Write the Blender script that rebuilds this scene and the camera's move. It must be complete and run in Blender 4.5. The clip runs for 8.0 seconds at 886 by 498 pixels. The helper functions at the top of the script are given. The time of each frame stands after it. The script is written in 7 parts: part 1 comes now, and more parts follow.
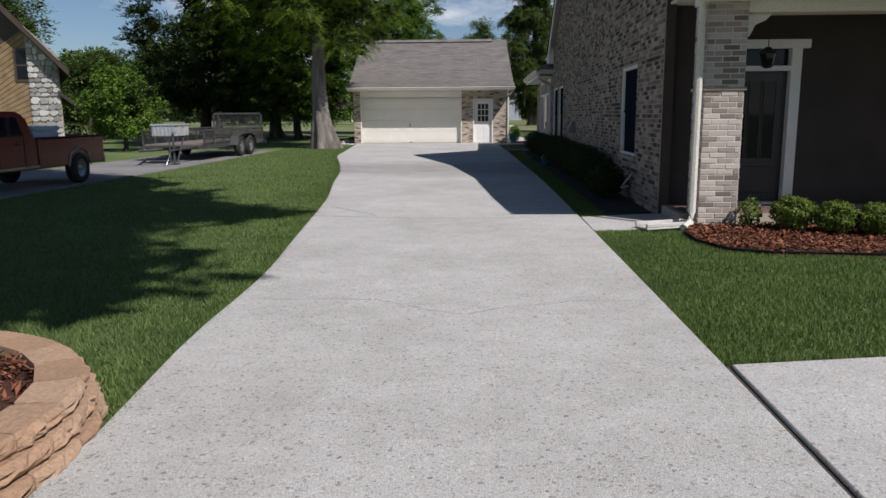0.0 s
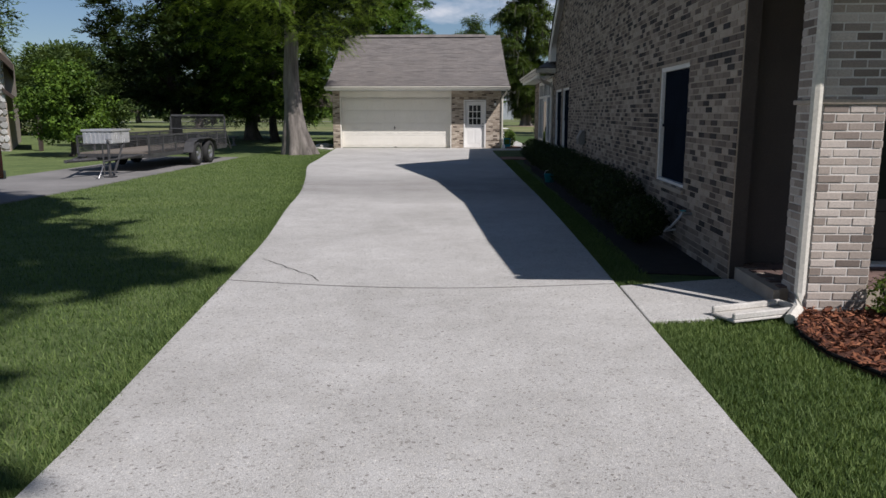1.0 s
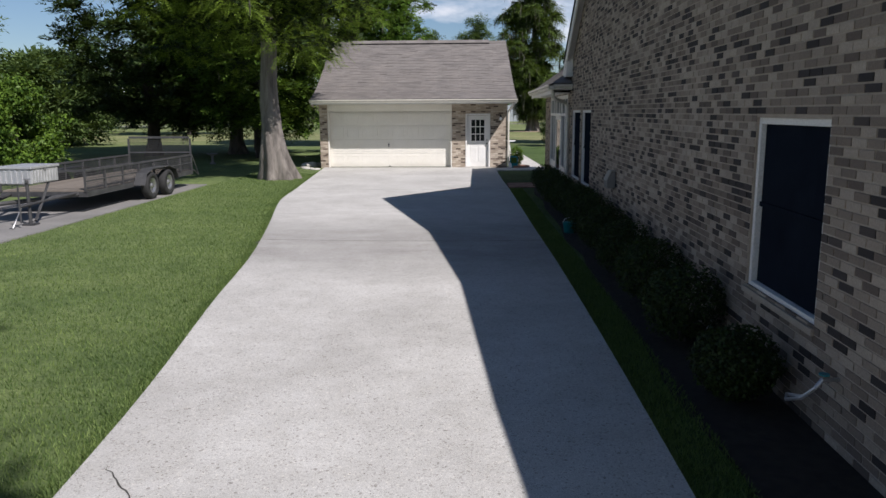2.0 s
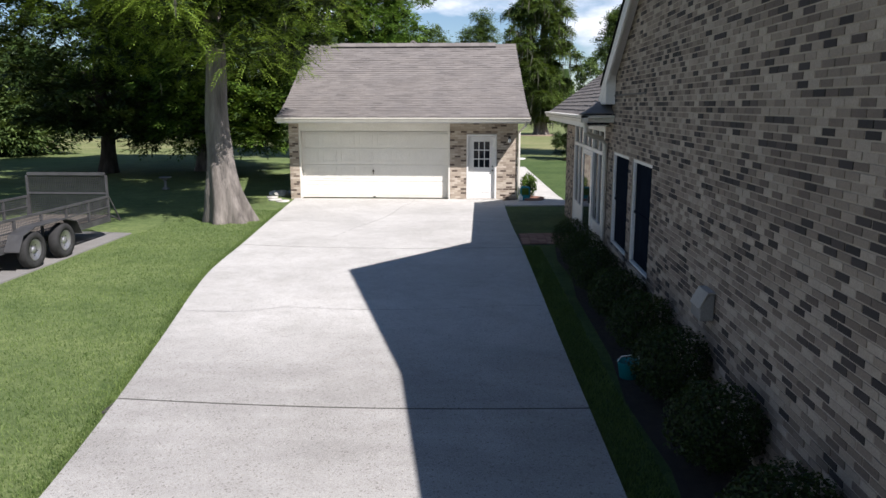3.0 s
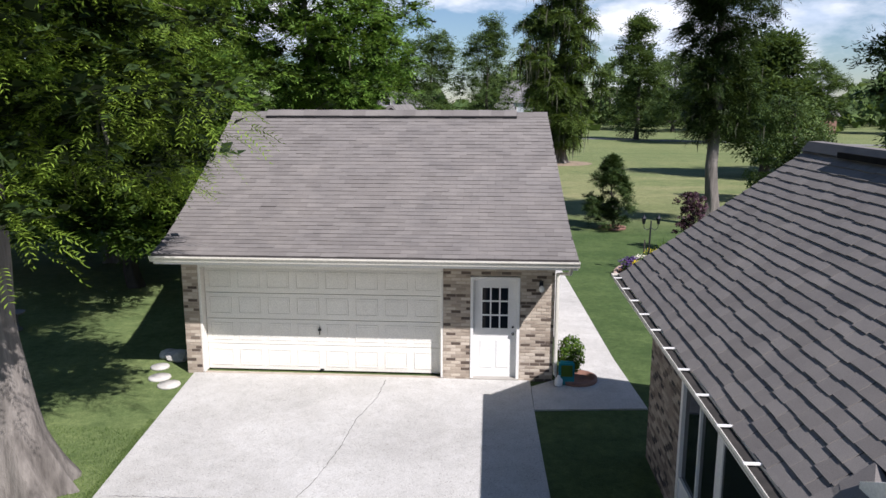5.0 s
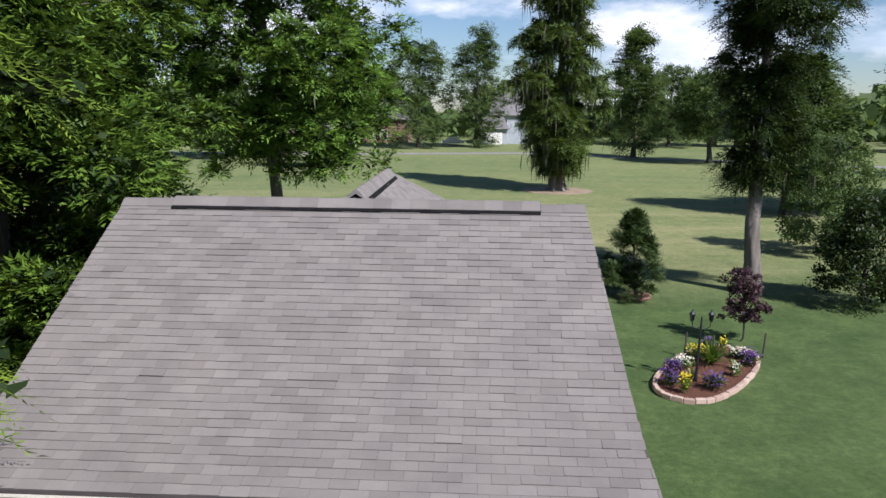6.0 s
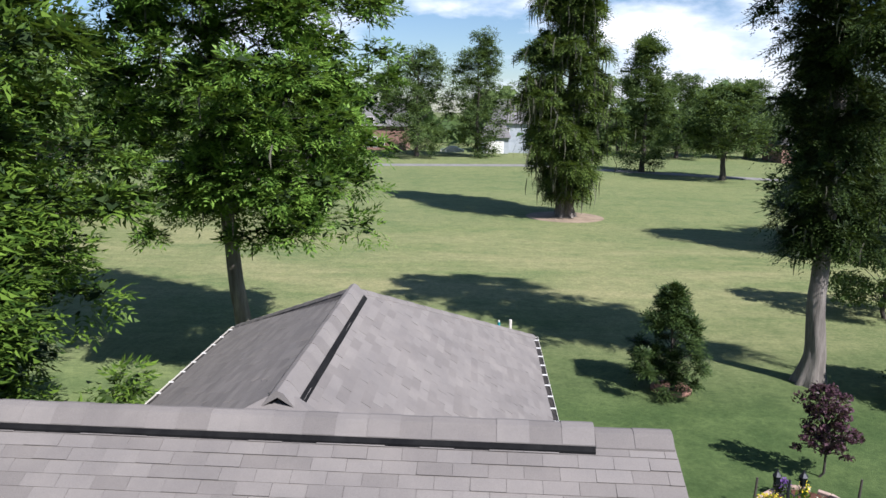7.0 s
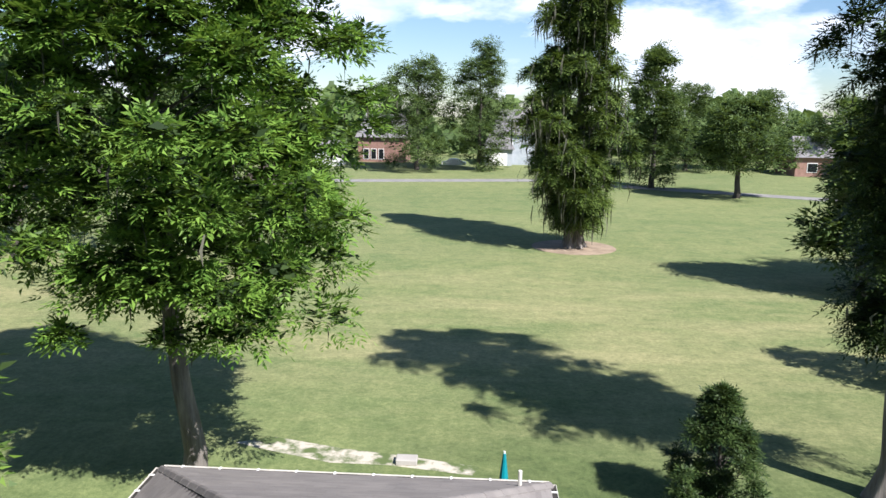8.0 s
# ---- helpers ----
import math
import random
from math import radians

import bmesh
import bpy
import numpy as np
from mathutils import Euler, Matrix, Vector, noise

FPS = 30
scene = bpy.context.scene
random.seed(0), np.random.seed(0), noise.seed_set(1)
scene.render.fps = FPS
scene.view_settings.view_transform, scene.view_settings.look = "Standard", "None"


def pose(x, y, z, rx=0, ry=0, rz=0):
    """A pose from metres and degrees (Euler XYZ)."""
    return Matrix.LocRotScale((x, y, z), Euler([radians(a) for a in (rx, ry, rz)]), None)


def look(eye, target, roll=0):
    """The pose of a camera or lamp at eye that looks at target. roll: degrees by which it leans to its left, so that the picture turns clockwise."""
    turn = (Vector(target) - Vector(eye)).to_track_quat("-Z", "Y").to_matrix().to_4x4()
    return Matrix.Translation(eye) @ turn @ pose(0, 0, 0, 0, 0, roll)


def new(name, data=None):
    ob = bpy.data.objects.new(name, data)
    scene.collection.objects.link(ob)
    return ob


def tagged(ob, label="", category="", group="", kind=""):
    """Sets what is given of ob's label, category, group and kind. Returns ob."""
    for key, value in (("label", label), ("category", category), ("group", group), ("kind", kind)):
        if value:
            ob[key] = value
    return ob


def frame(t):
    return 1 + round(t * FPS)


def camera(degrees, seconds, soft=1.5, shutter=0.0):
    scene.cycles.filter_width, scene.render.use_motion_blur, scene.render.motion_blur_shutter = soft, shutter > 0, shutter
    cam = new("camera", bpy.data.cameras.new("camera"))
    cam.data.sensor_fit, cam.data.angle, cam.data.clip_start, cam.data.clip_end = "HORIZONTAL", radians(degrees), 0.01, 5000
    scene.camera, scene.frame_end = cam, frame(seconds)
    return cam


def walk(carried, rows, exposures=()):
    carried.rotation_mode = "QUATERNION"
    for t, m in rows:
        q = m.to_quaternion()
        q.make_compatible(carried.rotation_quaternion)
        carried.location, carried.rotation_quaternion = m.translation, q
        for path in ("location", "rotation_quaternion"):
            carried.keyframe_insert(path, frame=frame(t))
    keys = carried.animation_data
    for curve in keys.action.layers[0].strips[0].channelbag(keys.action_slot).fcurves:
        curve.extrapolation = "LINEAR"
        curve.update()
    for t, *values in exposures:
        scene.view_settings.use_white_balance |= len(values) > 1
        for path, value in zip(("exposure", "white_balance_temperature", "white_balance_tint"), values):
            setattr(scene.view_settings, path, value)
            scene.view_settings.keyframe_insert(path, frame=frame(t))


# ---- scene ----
cam = camera(61.5, 8.0)
EXPOSURES = [(0.0, -0.08, 6400, 16), (1.0, -0.08, 6400, 16), (1.7, 0.06, 6400, 16), (2.8, 0.58, 6400, 16), (3.5, 0.72, 6400, 16), (5.0, 0.50, 6250, 17), (6.5, 0.62, 6150, 17), (7.0, 0.74, 6150, 16), (7.5, 0.90, 6200, 15), (8.0, 1.06, 6300, 15)]
PATH = [
    (0, (0.256, 0.596, 1.436), (0.151, 2.561, 1.081), -0.4),
    (0.5, (0.258, 2.338, 1.431), (0.174, 4.304, 1.076), -0.4),
    (1, (0.236, 4.01, 1.639), (0.156, 5.976, 1.278), 0.0),
    (1.5, (0.235, 5.674, 1.937), (0.159, 7.639, 1.573), -0.1),
    (1.7, (0.305, 6.349, 2.073), (0.215, 8.314, 1.711), -0.4),
    (3, (0.306, 13.348, 3.144), (0.203, 15.309, 2.765), 0.0),
    (3.5, (0.219, 15.772, 3.729), (0.107, 17.73, 3.337), -0.2),
    (4, (0.062, 18.324, 4.321), (-0.041, 20.282, 3.925), -0.1),
    (4.5, (0.053, 21.023, 4.972), (-0.039, 22.981, 4.573), -0.1),
    (5, (0.153, 23.718, 5.654), (0.028, 25.676, 5.267), 0.1),
    (5.2, (0.154, 24.666, 5.963), (0.023, 26.626, 5.584), 0.4),
    (6.3, (-0.371, 31.895, 7.378), (-0.454, 33.858, 7.005), 0.6),
    (6.5, (-0.362, 32.997, 7.665), (-0.453, 34.96, 7.291), 0.8),
    (7, (-0.415, 35.616, 8.443), (-0.503, 37.579, 8.068), 1.2),
    (7.5, (-0.429, 38.057, 9.237), (-0.527, 40.019, 8.86), 1.7),
    (8, (-0.392, 40.35, 9.769), (-0.488, 42.314, 9.403), 1.1),
]
walk(cam, [(t, look(eye, target, roll)) for t, eye, target, roll in PATH], EXPOSURES)

# ---- world, sun ----
SUN = Vector((0.70, -0.68, 1.0)).normalized()
world = bpy.data.worlds.new("sky")
scene.world = world
world.use_nodes = True
wn, wl = world.node_tree.nodes, world.node_tree.links
sky = wn.new("ShaderNodeTexSky")
sky.sky_type, sky.sun_disc = "NISHITA", False
sky.sun_elevation = math.asin(SUN.z)
sky.sun_rotation = math.atan2(SUN.x, SUN.y)
sky.air_density, sky.dust_density, sky.ozone_density = 1.0, 0.2, 3.0
wco = wn.new("ShaderNodeTexCoord")
wmap = wn.new("ShaderNodeMapping")
wmap.inputs["Scale"].default_value = (1.6, 1.6, 4.2)
wmap.inputs["Location"].default_value = (0.35, 0.2, 0.1)
wl.new(wco.outputs["Generated"], wmap.inputs["Vector"])
wnoise = wn.new("ShaderNodeTexNoise")
wnoise.inputs["Scale"].default_value, wnoise.inputs["Detail"].default_value = 2.1, 9.0
wnoise.inputs["Roughness"].default_value = 0.56
wl.new(wmap.outputs["Vector"], wnoise.inputs["Vector"])
wramp = wn.new("ShaderNodeValToRGB")
wramp.color_ramp.elements[0].position, wramp.color_ramp.elements[1].position = 0.49, 0.61
wl.new(wnoise.outputs["Fac"], wramp.inputs["Fac"])
wmix = wn.new("ShaderNodeMix")
wmix.data_type = "RGBA"
wtone = wn.new("ShaderNodeTexNoise")
wtone.inputs["Scale"].default_value, wtone.inputs["Detail"].default_value = 5.2, 8.0
wl.new(wmap.outputs["Vector"], wtone.inputs["Vector"])
wshade = wn.new("ShaderNodeValToRGB")
wshade.color_ramp.elements[0].position, wshade.color_ramp.elements[0].color = 0.36, (6.8, 8.1, 9.6, 1)
wshade.color_ramp.elements[1].position, wshade.color_ramp.elements[1].color = 0.58, (11.9, 12.2, 12.6, 1)
wl.new(wtone.outputs["Fac"], wshade.inputs["Fac"])
wl.new(wshade.outputs["Color"], wmix.inputs["B"])
wsep = wn.new("ShaderNodeSeparateXYZ")
wl.new(wco.outputs["Generated"], wsep.inputs["Vector"])
wlow = wn.new("ShaderNodeMapRange")
wlow.inputs["From Min"].default_value, wlow.inputs["From Max"].default_value = 0.20, 0.42
wlow.inputs["To Min"].default_value, wlow.inputs["To Max"].default_value = 1.0, 0.0
wl.new(wsep.outputs["Z"], wlow.inputs["Value"])
wcloud = wn.new("ShaderNodeMath")
wcloud.operation = "MULTIPLY"
wl.new(wramp.outputs["Color"], wcloud.inputs[0])
wl.new(wlow.outputs["Result"], wcloud.inputs[1])
wl.new(wcloud.outputs["Value"], wmix.inputs["Factor"])
wtint = wn.new("ShaderNodeMix")
wtint.data_type, wtint.blend_type = "RGBA", "MULTIPLY"
wtint.inputs["Factor"].default_value = 1.0
wtint.inputs["B"].default_value = (0.83, 0.91, 0.98, 1)
wl.new(sky.outputs["Color"], wtint.inputs["A"])
wl.new(wtint.outputs["Result"], wmix.inputs["A"])
wl.new(wmix.outputs["Result"], wn["Background"].inputs["Color"])
wn["Background"].inputs["Strength"].default_value = 0.070

sun_data = bpy.data.lights.new("sun", "SUN")
sun_data.energy, sun_data.angle, sun_data.color = 5.0, radians(0.53), (1.0, 0.97, 0.93)
sun_ob = new("sun", sun_data)
sun_ob.matrix_world = look((0, 0, 40), Vector((0, 0, 40)) - SUN)


# ---- materials ----
def shader(name):
    m = bpy.data.materials.new(name)
    m.use_nodes = True
    return m, m.node_tree.nodes, m.node_tree.links, m.node_tree.nodes["Principled BSDF"]


def noise_node(n, l, scale, detail=6.0, rough=0.6, stretch=None, world_space=True):
    co = n.new("ShaderNodeNewGeometry") if world_space else n.new("ShaderNodeTexCoord")
    out = co.outputs["Position"] if world_space else co.outputs["Object"]
    if stretch:
        mp = n.new("ShaderNodeMapping")
        mp.inputs["Scale"].default_value = stretch
        l.new(out, mp.inputs["Vector"])
        out = mp.outputs["Vector"]
    t = n.new("ShaderNodeTexNoise")
    t.inputs["Scale"].default_value, t.inputs["Detail"].default_value = scale, detail
    t.inputs["Roughness"].default_value = rough
    l.new(out, t.inputs["Vector"])
    return t.outputs["Fac"]


def ramp_node(n, l, fac, stops):
    r = n.new("ShaderNodeValToRGB")
    e = r.color_ramp.elements
    while len(e) < len(stops):
        e.new(0.5)
    for el, (p, c) in zip(e, stops):
        el.position, el.color = p, (*c, 1)
    l.new(fac, r.inputs["Fac"])
    return r.outputs["Color"]


def mix_node(n, l, fac, a, b, mode="MIX"):
    x = n.new("ShaderNodeMix")
    x.data_type, x.blend_type = "RGBA", mode
    for sock, v in (("Factor", fac), ("A", a), ("B", b)):
        if isinstance(v, (int, float)):
            x.inputs[sock].default_value = v
        elif isinstance(v, tuple):
            x.inputs[sock].default_value = (*v, 1)
        else:
            l.new(v, x.inputs[sock])
    return x.outputs["Result"]


def bump_node(n, l, p, height, strength, dist):
    b = n.new("ShaderNodeBump")
    b.inputs["Strength"].default_value, b.inputs["Distance"].default_value = strength, dist
    l.new(height, b.inputs["Height"])
    l.new(b.outputs["Normal"], p.inputs["Normal"])


def surface(name, dark, light, scale=3.0, fine=60.0, rough=0.8, metal=0.0, bump=0.25, dist=0.004, spread=(0.3, 0.7), stretch=None, spec=0.5):
    """Two scales of variation between two colours, with fine relief."""
    m, n, l, p = shader(name)
    a = noise_node(n, l, scale, 5, 0.6, stretch)
    b = noise_node(n, l, fine, 4, 0.7, stretch)
    col = ramp_node(n, l, a, [(spread[0], dark), (spread[1], light)])
    grain = ramp_node(n, l, b, [(0.3, (0.72, 0.72, 0.72)), (0.7, (1.15, 1.15, 1.15))])
    l.new(mix_node(n, l, 0.7, col, grain, "MULTIPLY"), p.inputs["Base Color"])
    p.inputs["Roughness"].default_value, p.inputs["Metallic"].default_value = rough, metal
    p.inputs["Specular IOR Level"].default_value = spec
    if bump:
        bump_node(n, l, p, b, bump, dist)
    return m


def pieces(name, stops, islands, rough=0.85, fine=70.0, bump=0.4, dist=0.004, stain=0.35):
    """Bricks, shingles and blocks: a tone for each piece, grain over it."""
    m, n, l, p = shader(name)
    r = n.new("ShaderNodeNewGeometry").outputs["Random Per Island"] if islands else n.new("ShaderNodeObjectInfo").outputs["Random"]
    col = ramp_node(n, l, r, stops)
    b = noise_node(n, l, fine, 5, 0.7)
    a = noise_node(n, l, 1.4, 4, 0.6)
    grain = ramp_node(n, l, b, [(0.25, (0.66, 0.66, 0.66)), (0.75, (1.25, 1.25, 1.25))])
    col = mix_node(n, l, 0.8, col, grain, "MULTIPLY")
    blot = ramp_node(n, l, a, [(0.3, (0.7, 0.7, 0.72)), (0.7, (1.15, 1.13, 1.1))])
    l.new(mix_node(n, l, stain, col, blot, "MULTIPLY"), p.inputs["Base Color"])
    p.inputs["Roughness"].default_value = rough
    bump_node(n, l, p, b, bump, dist)
    return m


def leaf_mat(name, dark, light, rough=0.45, trans=0.3):
    m, n, l, p = shader(name)
    r = n.new("ShaderNodeNewGeometry").outputs["Random Per Island"]
    a = noise_node(n, l, 0.9, 3, 0.6)
    col = ramp_node(n, l, r, [(0.0, dark), (1.0, light)])
    big = ramp_node(n, l, a, [(0.3, (0.7, 0.75, 0.7)), (0.7, (1.25, 1.2, 1.05))])
    col = mix_node(n, l, 0.8, col, big, "MULTIPLY")
    l.new(col, p.inputs["Base Color"])
    p.inputs["Roughness"].default_value = max(rough, 0.5)
    p.inputs["Specular IOR Level"].default_value = 0.22
    t = n.new("ShaderNodeBsdfTranslucent")
    l.new(mix_node(n, l, 0.5, col, (0.16, 0.22, 0.02)), t.inputs["Color"])
    mx = n.new("ShaderNodeMixShader")
    mx.inputs["Fac"].default_value = trans
    l.new(p.outputs["BSDF"], mx.inputs[1])
    l.new(t.outputs["BSDF"], mx.inputs[2])
    l.new(mx.outputs["Shader"], n["Material Output"].inputs["Surface"])
    return m


def glass_mat(name, tint=(0.008, 0.010, 0.013)):
    m, n, l, p = shader(name)
    p.inputs["Base Color"].default_value = (*tint, 1)
    p.inputs["Roughness"].default_value = 0.04
    p.inputs["Specular IOR Level"].default_value = 0.25
    return m


def concrete_mat():
    m, n, l, p = shader("exposed_concrete")
    big = noise_node(n, l, 0.55, 6, 0.62)
    mid = noise_node(n, l, 3.2, 6, 0.7)
    fine = noise_node(n, l, 110, 3, 0.8)
    col = ramp_node(n, l, big, [(0.3, (0.425, 0.415, 0.388)), (0.7, (0.555, 0.545, 0.515))])
    blot = ramp_node(n, l, mid, [(0.3, (0.86, 0.85, 0.83)), (0.62, (1.04, 1.04, 1.04))])
    col = mix_node(n, l, 0.75, col, blot, "MULTIPLY")
    v = n.new("ShaderNodeTexVoronoi")
    v.inputs["Scale"].default_value = 120.0
    geo = n.new("ShaderNodeNewGeometry")
    sep = n.new("ShaderNodeSeparateXYZ")
    l.new(geo.outputs["Position"], sep.inputs["Vector"])
    band = n.new("ShaderNodeFloatCurve")
    for pos, val in ((0.0, 0.0), (0.42, 0.0), (0.50, 1.0), (0.56, 0.7), (0.62, 0.0), (1.0, 0.0)):
        if pos in (0.0, 1.0):
            band.mapping.curves[0].points[0 if pos == 0.0 else -1].location = (pos, val)
        else:
            band.mapping.curves[0].points.new(pos, val)
    ypos = n.new("ShaderNodeMapRange")
    ypos.inputs["From Min"].default_value, ypos.inputs["From Max"].default_value = 0.0, 40.0
    l.new(sep.outputs["Y"], ypos.inputs["Value"])
    l.new(ypos.outputs["Result"], band.inputs["Value"])
    tyre = noise_node(n, l, 0.9, 5, 0.65, (0.6, 1.4, 1.0))
    mul = n.new("ShaderNodeMath")
    mul.operation = "MULTIPLY"
    l.new(band.outputs["Value"], mul.inputs[0])
    l.new(tyre, mul.inputs[1])
    col = mix_node(n, l, mul.outputs["Value"], col, (0.22, 0.21, 0.195))
    l.new(geo.outputs["Position"], v.inputs["Vector"])
    peb = ramp_node(n, l, v.outputs["Color"], [(0.0, (0.25, 0.23, 0.21)), (0.12, (0.70, 0.68, 0.65)), (0.24, (1, 1, 1)), (0.86, (1.03, 1.03, 1.03)), (1.0, (1.25, 1.22, 1.15))])
    col = mix_node(n, l, 0.95, col, peb, "MULTIPLY")
    pit = n.new("ShaderNodeTexVoronoi")
    pit.inputs["Scale"].default_value = 60.0
    l.new(geo.outputs["Position"], pit.inputs["Vector"])
    col = mix_node(n, l, 0.8, col, ramp_node(n, l, pit.outputs["Color"], [(0.0, (0.30, 0.28, 0.26)), (0.10, (0.62, 0.60, 0.58)), (0.20, (0.98, 0.98, 0.98)), (0.75, (1.0, 1.0, 1.0)), (1.0, (1.30, 1.28, 1.24))]), "MULTIPLY")
    gr = ramp_node(n, l, fine, [(0.3, (0.62, 0.62, 0.62)), (0.7, (1.34, 1.34, 1.34))])
    l.new(mix_node(n, l, 0.85, col, gr, "MULTIPLY"), p.inputs["Base Color"])
    p.inputs["Roughness"].default_value = 0.9
    bump_node(n, l, p, fine, 0.9, 0.006)
    return m


def lawn_mat():
    m, n, l, p = shader("lawn_ground")
    big = noise_node(n, l, 0.045, 6, 0.6)
    mid = noise_node(n, l, 0.5, 6, 0.65)
    fine = noise_node(n, l, 26, 6, 0.8)
    geo = n.new("ShaderNodeNewGeometry")
    sep = n.new("ShaderNodeSeparateXYZ")
    l.new(geo.outputs["Position"], sep.inputs["Vector"])
    dry = n.new("ShaderNodeMapRange")
    dry.inputs["From Min"].default_value, dry.inputs["From Max"].default_value = 56.0, 70.0
    l.new(sep.outputs["Y"], dry.inputs["Value"])
    back = n.new("ShaderNodeMapRange")
    back.inputs["From Min"].default_value, back.inputs["From Max"].default_value = 80.0, 95.0
    back.inputs["To Min"].default_value, back.inputs["To Max"].default_value = 1.0, 0.25
    l.new(sep.outputs["Y"], back.inputs["Value"])
    # Right side: greener turf, darkened further to paint in shade by the house.
    lush_shade = n.new("ShaderNodeMapRange")
    lush_shade.inputs["From Min"].default_value, lush_shade.inputs["From Max"].default_value = -4.0, 1.0
    l.new(sep.outputs["X"], lush_shade.inputs["Value"])
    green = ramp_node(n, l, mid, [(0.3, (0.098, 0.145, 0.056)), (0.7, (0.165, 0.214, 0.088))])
    deep_shade = ramp_node(n, l, mid, [(0.3, (0.044, 0.080, 0.026)), (0.7, (0.088, 0.132, 0.048))])
    green = mix_node(n, l, lush_shade.outputs["Result"], green, deep_shade)
    straw = ramp_node(n, l, mid, [(0.32, (0.095, 0.145, 0.060)), (0.52, (0.160, 0.195, 0.085)), (0.7, (0.215, 0.230, 0.112))])
    far = ramp_node(n, l, big, [(0.35, (0.090, 0.140, 0.055)), (0.62, (0.185, 0.212, 0.095))])
    straw = mix_node(n, l, 0.45, straw, far)
    col = mix_node(n, l, dry.outputs["Result"], green, straw)
    worn = ramp_node(n, l, noise_node(n, l, 0.16, 7, 0.72, (0.45, 1.4, 1.0)), [(0.38, (0.0, 0.0, 0.0)), (0.62, (0.9, 0.9, 0.9))])
    worn = mix_node(n, l, 1.0, worn, dry.outputs["Result"], "MULTIPLY")
    worn = mix_node(n, l, 1.0, worn, back.outputs["Result"], "MULTIPLY")
    col = mix_node(n, l, worn, col, (0.262, 0.256, 0.138))
    tuft = noise_node(n, l, 6.0, 6, 0.75)
    col = mix_node(n, l, 0.85, col, ramp_node(n, l, tuft, [(0.3, (0.60, 0.66, 0.58)), (0.7, (1.40, 1.32, 1.30))]), "MULTIPLY")
    clump = noise_node(n, l, 1.7, 6, 0.75)
    col = mix_node(n, l, 0.8, col, ramp_node(n, l, clump, [(0.35, (0.74, 0.78, 0.72)), (0.65, (1.22, 1.18, 1.16))]), "MULTIPLY")
    gr = ramp_node(n, l, fine, [(0.25, (0.45, 0.5, 0.45)), (0.75, (1.5, 1.45, 1.4))])
    l.new(mix_node(n, l, 0.8, col, gr, "MULTIPLY"), p.inputs["Base Color"])
    p.inputs["Roughness"].default_value = 0.9
    p.inputs["Specular IOR Level"].default_value = 0.2
    bump_node(n, l, p, fine, 0.8, 0.03)
    return m


BRICKS = [(0.0, (0.024, 0.020, 0.020)), (0.15, (0.050, 0.041, 0.039)), (0.20, (0.118, 0.090, 0.074)), (0.36, (0.196, 0.154, 0.122)), (0.66, (0.288, 0.234, 0.186)), (1.0, (0.430, 0.362, 0.292))]
TAN_BRICKS = [(0.0, (0.075, 0.055, 0.042)), (0.16, (0.12, 0.090, 0.068)), (0.21, (0.30, 0.245, 0.19)), (0.6, (0.44, 0.375, 0.295)), (1.0, (0.56, 0.49, 0.40))]
PALE_BRICKS = [(0.0, (0.15, 0.12, 0.10)), (0.2, (0.27, 0.225, 0.19)), (0.55, (0.40, 0.345, 0.295)), (1.0, (0.52, 0.465, 0.41))]
SHINGLES = [(0.0, (0.170, 0.155, 0.143)), (0.5, (0.192, 0.176, 0.163)), (1.0, (0.212, 0.195, 0.180))]
BLOCKS = [(0.0, (0.40, 0.25, 0.15)), (1.0, (0.52, 0.35, 0.225))]
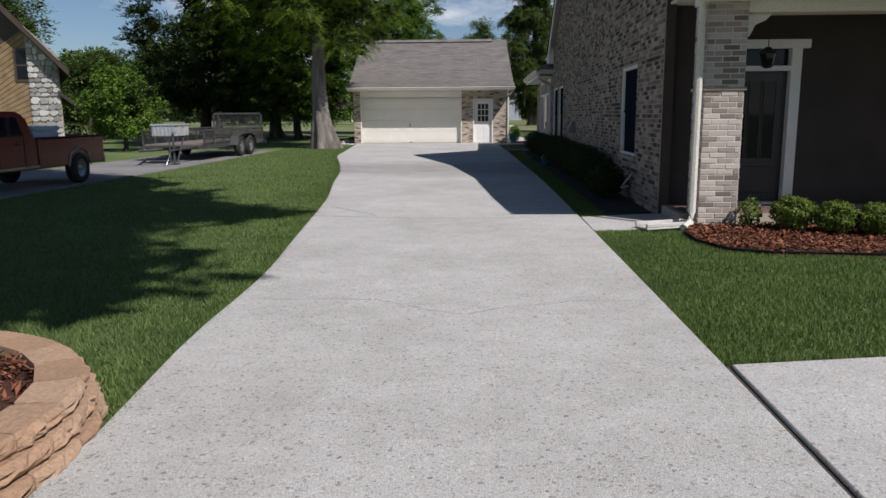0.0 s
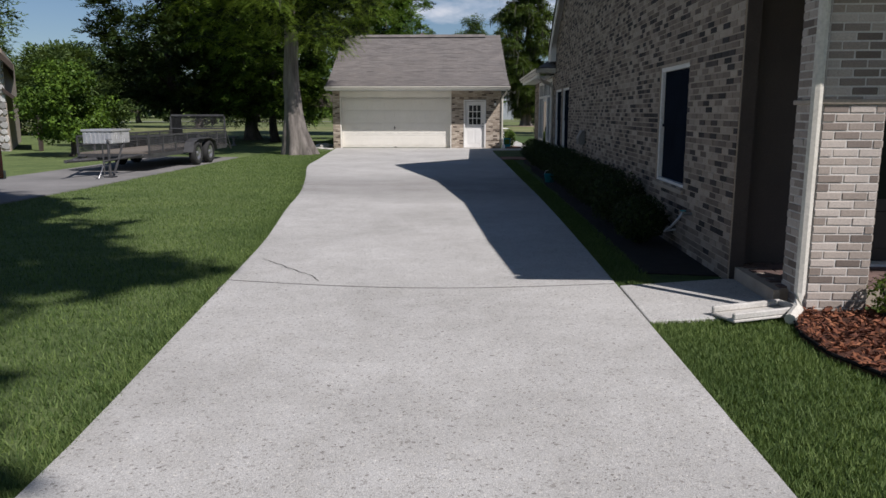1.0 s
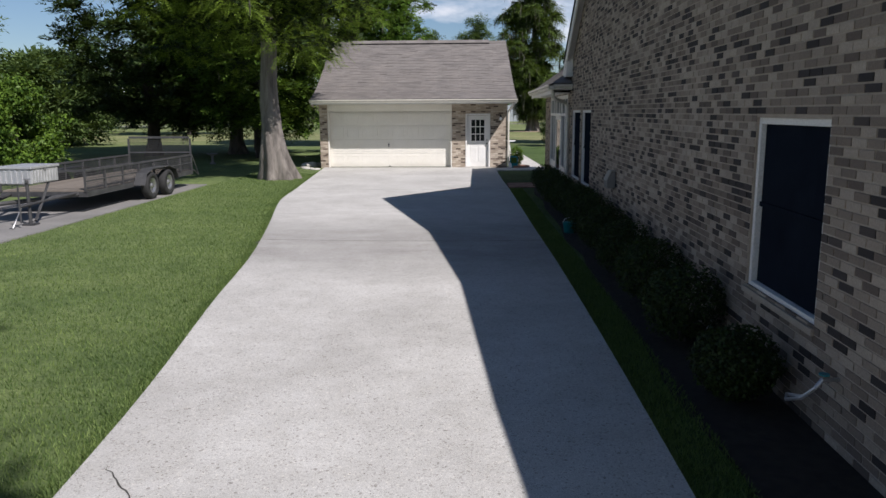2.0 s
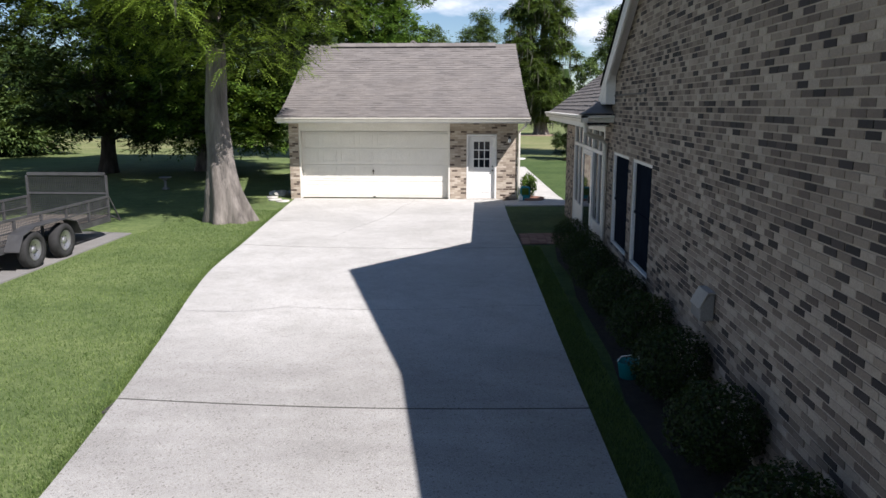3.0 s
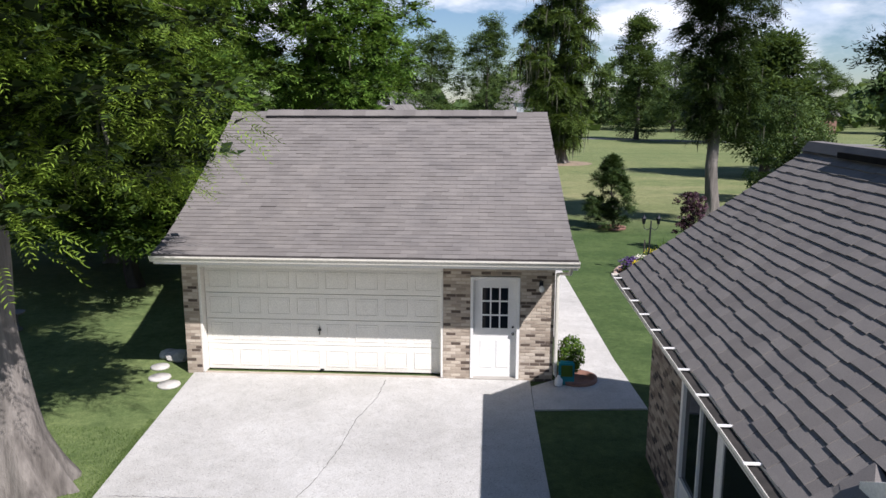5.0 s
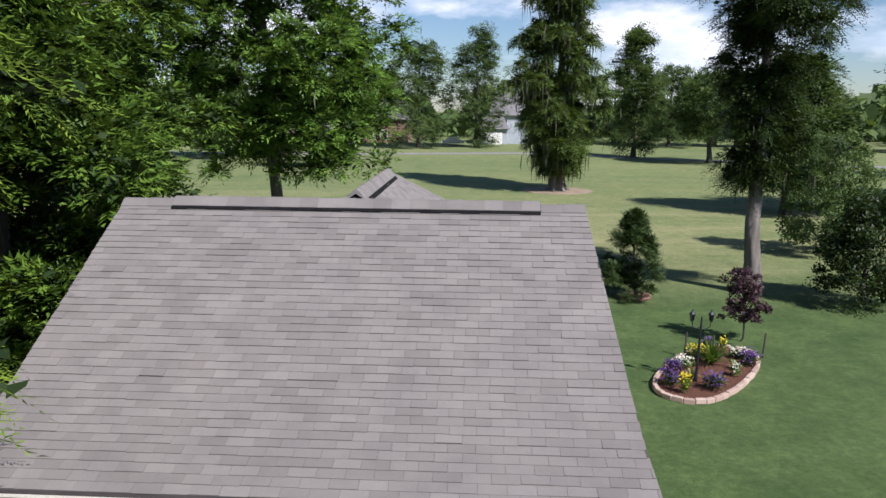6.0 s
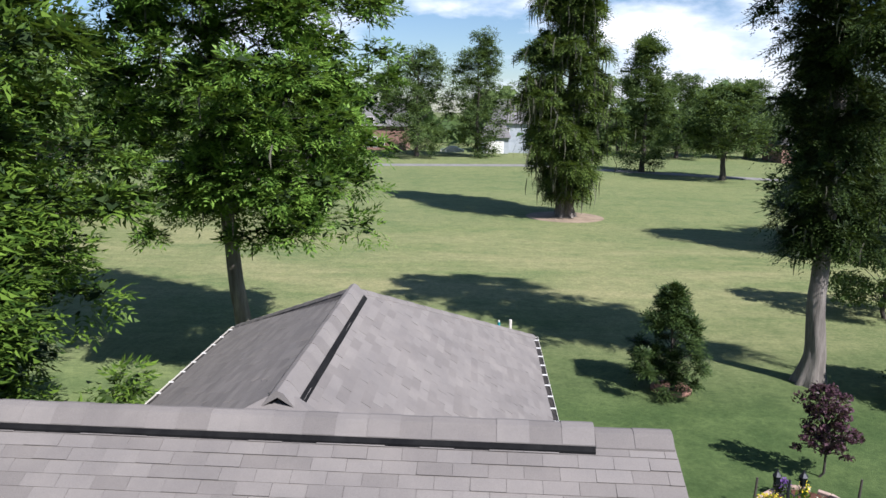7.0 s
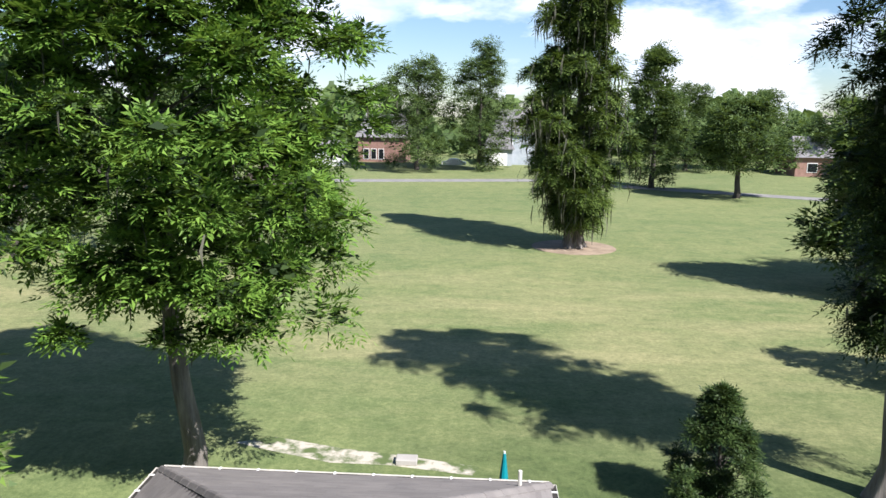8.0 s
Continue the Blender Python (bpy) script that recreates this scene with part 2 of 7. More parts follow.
M = {
    "concrete": concrete_mat(),
    "old_concrete": surface("old_concrete", (0.30, 0.28, 0.25), (0.42, 0.40, 0.36), 0.8, 70, 0.9),
    "asphalt": surface("grey_drive", (0.17, 0.165, 0.155), (0.27, 0.26, 0.245), 0.7, 60, 0.9),
    "crack": surface("crack_dirt", (0.035, 0.032, 0.028), (0.08, 0.074, 0.064), 9, 60, 0.95),
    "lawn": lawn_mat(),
    "grass": leaf_mat("grass_blades", (0.050, 0.098, 0.026), (0.205, 0.278, 0.096), 0.6, 0.3),
    "brick": pieces("brick_piece", BRICKS, False),
    "brick_j": pieces("brick_joined", BRICKS, True),
    "pale": pieces("pale_brick_piece", PALE_BRICKS, False),
    "pale_j": pieces("pale_brick_joined", PALE_BRICKS, True),
    "tan": pieces("tan_brick_piece", TAN_BRICKS, False),
    "tan_j": pieces("tan_brick_joined", TAN_BRICKS, True),
    "mortar": surface("mortar", (0.35, 0.292, 0.232), (0.45, 0.385, 0.315), 4, 90, 0.95),
    "pale_mortar": surface("pale_mortar", (0.56, 0.53, 0.48), (0.66, 0.63, 0.58), 4, 90, 0.95),
    "trough": surface("dark_gutter_fill", (0.018, 0.016, 0.014), (0.04, 0.035, 0.03), 6, 60, 0.95),
    "shingle": pieces("shingle_piece", SHINGLES, False, 0.95, 130, 0.5, 0.003, 0.5),
    "shingle_j": pieces("shingle_joined", SHINGLES, True, 0.95, 130, 0.5, 0.003, 0.5),
    "roof_base": surface("roofing_felt", (0.05, 0.043, 0.041), (0.085, 0.072, 0.07), 2, 80, 0.95),
    "black": surface("black_vent", (0.006, 0.006, 0.007), (0.016, 0.016, 0.016), 4, 80, 0.9, spec=0.1),
    "cream": surface("cream_paint", (0.74, 0.715, 0.64), (0.81, 0.785, 0.71), 1.2, 40, 0.5, bump=0.06),
    "white": surface("white_paint", (0.74, 0.73, 0.69), (0.82, 0.81, 0.78), 1.5, 50, 0.45, bump=0.06),
    "gutter": surface("gutter_enamel", (0.60, 0.57, 0.49), (0.72, 0.69, 0.61), 1.3, 30, 0.4, bump=0.05),
    "glass": glass_mat("window_glass"),
    "blue_glass": surface("insect_screen", (0.009, 0.012, 0.019), (0.015, 0.020, 0.030), 2, 200, 0.6, bump=0.0, spec=0.0),
    "dark_door": surface("dark_stained_door", (0.022, 0.016, 0.014), (0.045, 0.032, 0.027), 2, 50, 0.4, stretch=(1, 1, 0.1)),
    "dark_wall": surface("taupe_stucco", (0.044, 0.036, 0.032), (0.062, 0.050, 0.044), 1.5, 60, 0.85),
    "porch_brick": pieces("porch_paver", [(0.0, (0.10, 0.065, 0.055)), (1.0, (0.19, 0.125, 0.105))], False),
    "paver": pieces("paver_piece", [(0.0, (0.20, 0.10, 0.075)), (0.5, (0.30, 0.16, 0.115)), (1.0, (0.36, 0.22, 0.165))], False),
    "block": pieces("wall_block", BLOCKS, False, 0.92, 38, 0.9, 0.02, 0.4),
    "edge_block": pieces("edging_block", [(0.0, (0.36, 0.25, 0.195)), (1.0, (0.52, 0.40, 0.325))], False, 0.92, 45, 0.6, 0.008),
    "mulch_ground": surface("mulch_bed", (0.060, 0.022, 0.013), (0.165, 0.062, 0.032), 14, 70, 0.95, bump=0.9, dist=0.03),
    # Mulch colour made near-black to paint the shade along the wall.
    "bed_shade": surface("shaded_mulch", (0.014, 0.011, 0.009), (0.040, 0.030, 0.023), 10, 70, 0.95, bump=0.9, dist=0.03),
    "mulch": pieces("mulch_chips", [(0.0, (0.06, 0.02, 0.012)), (0.5, (0.19, 0.062, 0.028)), (1.0, (0.33, 0.13, 0.06))], True),
    "bark": surface("grey_bark", (0.085, 0.074, 0.064), (0.270, 0.242, 0.212), 5, 26, 0.9, bump=0.8, dist=0.03, stretch=(1, 1, 0.12)),
    "dark_bark": surface("dark_bark", (0.035, 0.03, 0.026), (0.11, 0.095, 0.08), 5, 26, 0.95, bump=0.9, dist=0.03, stretch=(1, 1, 0.2)),
    "cypress": leaf_mat("cypress_needles", (0.100, 0.172, 0.022), (0.265, 0.380, 0.054), 0.55, 0.42),
    "moss_cypress": leaf_mat("field_cypress_needles", (0.024, 0.052, 0.011), (0.150, 0.215, 0.052), 0.55, 0.25),
    "oak": leaf_mat("pecan_leaves", (0.052, 0.122, 0.020), (0.222, 0.375, 0.070), 0.5, 0.38),
    "shade_leaf": leaf_mat("shade_tree_leaves", (0.022, 0.056, 0.009), (0.145, 0.240, 0.036), 0.5, 0.24),
    "dark_cypress": leaf_mat("mossy_cypress", (0.010, 0.024, 0.006), (0.050, 0.082, 0.018), 0.55, 0.12),
    "sand": surface("sandy_turf", (0.085, 0.12, 0.035), (0.46, 0.42, 0.34), 1.6, 50, 0.95, spread=(0.42, 0.56)),
    "magnolia": leaf_mat("magnolia_leaves", (0.012, 0.030, 0.010), (0.05, 0.085, 0.022), 0.35, 0.15),
    "bright_leaf": leaf_mat("bright_leaves", (0.04, 0.095, 0.014), (0.13, 0.21, 0.03), 0.4, 0.35),
    "boxwood": leaf_mat("boxwood_leaves", (0.040, 0.085, 0.012), (0.21, 0.27, 0.05), 0.4, 0.25),
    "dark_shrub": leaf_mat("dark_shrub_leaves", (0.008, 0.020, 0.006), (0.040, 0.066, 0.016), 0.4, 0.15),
    "purple": leaf_mat("purple_leaves", (0.035, 0.016, 0.028), (0.105, 0.05, 0.075), 0.5, 0.2),
    "holly": leaf_mat("holly_leaves", (0.014, 0.034, 0.010), (0.062, 0.098, 0.028), 0.5, 0.1),
    # Near-black leaf colour that paints the shade inside tree crowns.
    "crown_shade_leaf": leaf_mat("crown_shade_leaves", (0.010, 0.023, 0.006), (0.032, 0.056, 0.015), 0.7, 0.05),
    "far_leaf": leaf_mat("far_leaves", (0.044, 0.082, 0.027), (0.145, 0.210, 0.072), 0.6, 0.32),
    "moss": leaf_mat("hanging_moss", (0.05, 0.05, 0.04), (0.12, 0.12, 0.095), 0.9, 0.15),
    "needle_bare": surface("bare_earth", (0.20, 0.15, 0.10), (0.34, 0.26, 0.18), 1.0, 40, 0.95),
    "stone": surface("pale_stone", (0.42, 0.40, 0.36), (0.62, 0.60, 0.55), 3, 50, 0.85, bump=0.5, dist=0.01),
    "grey_metal": surface("painted_steel", (0.05, 0.05, 0.052), (0.10, 0.10, 0.10), 3, 60, 0.55, 0.3),
    "steel": surface("bare_steel", (0.35, 0.35, 0.36), (0.5, 0.5, 0.5), 4, 60, 0.4, 0.8),
    "plate": surface("aluminium_plate", (0.55, 0.55, 0.56), (0.68, 0.68, 0.68), 4, 90, 0.4, 0.6),
    "rubber": surface("tyre_rubber", (0.014, 0.014, 0.014), (0.03, 0.03, 0.03), 6, 60, 0.85),
    "plank": surface("trailer_plank", (0.13, 0.11, 0.09), (0.22, 0.19, 0.155), 3, 40, 0.9, stretch=(1, 0.1, 1)),
    "red_paint": surface("dark_red_enamel", (0.145, 0.005, 0.005), (0.180, 0.008, 0.008), 1.2, 200, 0.22, bump=0.0),
    "blue_box": surface("pale_blue_plastic", (0.33, 0.42, 0.50), (0.42, 0.52, 0.60), 3, 60, 0.5, bump=0.1),
    "teal": surface("teal_plastic", (0.0, 0.17, 0.20), (0.0, 0.24, 0.27), 3, 60, 0.45, bump=0.1),
    "terracotta": surface("terracotta", (0.20, 0.10, 0.07), (0.30, 0.165, 0.12), 4, 60, 0.85),
    "iron": surface("black_iron", (0.012, 0.013, 0.016), (0.03, 0.033, 0.04), 5, 60, 0.5, 0.5),
    "wood_siding": surface("diagonal_siding", (0.20, 0.13, 0.065), (0.33, 0.23, 0.125), 3, 40, 0.8, stretch=(1, 1, 1)),
    "field_stone": pieces("field_stone", [(0.0, (0.20, 0.19, 0.18)), (0.5, (0.42, 0.41, 0.39)), (1.0, (0.66, 0.65, 0.62))], False, 0.9, 30, 0.7, 0.012),
    "brown": surface("brown_trim", (0.05, 0.035, 0.028), (0.08, 0.058, 0.045), 3, 50, 0.7),
    "grey_siding": surface("grey_siding", (0.30, 0.34, 0.37), (0.40, 0.43, 0.46), 1, 40, 0.7),
    "far_brick": surface("far_brick", (0.20, 0.11, 0.085), (0.30, 0.18, 0.14), 2, 50, 0.9),
    "far_roof": surface("far_roof", (0.15, 0.145, 0.145), (0.22, 0.21, 0.21), 1, 50, 0.9),
    "yellow": leaf_mat("yellow_petals", (0.55, 0.42, 0.02), (0.75, 0.62, 0.05), 0.5, 0.2),
    "violet": leaf_mat("violet_petals", (0.07, 0.035, 0.16), (0.16, 0.08, 0.30), 0.5, 0.2),
    "petal": leaf_mat("white_petals", (0.6, 0.58, 0.5), (0.8, 0.78, 0.7), 0.5, 0.2),
    "variegated": leaf_mat("striped_leaves", (0.18, 0.24, 0.06), (0.42, 0.46, 0.20), 0.5, 0.25),
}


# ---- builders ----
class Shape:
    """Collects corners and faces of one mesh."""

    def __init__(self):
        self.v, self.f = [], []

    def add(self, verts, faces):
        k = len(self.v)
        self.v += [tuple(p) for p in verts]
        self.f += [tuple(i + k for i in q) for q in faces]
        return self

    def box(self, x0, y0, z0, x1, y1, z1, m=None):
        p = [Vector((x, y, z)) for z in (z0, z1) for x, y in ((x0, y0), (x1, y0), (x1, y1), (x0, y1))]
        p = [m @ q for q in p] if m else p
        return self.add(p, [(3, 2, 1, 0), (4, 5, 6, 7), (0, 1, 5, 4), (1, 2, 6, 5), (2, 3, 7, 6), (3, 0, 4, 7)])

    def prism(self, poly, a, b):
        """A polygon of 3D points, pushed from offset a to offset b."""
        n = len(poly)
        a, b = Vector(a), Vector(b)
        pts = [Vector(p) + a for p in poly] + [Vector(p) + b for p in poly]
        sides = [(i, (i + 1) % n, (i + 1) % n + n, i + n) for i in range(n)]
        return self.add(pts, [tuple(range(n - 1, -1, -1)), tuple(range(n, 2 * n)), *sides])

    def tube(self, path, radii, n=8, cap=True):
        path = [Vector(p) for p in path]
        radii = radii if isinstance(radii, (list, tuple)) else [radii] * len(path)
        k, pts = len(path), []
        for i, p in enumerate(path):
            d = (path[min(i + 1, k - 1)] - path[max(i - 1, 0)]).normalized()
            side = d.cross(Vector((0, 0, 1)) if abs(d.z) < 0.95 else Vector((0, 1, 0))).normalized()
            up = side.cross(d)
            pts += [p + radii[i] * (math.cos(a) * side + math.sin(a) * up) for a in [2 * math.pi * j / n for j in range(n)]]
        faces = [(i * n + j, i * n + (j + 1) % n, (i + 1) * n + (j + 1) % n, (i + 1) * n + j) for i in range(k - 1) for j in range(n)]
        if cap:
            faces += [tuple(range(n - 1, -1, -1)), tuple(range((k - 1) * n, k * n))]
        return self.add(pts, faces)

    def lathe(self, prof, n=16, at=(0, 0, 0)):
        pts = [(at[0] + r * math.cos(2 * math.pi * j / n), at[1] + r * math.sin(2 * math.pi * j / n), at[2] + z) for r, z in prof for j in range(n)]
        k = len(prof)
        faces = [(i * n + j, i * n + (j + 1) % n, (i + 1) * n + (j + 1) % n, (i + 1) * n + j) for i in range(k - 1) for j in range(n)]
        return self.add(pts, faces + [tuple(range(n - 1, -1, -1)), tuple(range((k - 1) * n, k * n))])

    def mesh(self, name, material, bevel=0.0, smooth=False, segments=1):
        me = bpy.data.meshes.new(name)
        me.from_pydata(self.v, [], self.f)
        bm = bmesh.new()
        bm.from_mesh(me)
        bmesh.ops.recalc_face_normals(bm, faces=bm.faces)
        if bevel:
            edges = [e for e in bm.edges if len(e.link_faces) == 2 and e.calc_face_angle(0) > 0.5]
            bmesh.ops.bevel(bm, geom=edges, offset=bevel, segments=segments, affect="EDGES", clamp_overlap=True)
        for q in bm.faces:
            q.smooth = smooth
        bm.to_mesh(me)
        bm.free()
        me.materials.append(M[material])
        return me


def thing(name, label, category, at=(0, 0, 0), group="", kind=""):
    ob = new(name)
    ob.location = at
    ob.empty_display_size = 0.2
    return tagged(ob, label, category, group, kind)


def put(name, shape, material, parent=None, label="", bevel=0.0, smooth=False, segments=1, kind=""):
    """Links a shape, given in world metres, as one mesh under its thing or part."""
    me = shape if isinstance(shape, bpy.types.Mesh) else shape.mesh(name, material, bevel, smooth, segments)
    ob = new(name, me)
    if parent:
        ob.parent = parent
        base = Vector(parent.location) if parent.type == "EMPTY" else Vector((0, 0, 0))
        ob.matrix_parent_inverse = Matrix.Translation(-base)
    return tagged(ob, label, kind=kind)


def single(name, shape, material, label, category, bevel=0.0, smooth=False, kind="", group="", segments=1):
    return tagged(put(name, shape, material, None, "", bevel, smooth, segments), label, category, group, kind)


def raw_mesh(name, verts, quads, material, smooth=False):
    """A large mesh from arrays: verts (n, 3), faces (m, 3 or 4)."""
    me = bpy.data.meshes.new(name)
    m, k = quads.shape
    me.vertices.add(len(verts))
    me.vertices.foreach_set("co", np.asarray(verts, np.float32).ravel())
    me.loops.add(m * k)
    me.loops.foreach_set("vertex_index", np.asarray(quads, np.int32).ravel())
    me.polygons.add(m)
    me.polygons.foreach_set("loop_start", np.arange(0, m * k, k, dtype=np.int32))
    me.polygons.foreach_set("loop_total", np.full(m, k, np.int32))
    me.update(calc_edges=True)
    me.materials.append(M[material])
    return me


def unit(v):
    return v / np.maximum(np.linalg.norm(v, axis=-1, keepdims=True), 1e-9)


def leaves(name, centres, normals, size, material, rng, narrow=0.5, spread=0.9, droop=0.0):
    """One folded diamond for each leaf, at the given places."""
    n = len(centres)
    nor = unit(normals + spread * rng.normal(size=(n, 3)))
    tip = np.cross(nor, rng.normal(size=(n, 3)))
    tip = unit(unit(tip) + np.array([0, 0, -droop]))
    side = unit(np.cross(nor, tip))
    s = (size * rng.uniform(0.65, 1.35, n))[:, None]
    lift = nor * s * 0.12
    v = np.stack([centres - tip * s * 0.5, centres + side * s * narrow * 0.5 + lift, centres + tip * s * 0.5, centres - side * s * narrow * 0.5 + lift], 1).reshape(-1, 3)
    return raw_mesh(name, v, np.arange(4 * n).reshape(n, 4), material)


def sprays(name, base, axis, pairs, length, leaf, width, material, rng, fan=0.9, sag=0.35):
    """Compound leaves: narrow leaflets in pairs along a drooping stalk."""
    n = len(base)
    axis = unit(axis + 0.25 * rng.normal(size=(n, 3)))
    side = unit(np.cross(axis, np.array([0, 0, 1.0]) + 0.3 * rng.normal(size=(n, 3))))
    nor = np.cross(side, axis)
    ln = (length * rng.uniform(0.7, 1.25, n))[:, None]
    out = []
    for i in range(pairs + 1):
        w = (i + 0.6) / (pairs + 0.6)
        p = base + axis * ln * w - np.array([0, 0, 1.0]) * ln * sag * w * w
        size = leaf * (1.0 - 0.45 * abs(w - 0.45)) * rng.uniform(0.8, 1.2, n)[:, None]
        for s in ((-1, 1) if i < pairs else (0,)):
            d = unit(axis * (0.55 + 0.5 * w) + side * s * fan - np.array([0, 0, 0.25]) + 0.16 * rng.normal(size=(n, 3)))
            q = unit(np.cross(d, nor)) * (width * rng.uniform(0.8, 1.2, n))[:, None]
            out.append(np.stack([p, p + d * size * 0.45 + q * (s or 1), p + d * size], 1))
    v = np.stack(out, 1).reshape(-1, 3)
    return raw_mesh(name, v, np.arange(len(v)).reshape(-1, 3), material)


def strands(name, tops, length, width, material, rng):
    """Hanging moss: tapering ragged strips."""
    n = len(tops)
    a = rng.uniform(0, 2 * math.pi, n)
    side = np.stack([np.cos(a), np.sin(a), 0 * a], 1) * (width * rng.uniform(0.5, 1.4, n))[:, None]
    ln = (length * rng.uniform(0.35, 1.3, n))[:, None]
    sway = rng.normal(size=(n, 3)) * 0.12 * ln
    down = np.array([0, 0, -1.0])
    mid = tops + down * ln * 0.5 + sway
    end = tops + down * ln + sway * 0.6
    v = np.stack([tops - side * 0.6, tops + side * 0.6, mid + side, mid - side, end + side * 0.15, end - side * 0.15], 1).reshape(-1, 3)
    k = np.arange(n)[:, None] * 6
    return raw_mesh(name, v, np.concatenate([k + [0, 1, 2, 3], k + [3, 2, 4, 5]]), material)


def mortar_sheet(o, du, nr, length, top, holes, z0, material):
    """The backing of a brick wall: one sheet with its openings cut out, 12 cm thick."""
    bm = bmesh.new()
    at = lambda u, z: bm.verts.new(o + du * u + Vector((0, 0, z)))  # noqa: E731
    end = lambda i: min(max(length * i / 60, 0.005), length - 0.005)  # noqa: E731
    rings = [[(0.005, z0), (length - 0.005, z0), *[(end(i), top(length * i / 60)) for i in range(60, -1, -1)]]]
    for a, b, c, d in holes:
        c, d = max(c, z0 + 0.02), min(d, min(top(a), top(b)) - 0.02)
        rings.append([(a, c), (b, c), (b, d), (a, d)])
    edges = []
    for ring in rings:
        vs = [at(u, z) for u, z in ring]
        edges += [bm.edges.new((vs[i], vs[(i + 1) % len(vs)])) for i in range(len(vs))]
    bmesh.ops.triangle_fill(bm, use_beauty=True, edges=edges)
    back = bmesh.ops.extrude_face_region(bm, geom=bm.faces[:])
    bmesh.ops.translate(bm, verts=[v for v in back["geom"] if isinstance(v, bmesh.types.BMVert)], vec=-nr * 0.12)
    bmesh.ops.recalc_face_normals(bm, faces=bm.faces)
    me = bpy.data.meshes.new("mortar_wall")
    bm.to_mesh(me)
    bm.free()
    me.materials.append(M[material])
    return me


def brick_wall(parent, o, du, nr, length, top, holes, kind, keep=None, course=0.068, bl=0.203, z0=0.0, seed=1, mortar="mortar", limit=300):
    """Mortar backing in courses with proud bricks; those in keep = (u0, u1, z0, z1) are parts of their own."""
    rng = random.Random(seed)
    du, nr, o = Vector((*du, 0)), Vector((*nr, 0)), Vector((*o, 0))
    rest, singles = Shape(), []
    zs = max(top(length * i / 100) for i in range(101))
    for row in range(int((zs - z0) / course) + 1):
        za, zb = z0 + row * course, z0 + (row + 1) * course
        zc = (za + zb) / 2
        us = [length * i / 400 for i in range(401) if top(length * i / 400) > zc]
        if not us:
            continue
        spans = [(us[0], us[-1])]
        for a, b, c, d in holes:
            if c < zc < d:
                spans = [s for p, q in spans for s in ((p, min(q, a)), (max(p, b), q)) if s[1] - s[0] > 0.01]
        for a, b in spans:
            u = (math.floor(a / bl) - 1) * bl + (row % 2) * bl / 2
            while u < b:
                c, d = max(u, a) + 0.007, min(u + bl, b) - 0.007
                u += bl
                if d - c < 0.035:
                    continue
                out = 0.006 + rng.uniform(-0.002, 0.003)
                full = abs(d - c - bl + 0.014) < 1e-4
                if full and keep and keep[0] < c and d < keep[1] and keep[2] < za and zb < keep[3] and len(singles) < limit:
                    singles.append((o + du * ((c + d) / 2) + Vector((0, 0, zc)) + nr * (out - 0.012)))
                    continue
                p, q = o + du * c + nr * out, o + du * d + nr * out
                e, f = za + 0.007 + rng.uniform(-0.001, 0.001), zb - 0.007
                ip, iq = p - nr * (out + 0.015), q - nr * (out + 0.015)
                rest.add([(p.x, p.y, e), (q.x, q.y, e), (q.x, q.y, f), (p.x, p.y, f), (ip.x, ip.y, e), (iq.x, iq.y, e), (iq.x, iq.y, f), (ip.x, ip.y, f)],
                         [(0, 1, 2, 3), (4, 0, 3, 7), (1, 5, 6, 2), (3, 2, 6, 7), (4, 5, 1, 0)])
    put("mortar_wall", mortar_sheet(o, du, nr, length, top, holes, z0, mortar), mortar, parent, "mortar backing")
    if rest.f:
        put("joined_bricks", rest, kind + "_j", parent, "weathered mixed bricks", kind="stuff")
    if singles:
        hl, hz = bl / 2 - 0.007, course / 2 - 0.007
        turn = Matrix.Rotation(math.atan2(du.y, du.x), 4, "Z")
        me = Shape().box(-hl, -0.012, -hz, hl, 0.012, hz).mesh("brick", kind, 0.003)
        for at in singles:
            ob = new("brick", me)
            ob.parent = parent
            base = Vector(parent.location) if parent.type == "EMPTY" else Vector((0, 0, 0))
            ob.matrix_basis = Matrix.Translation(at - base) @ turn


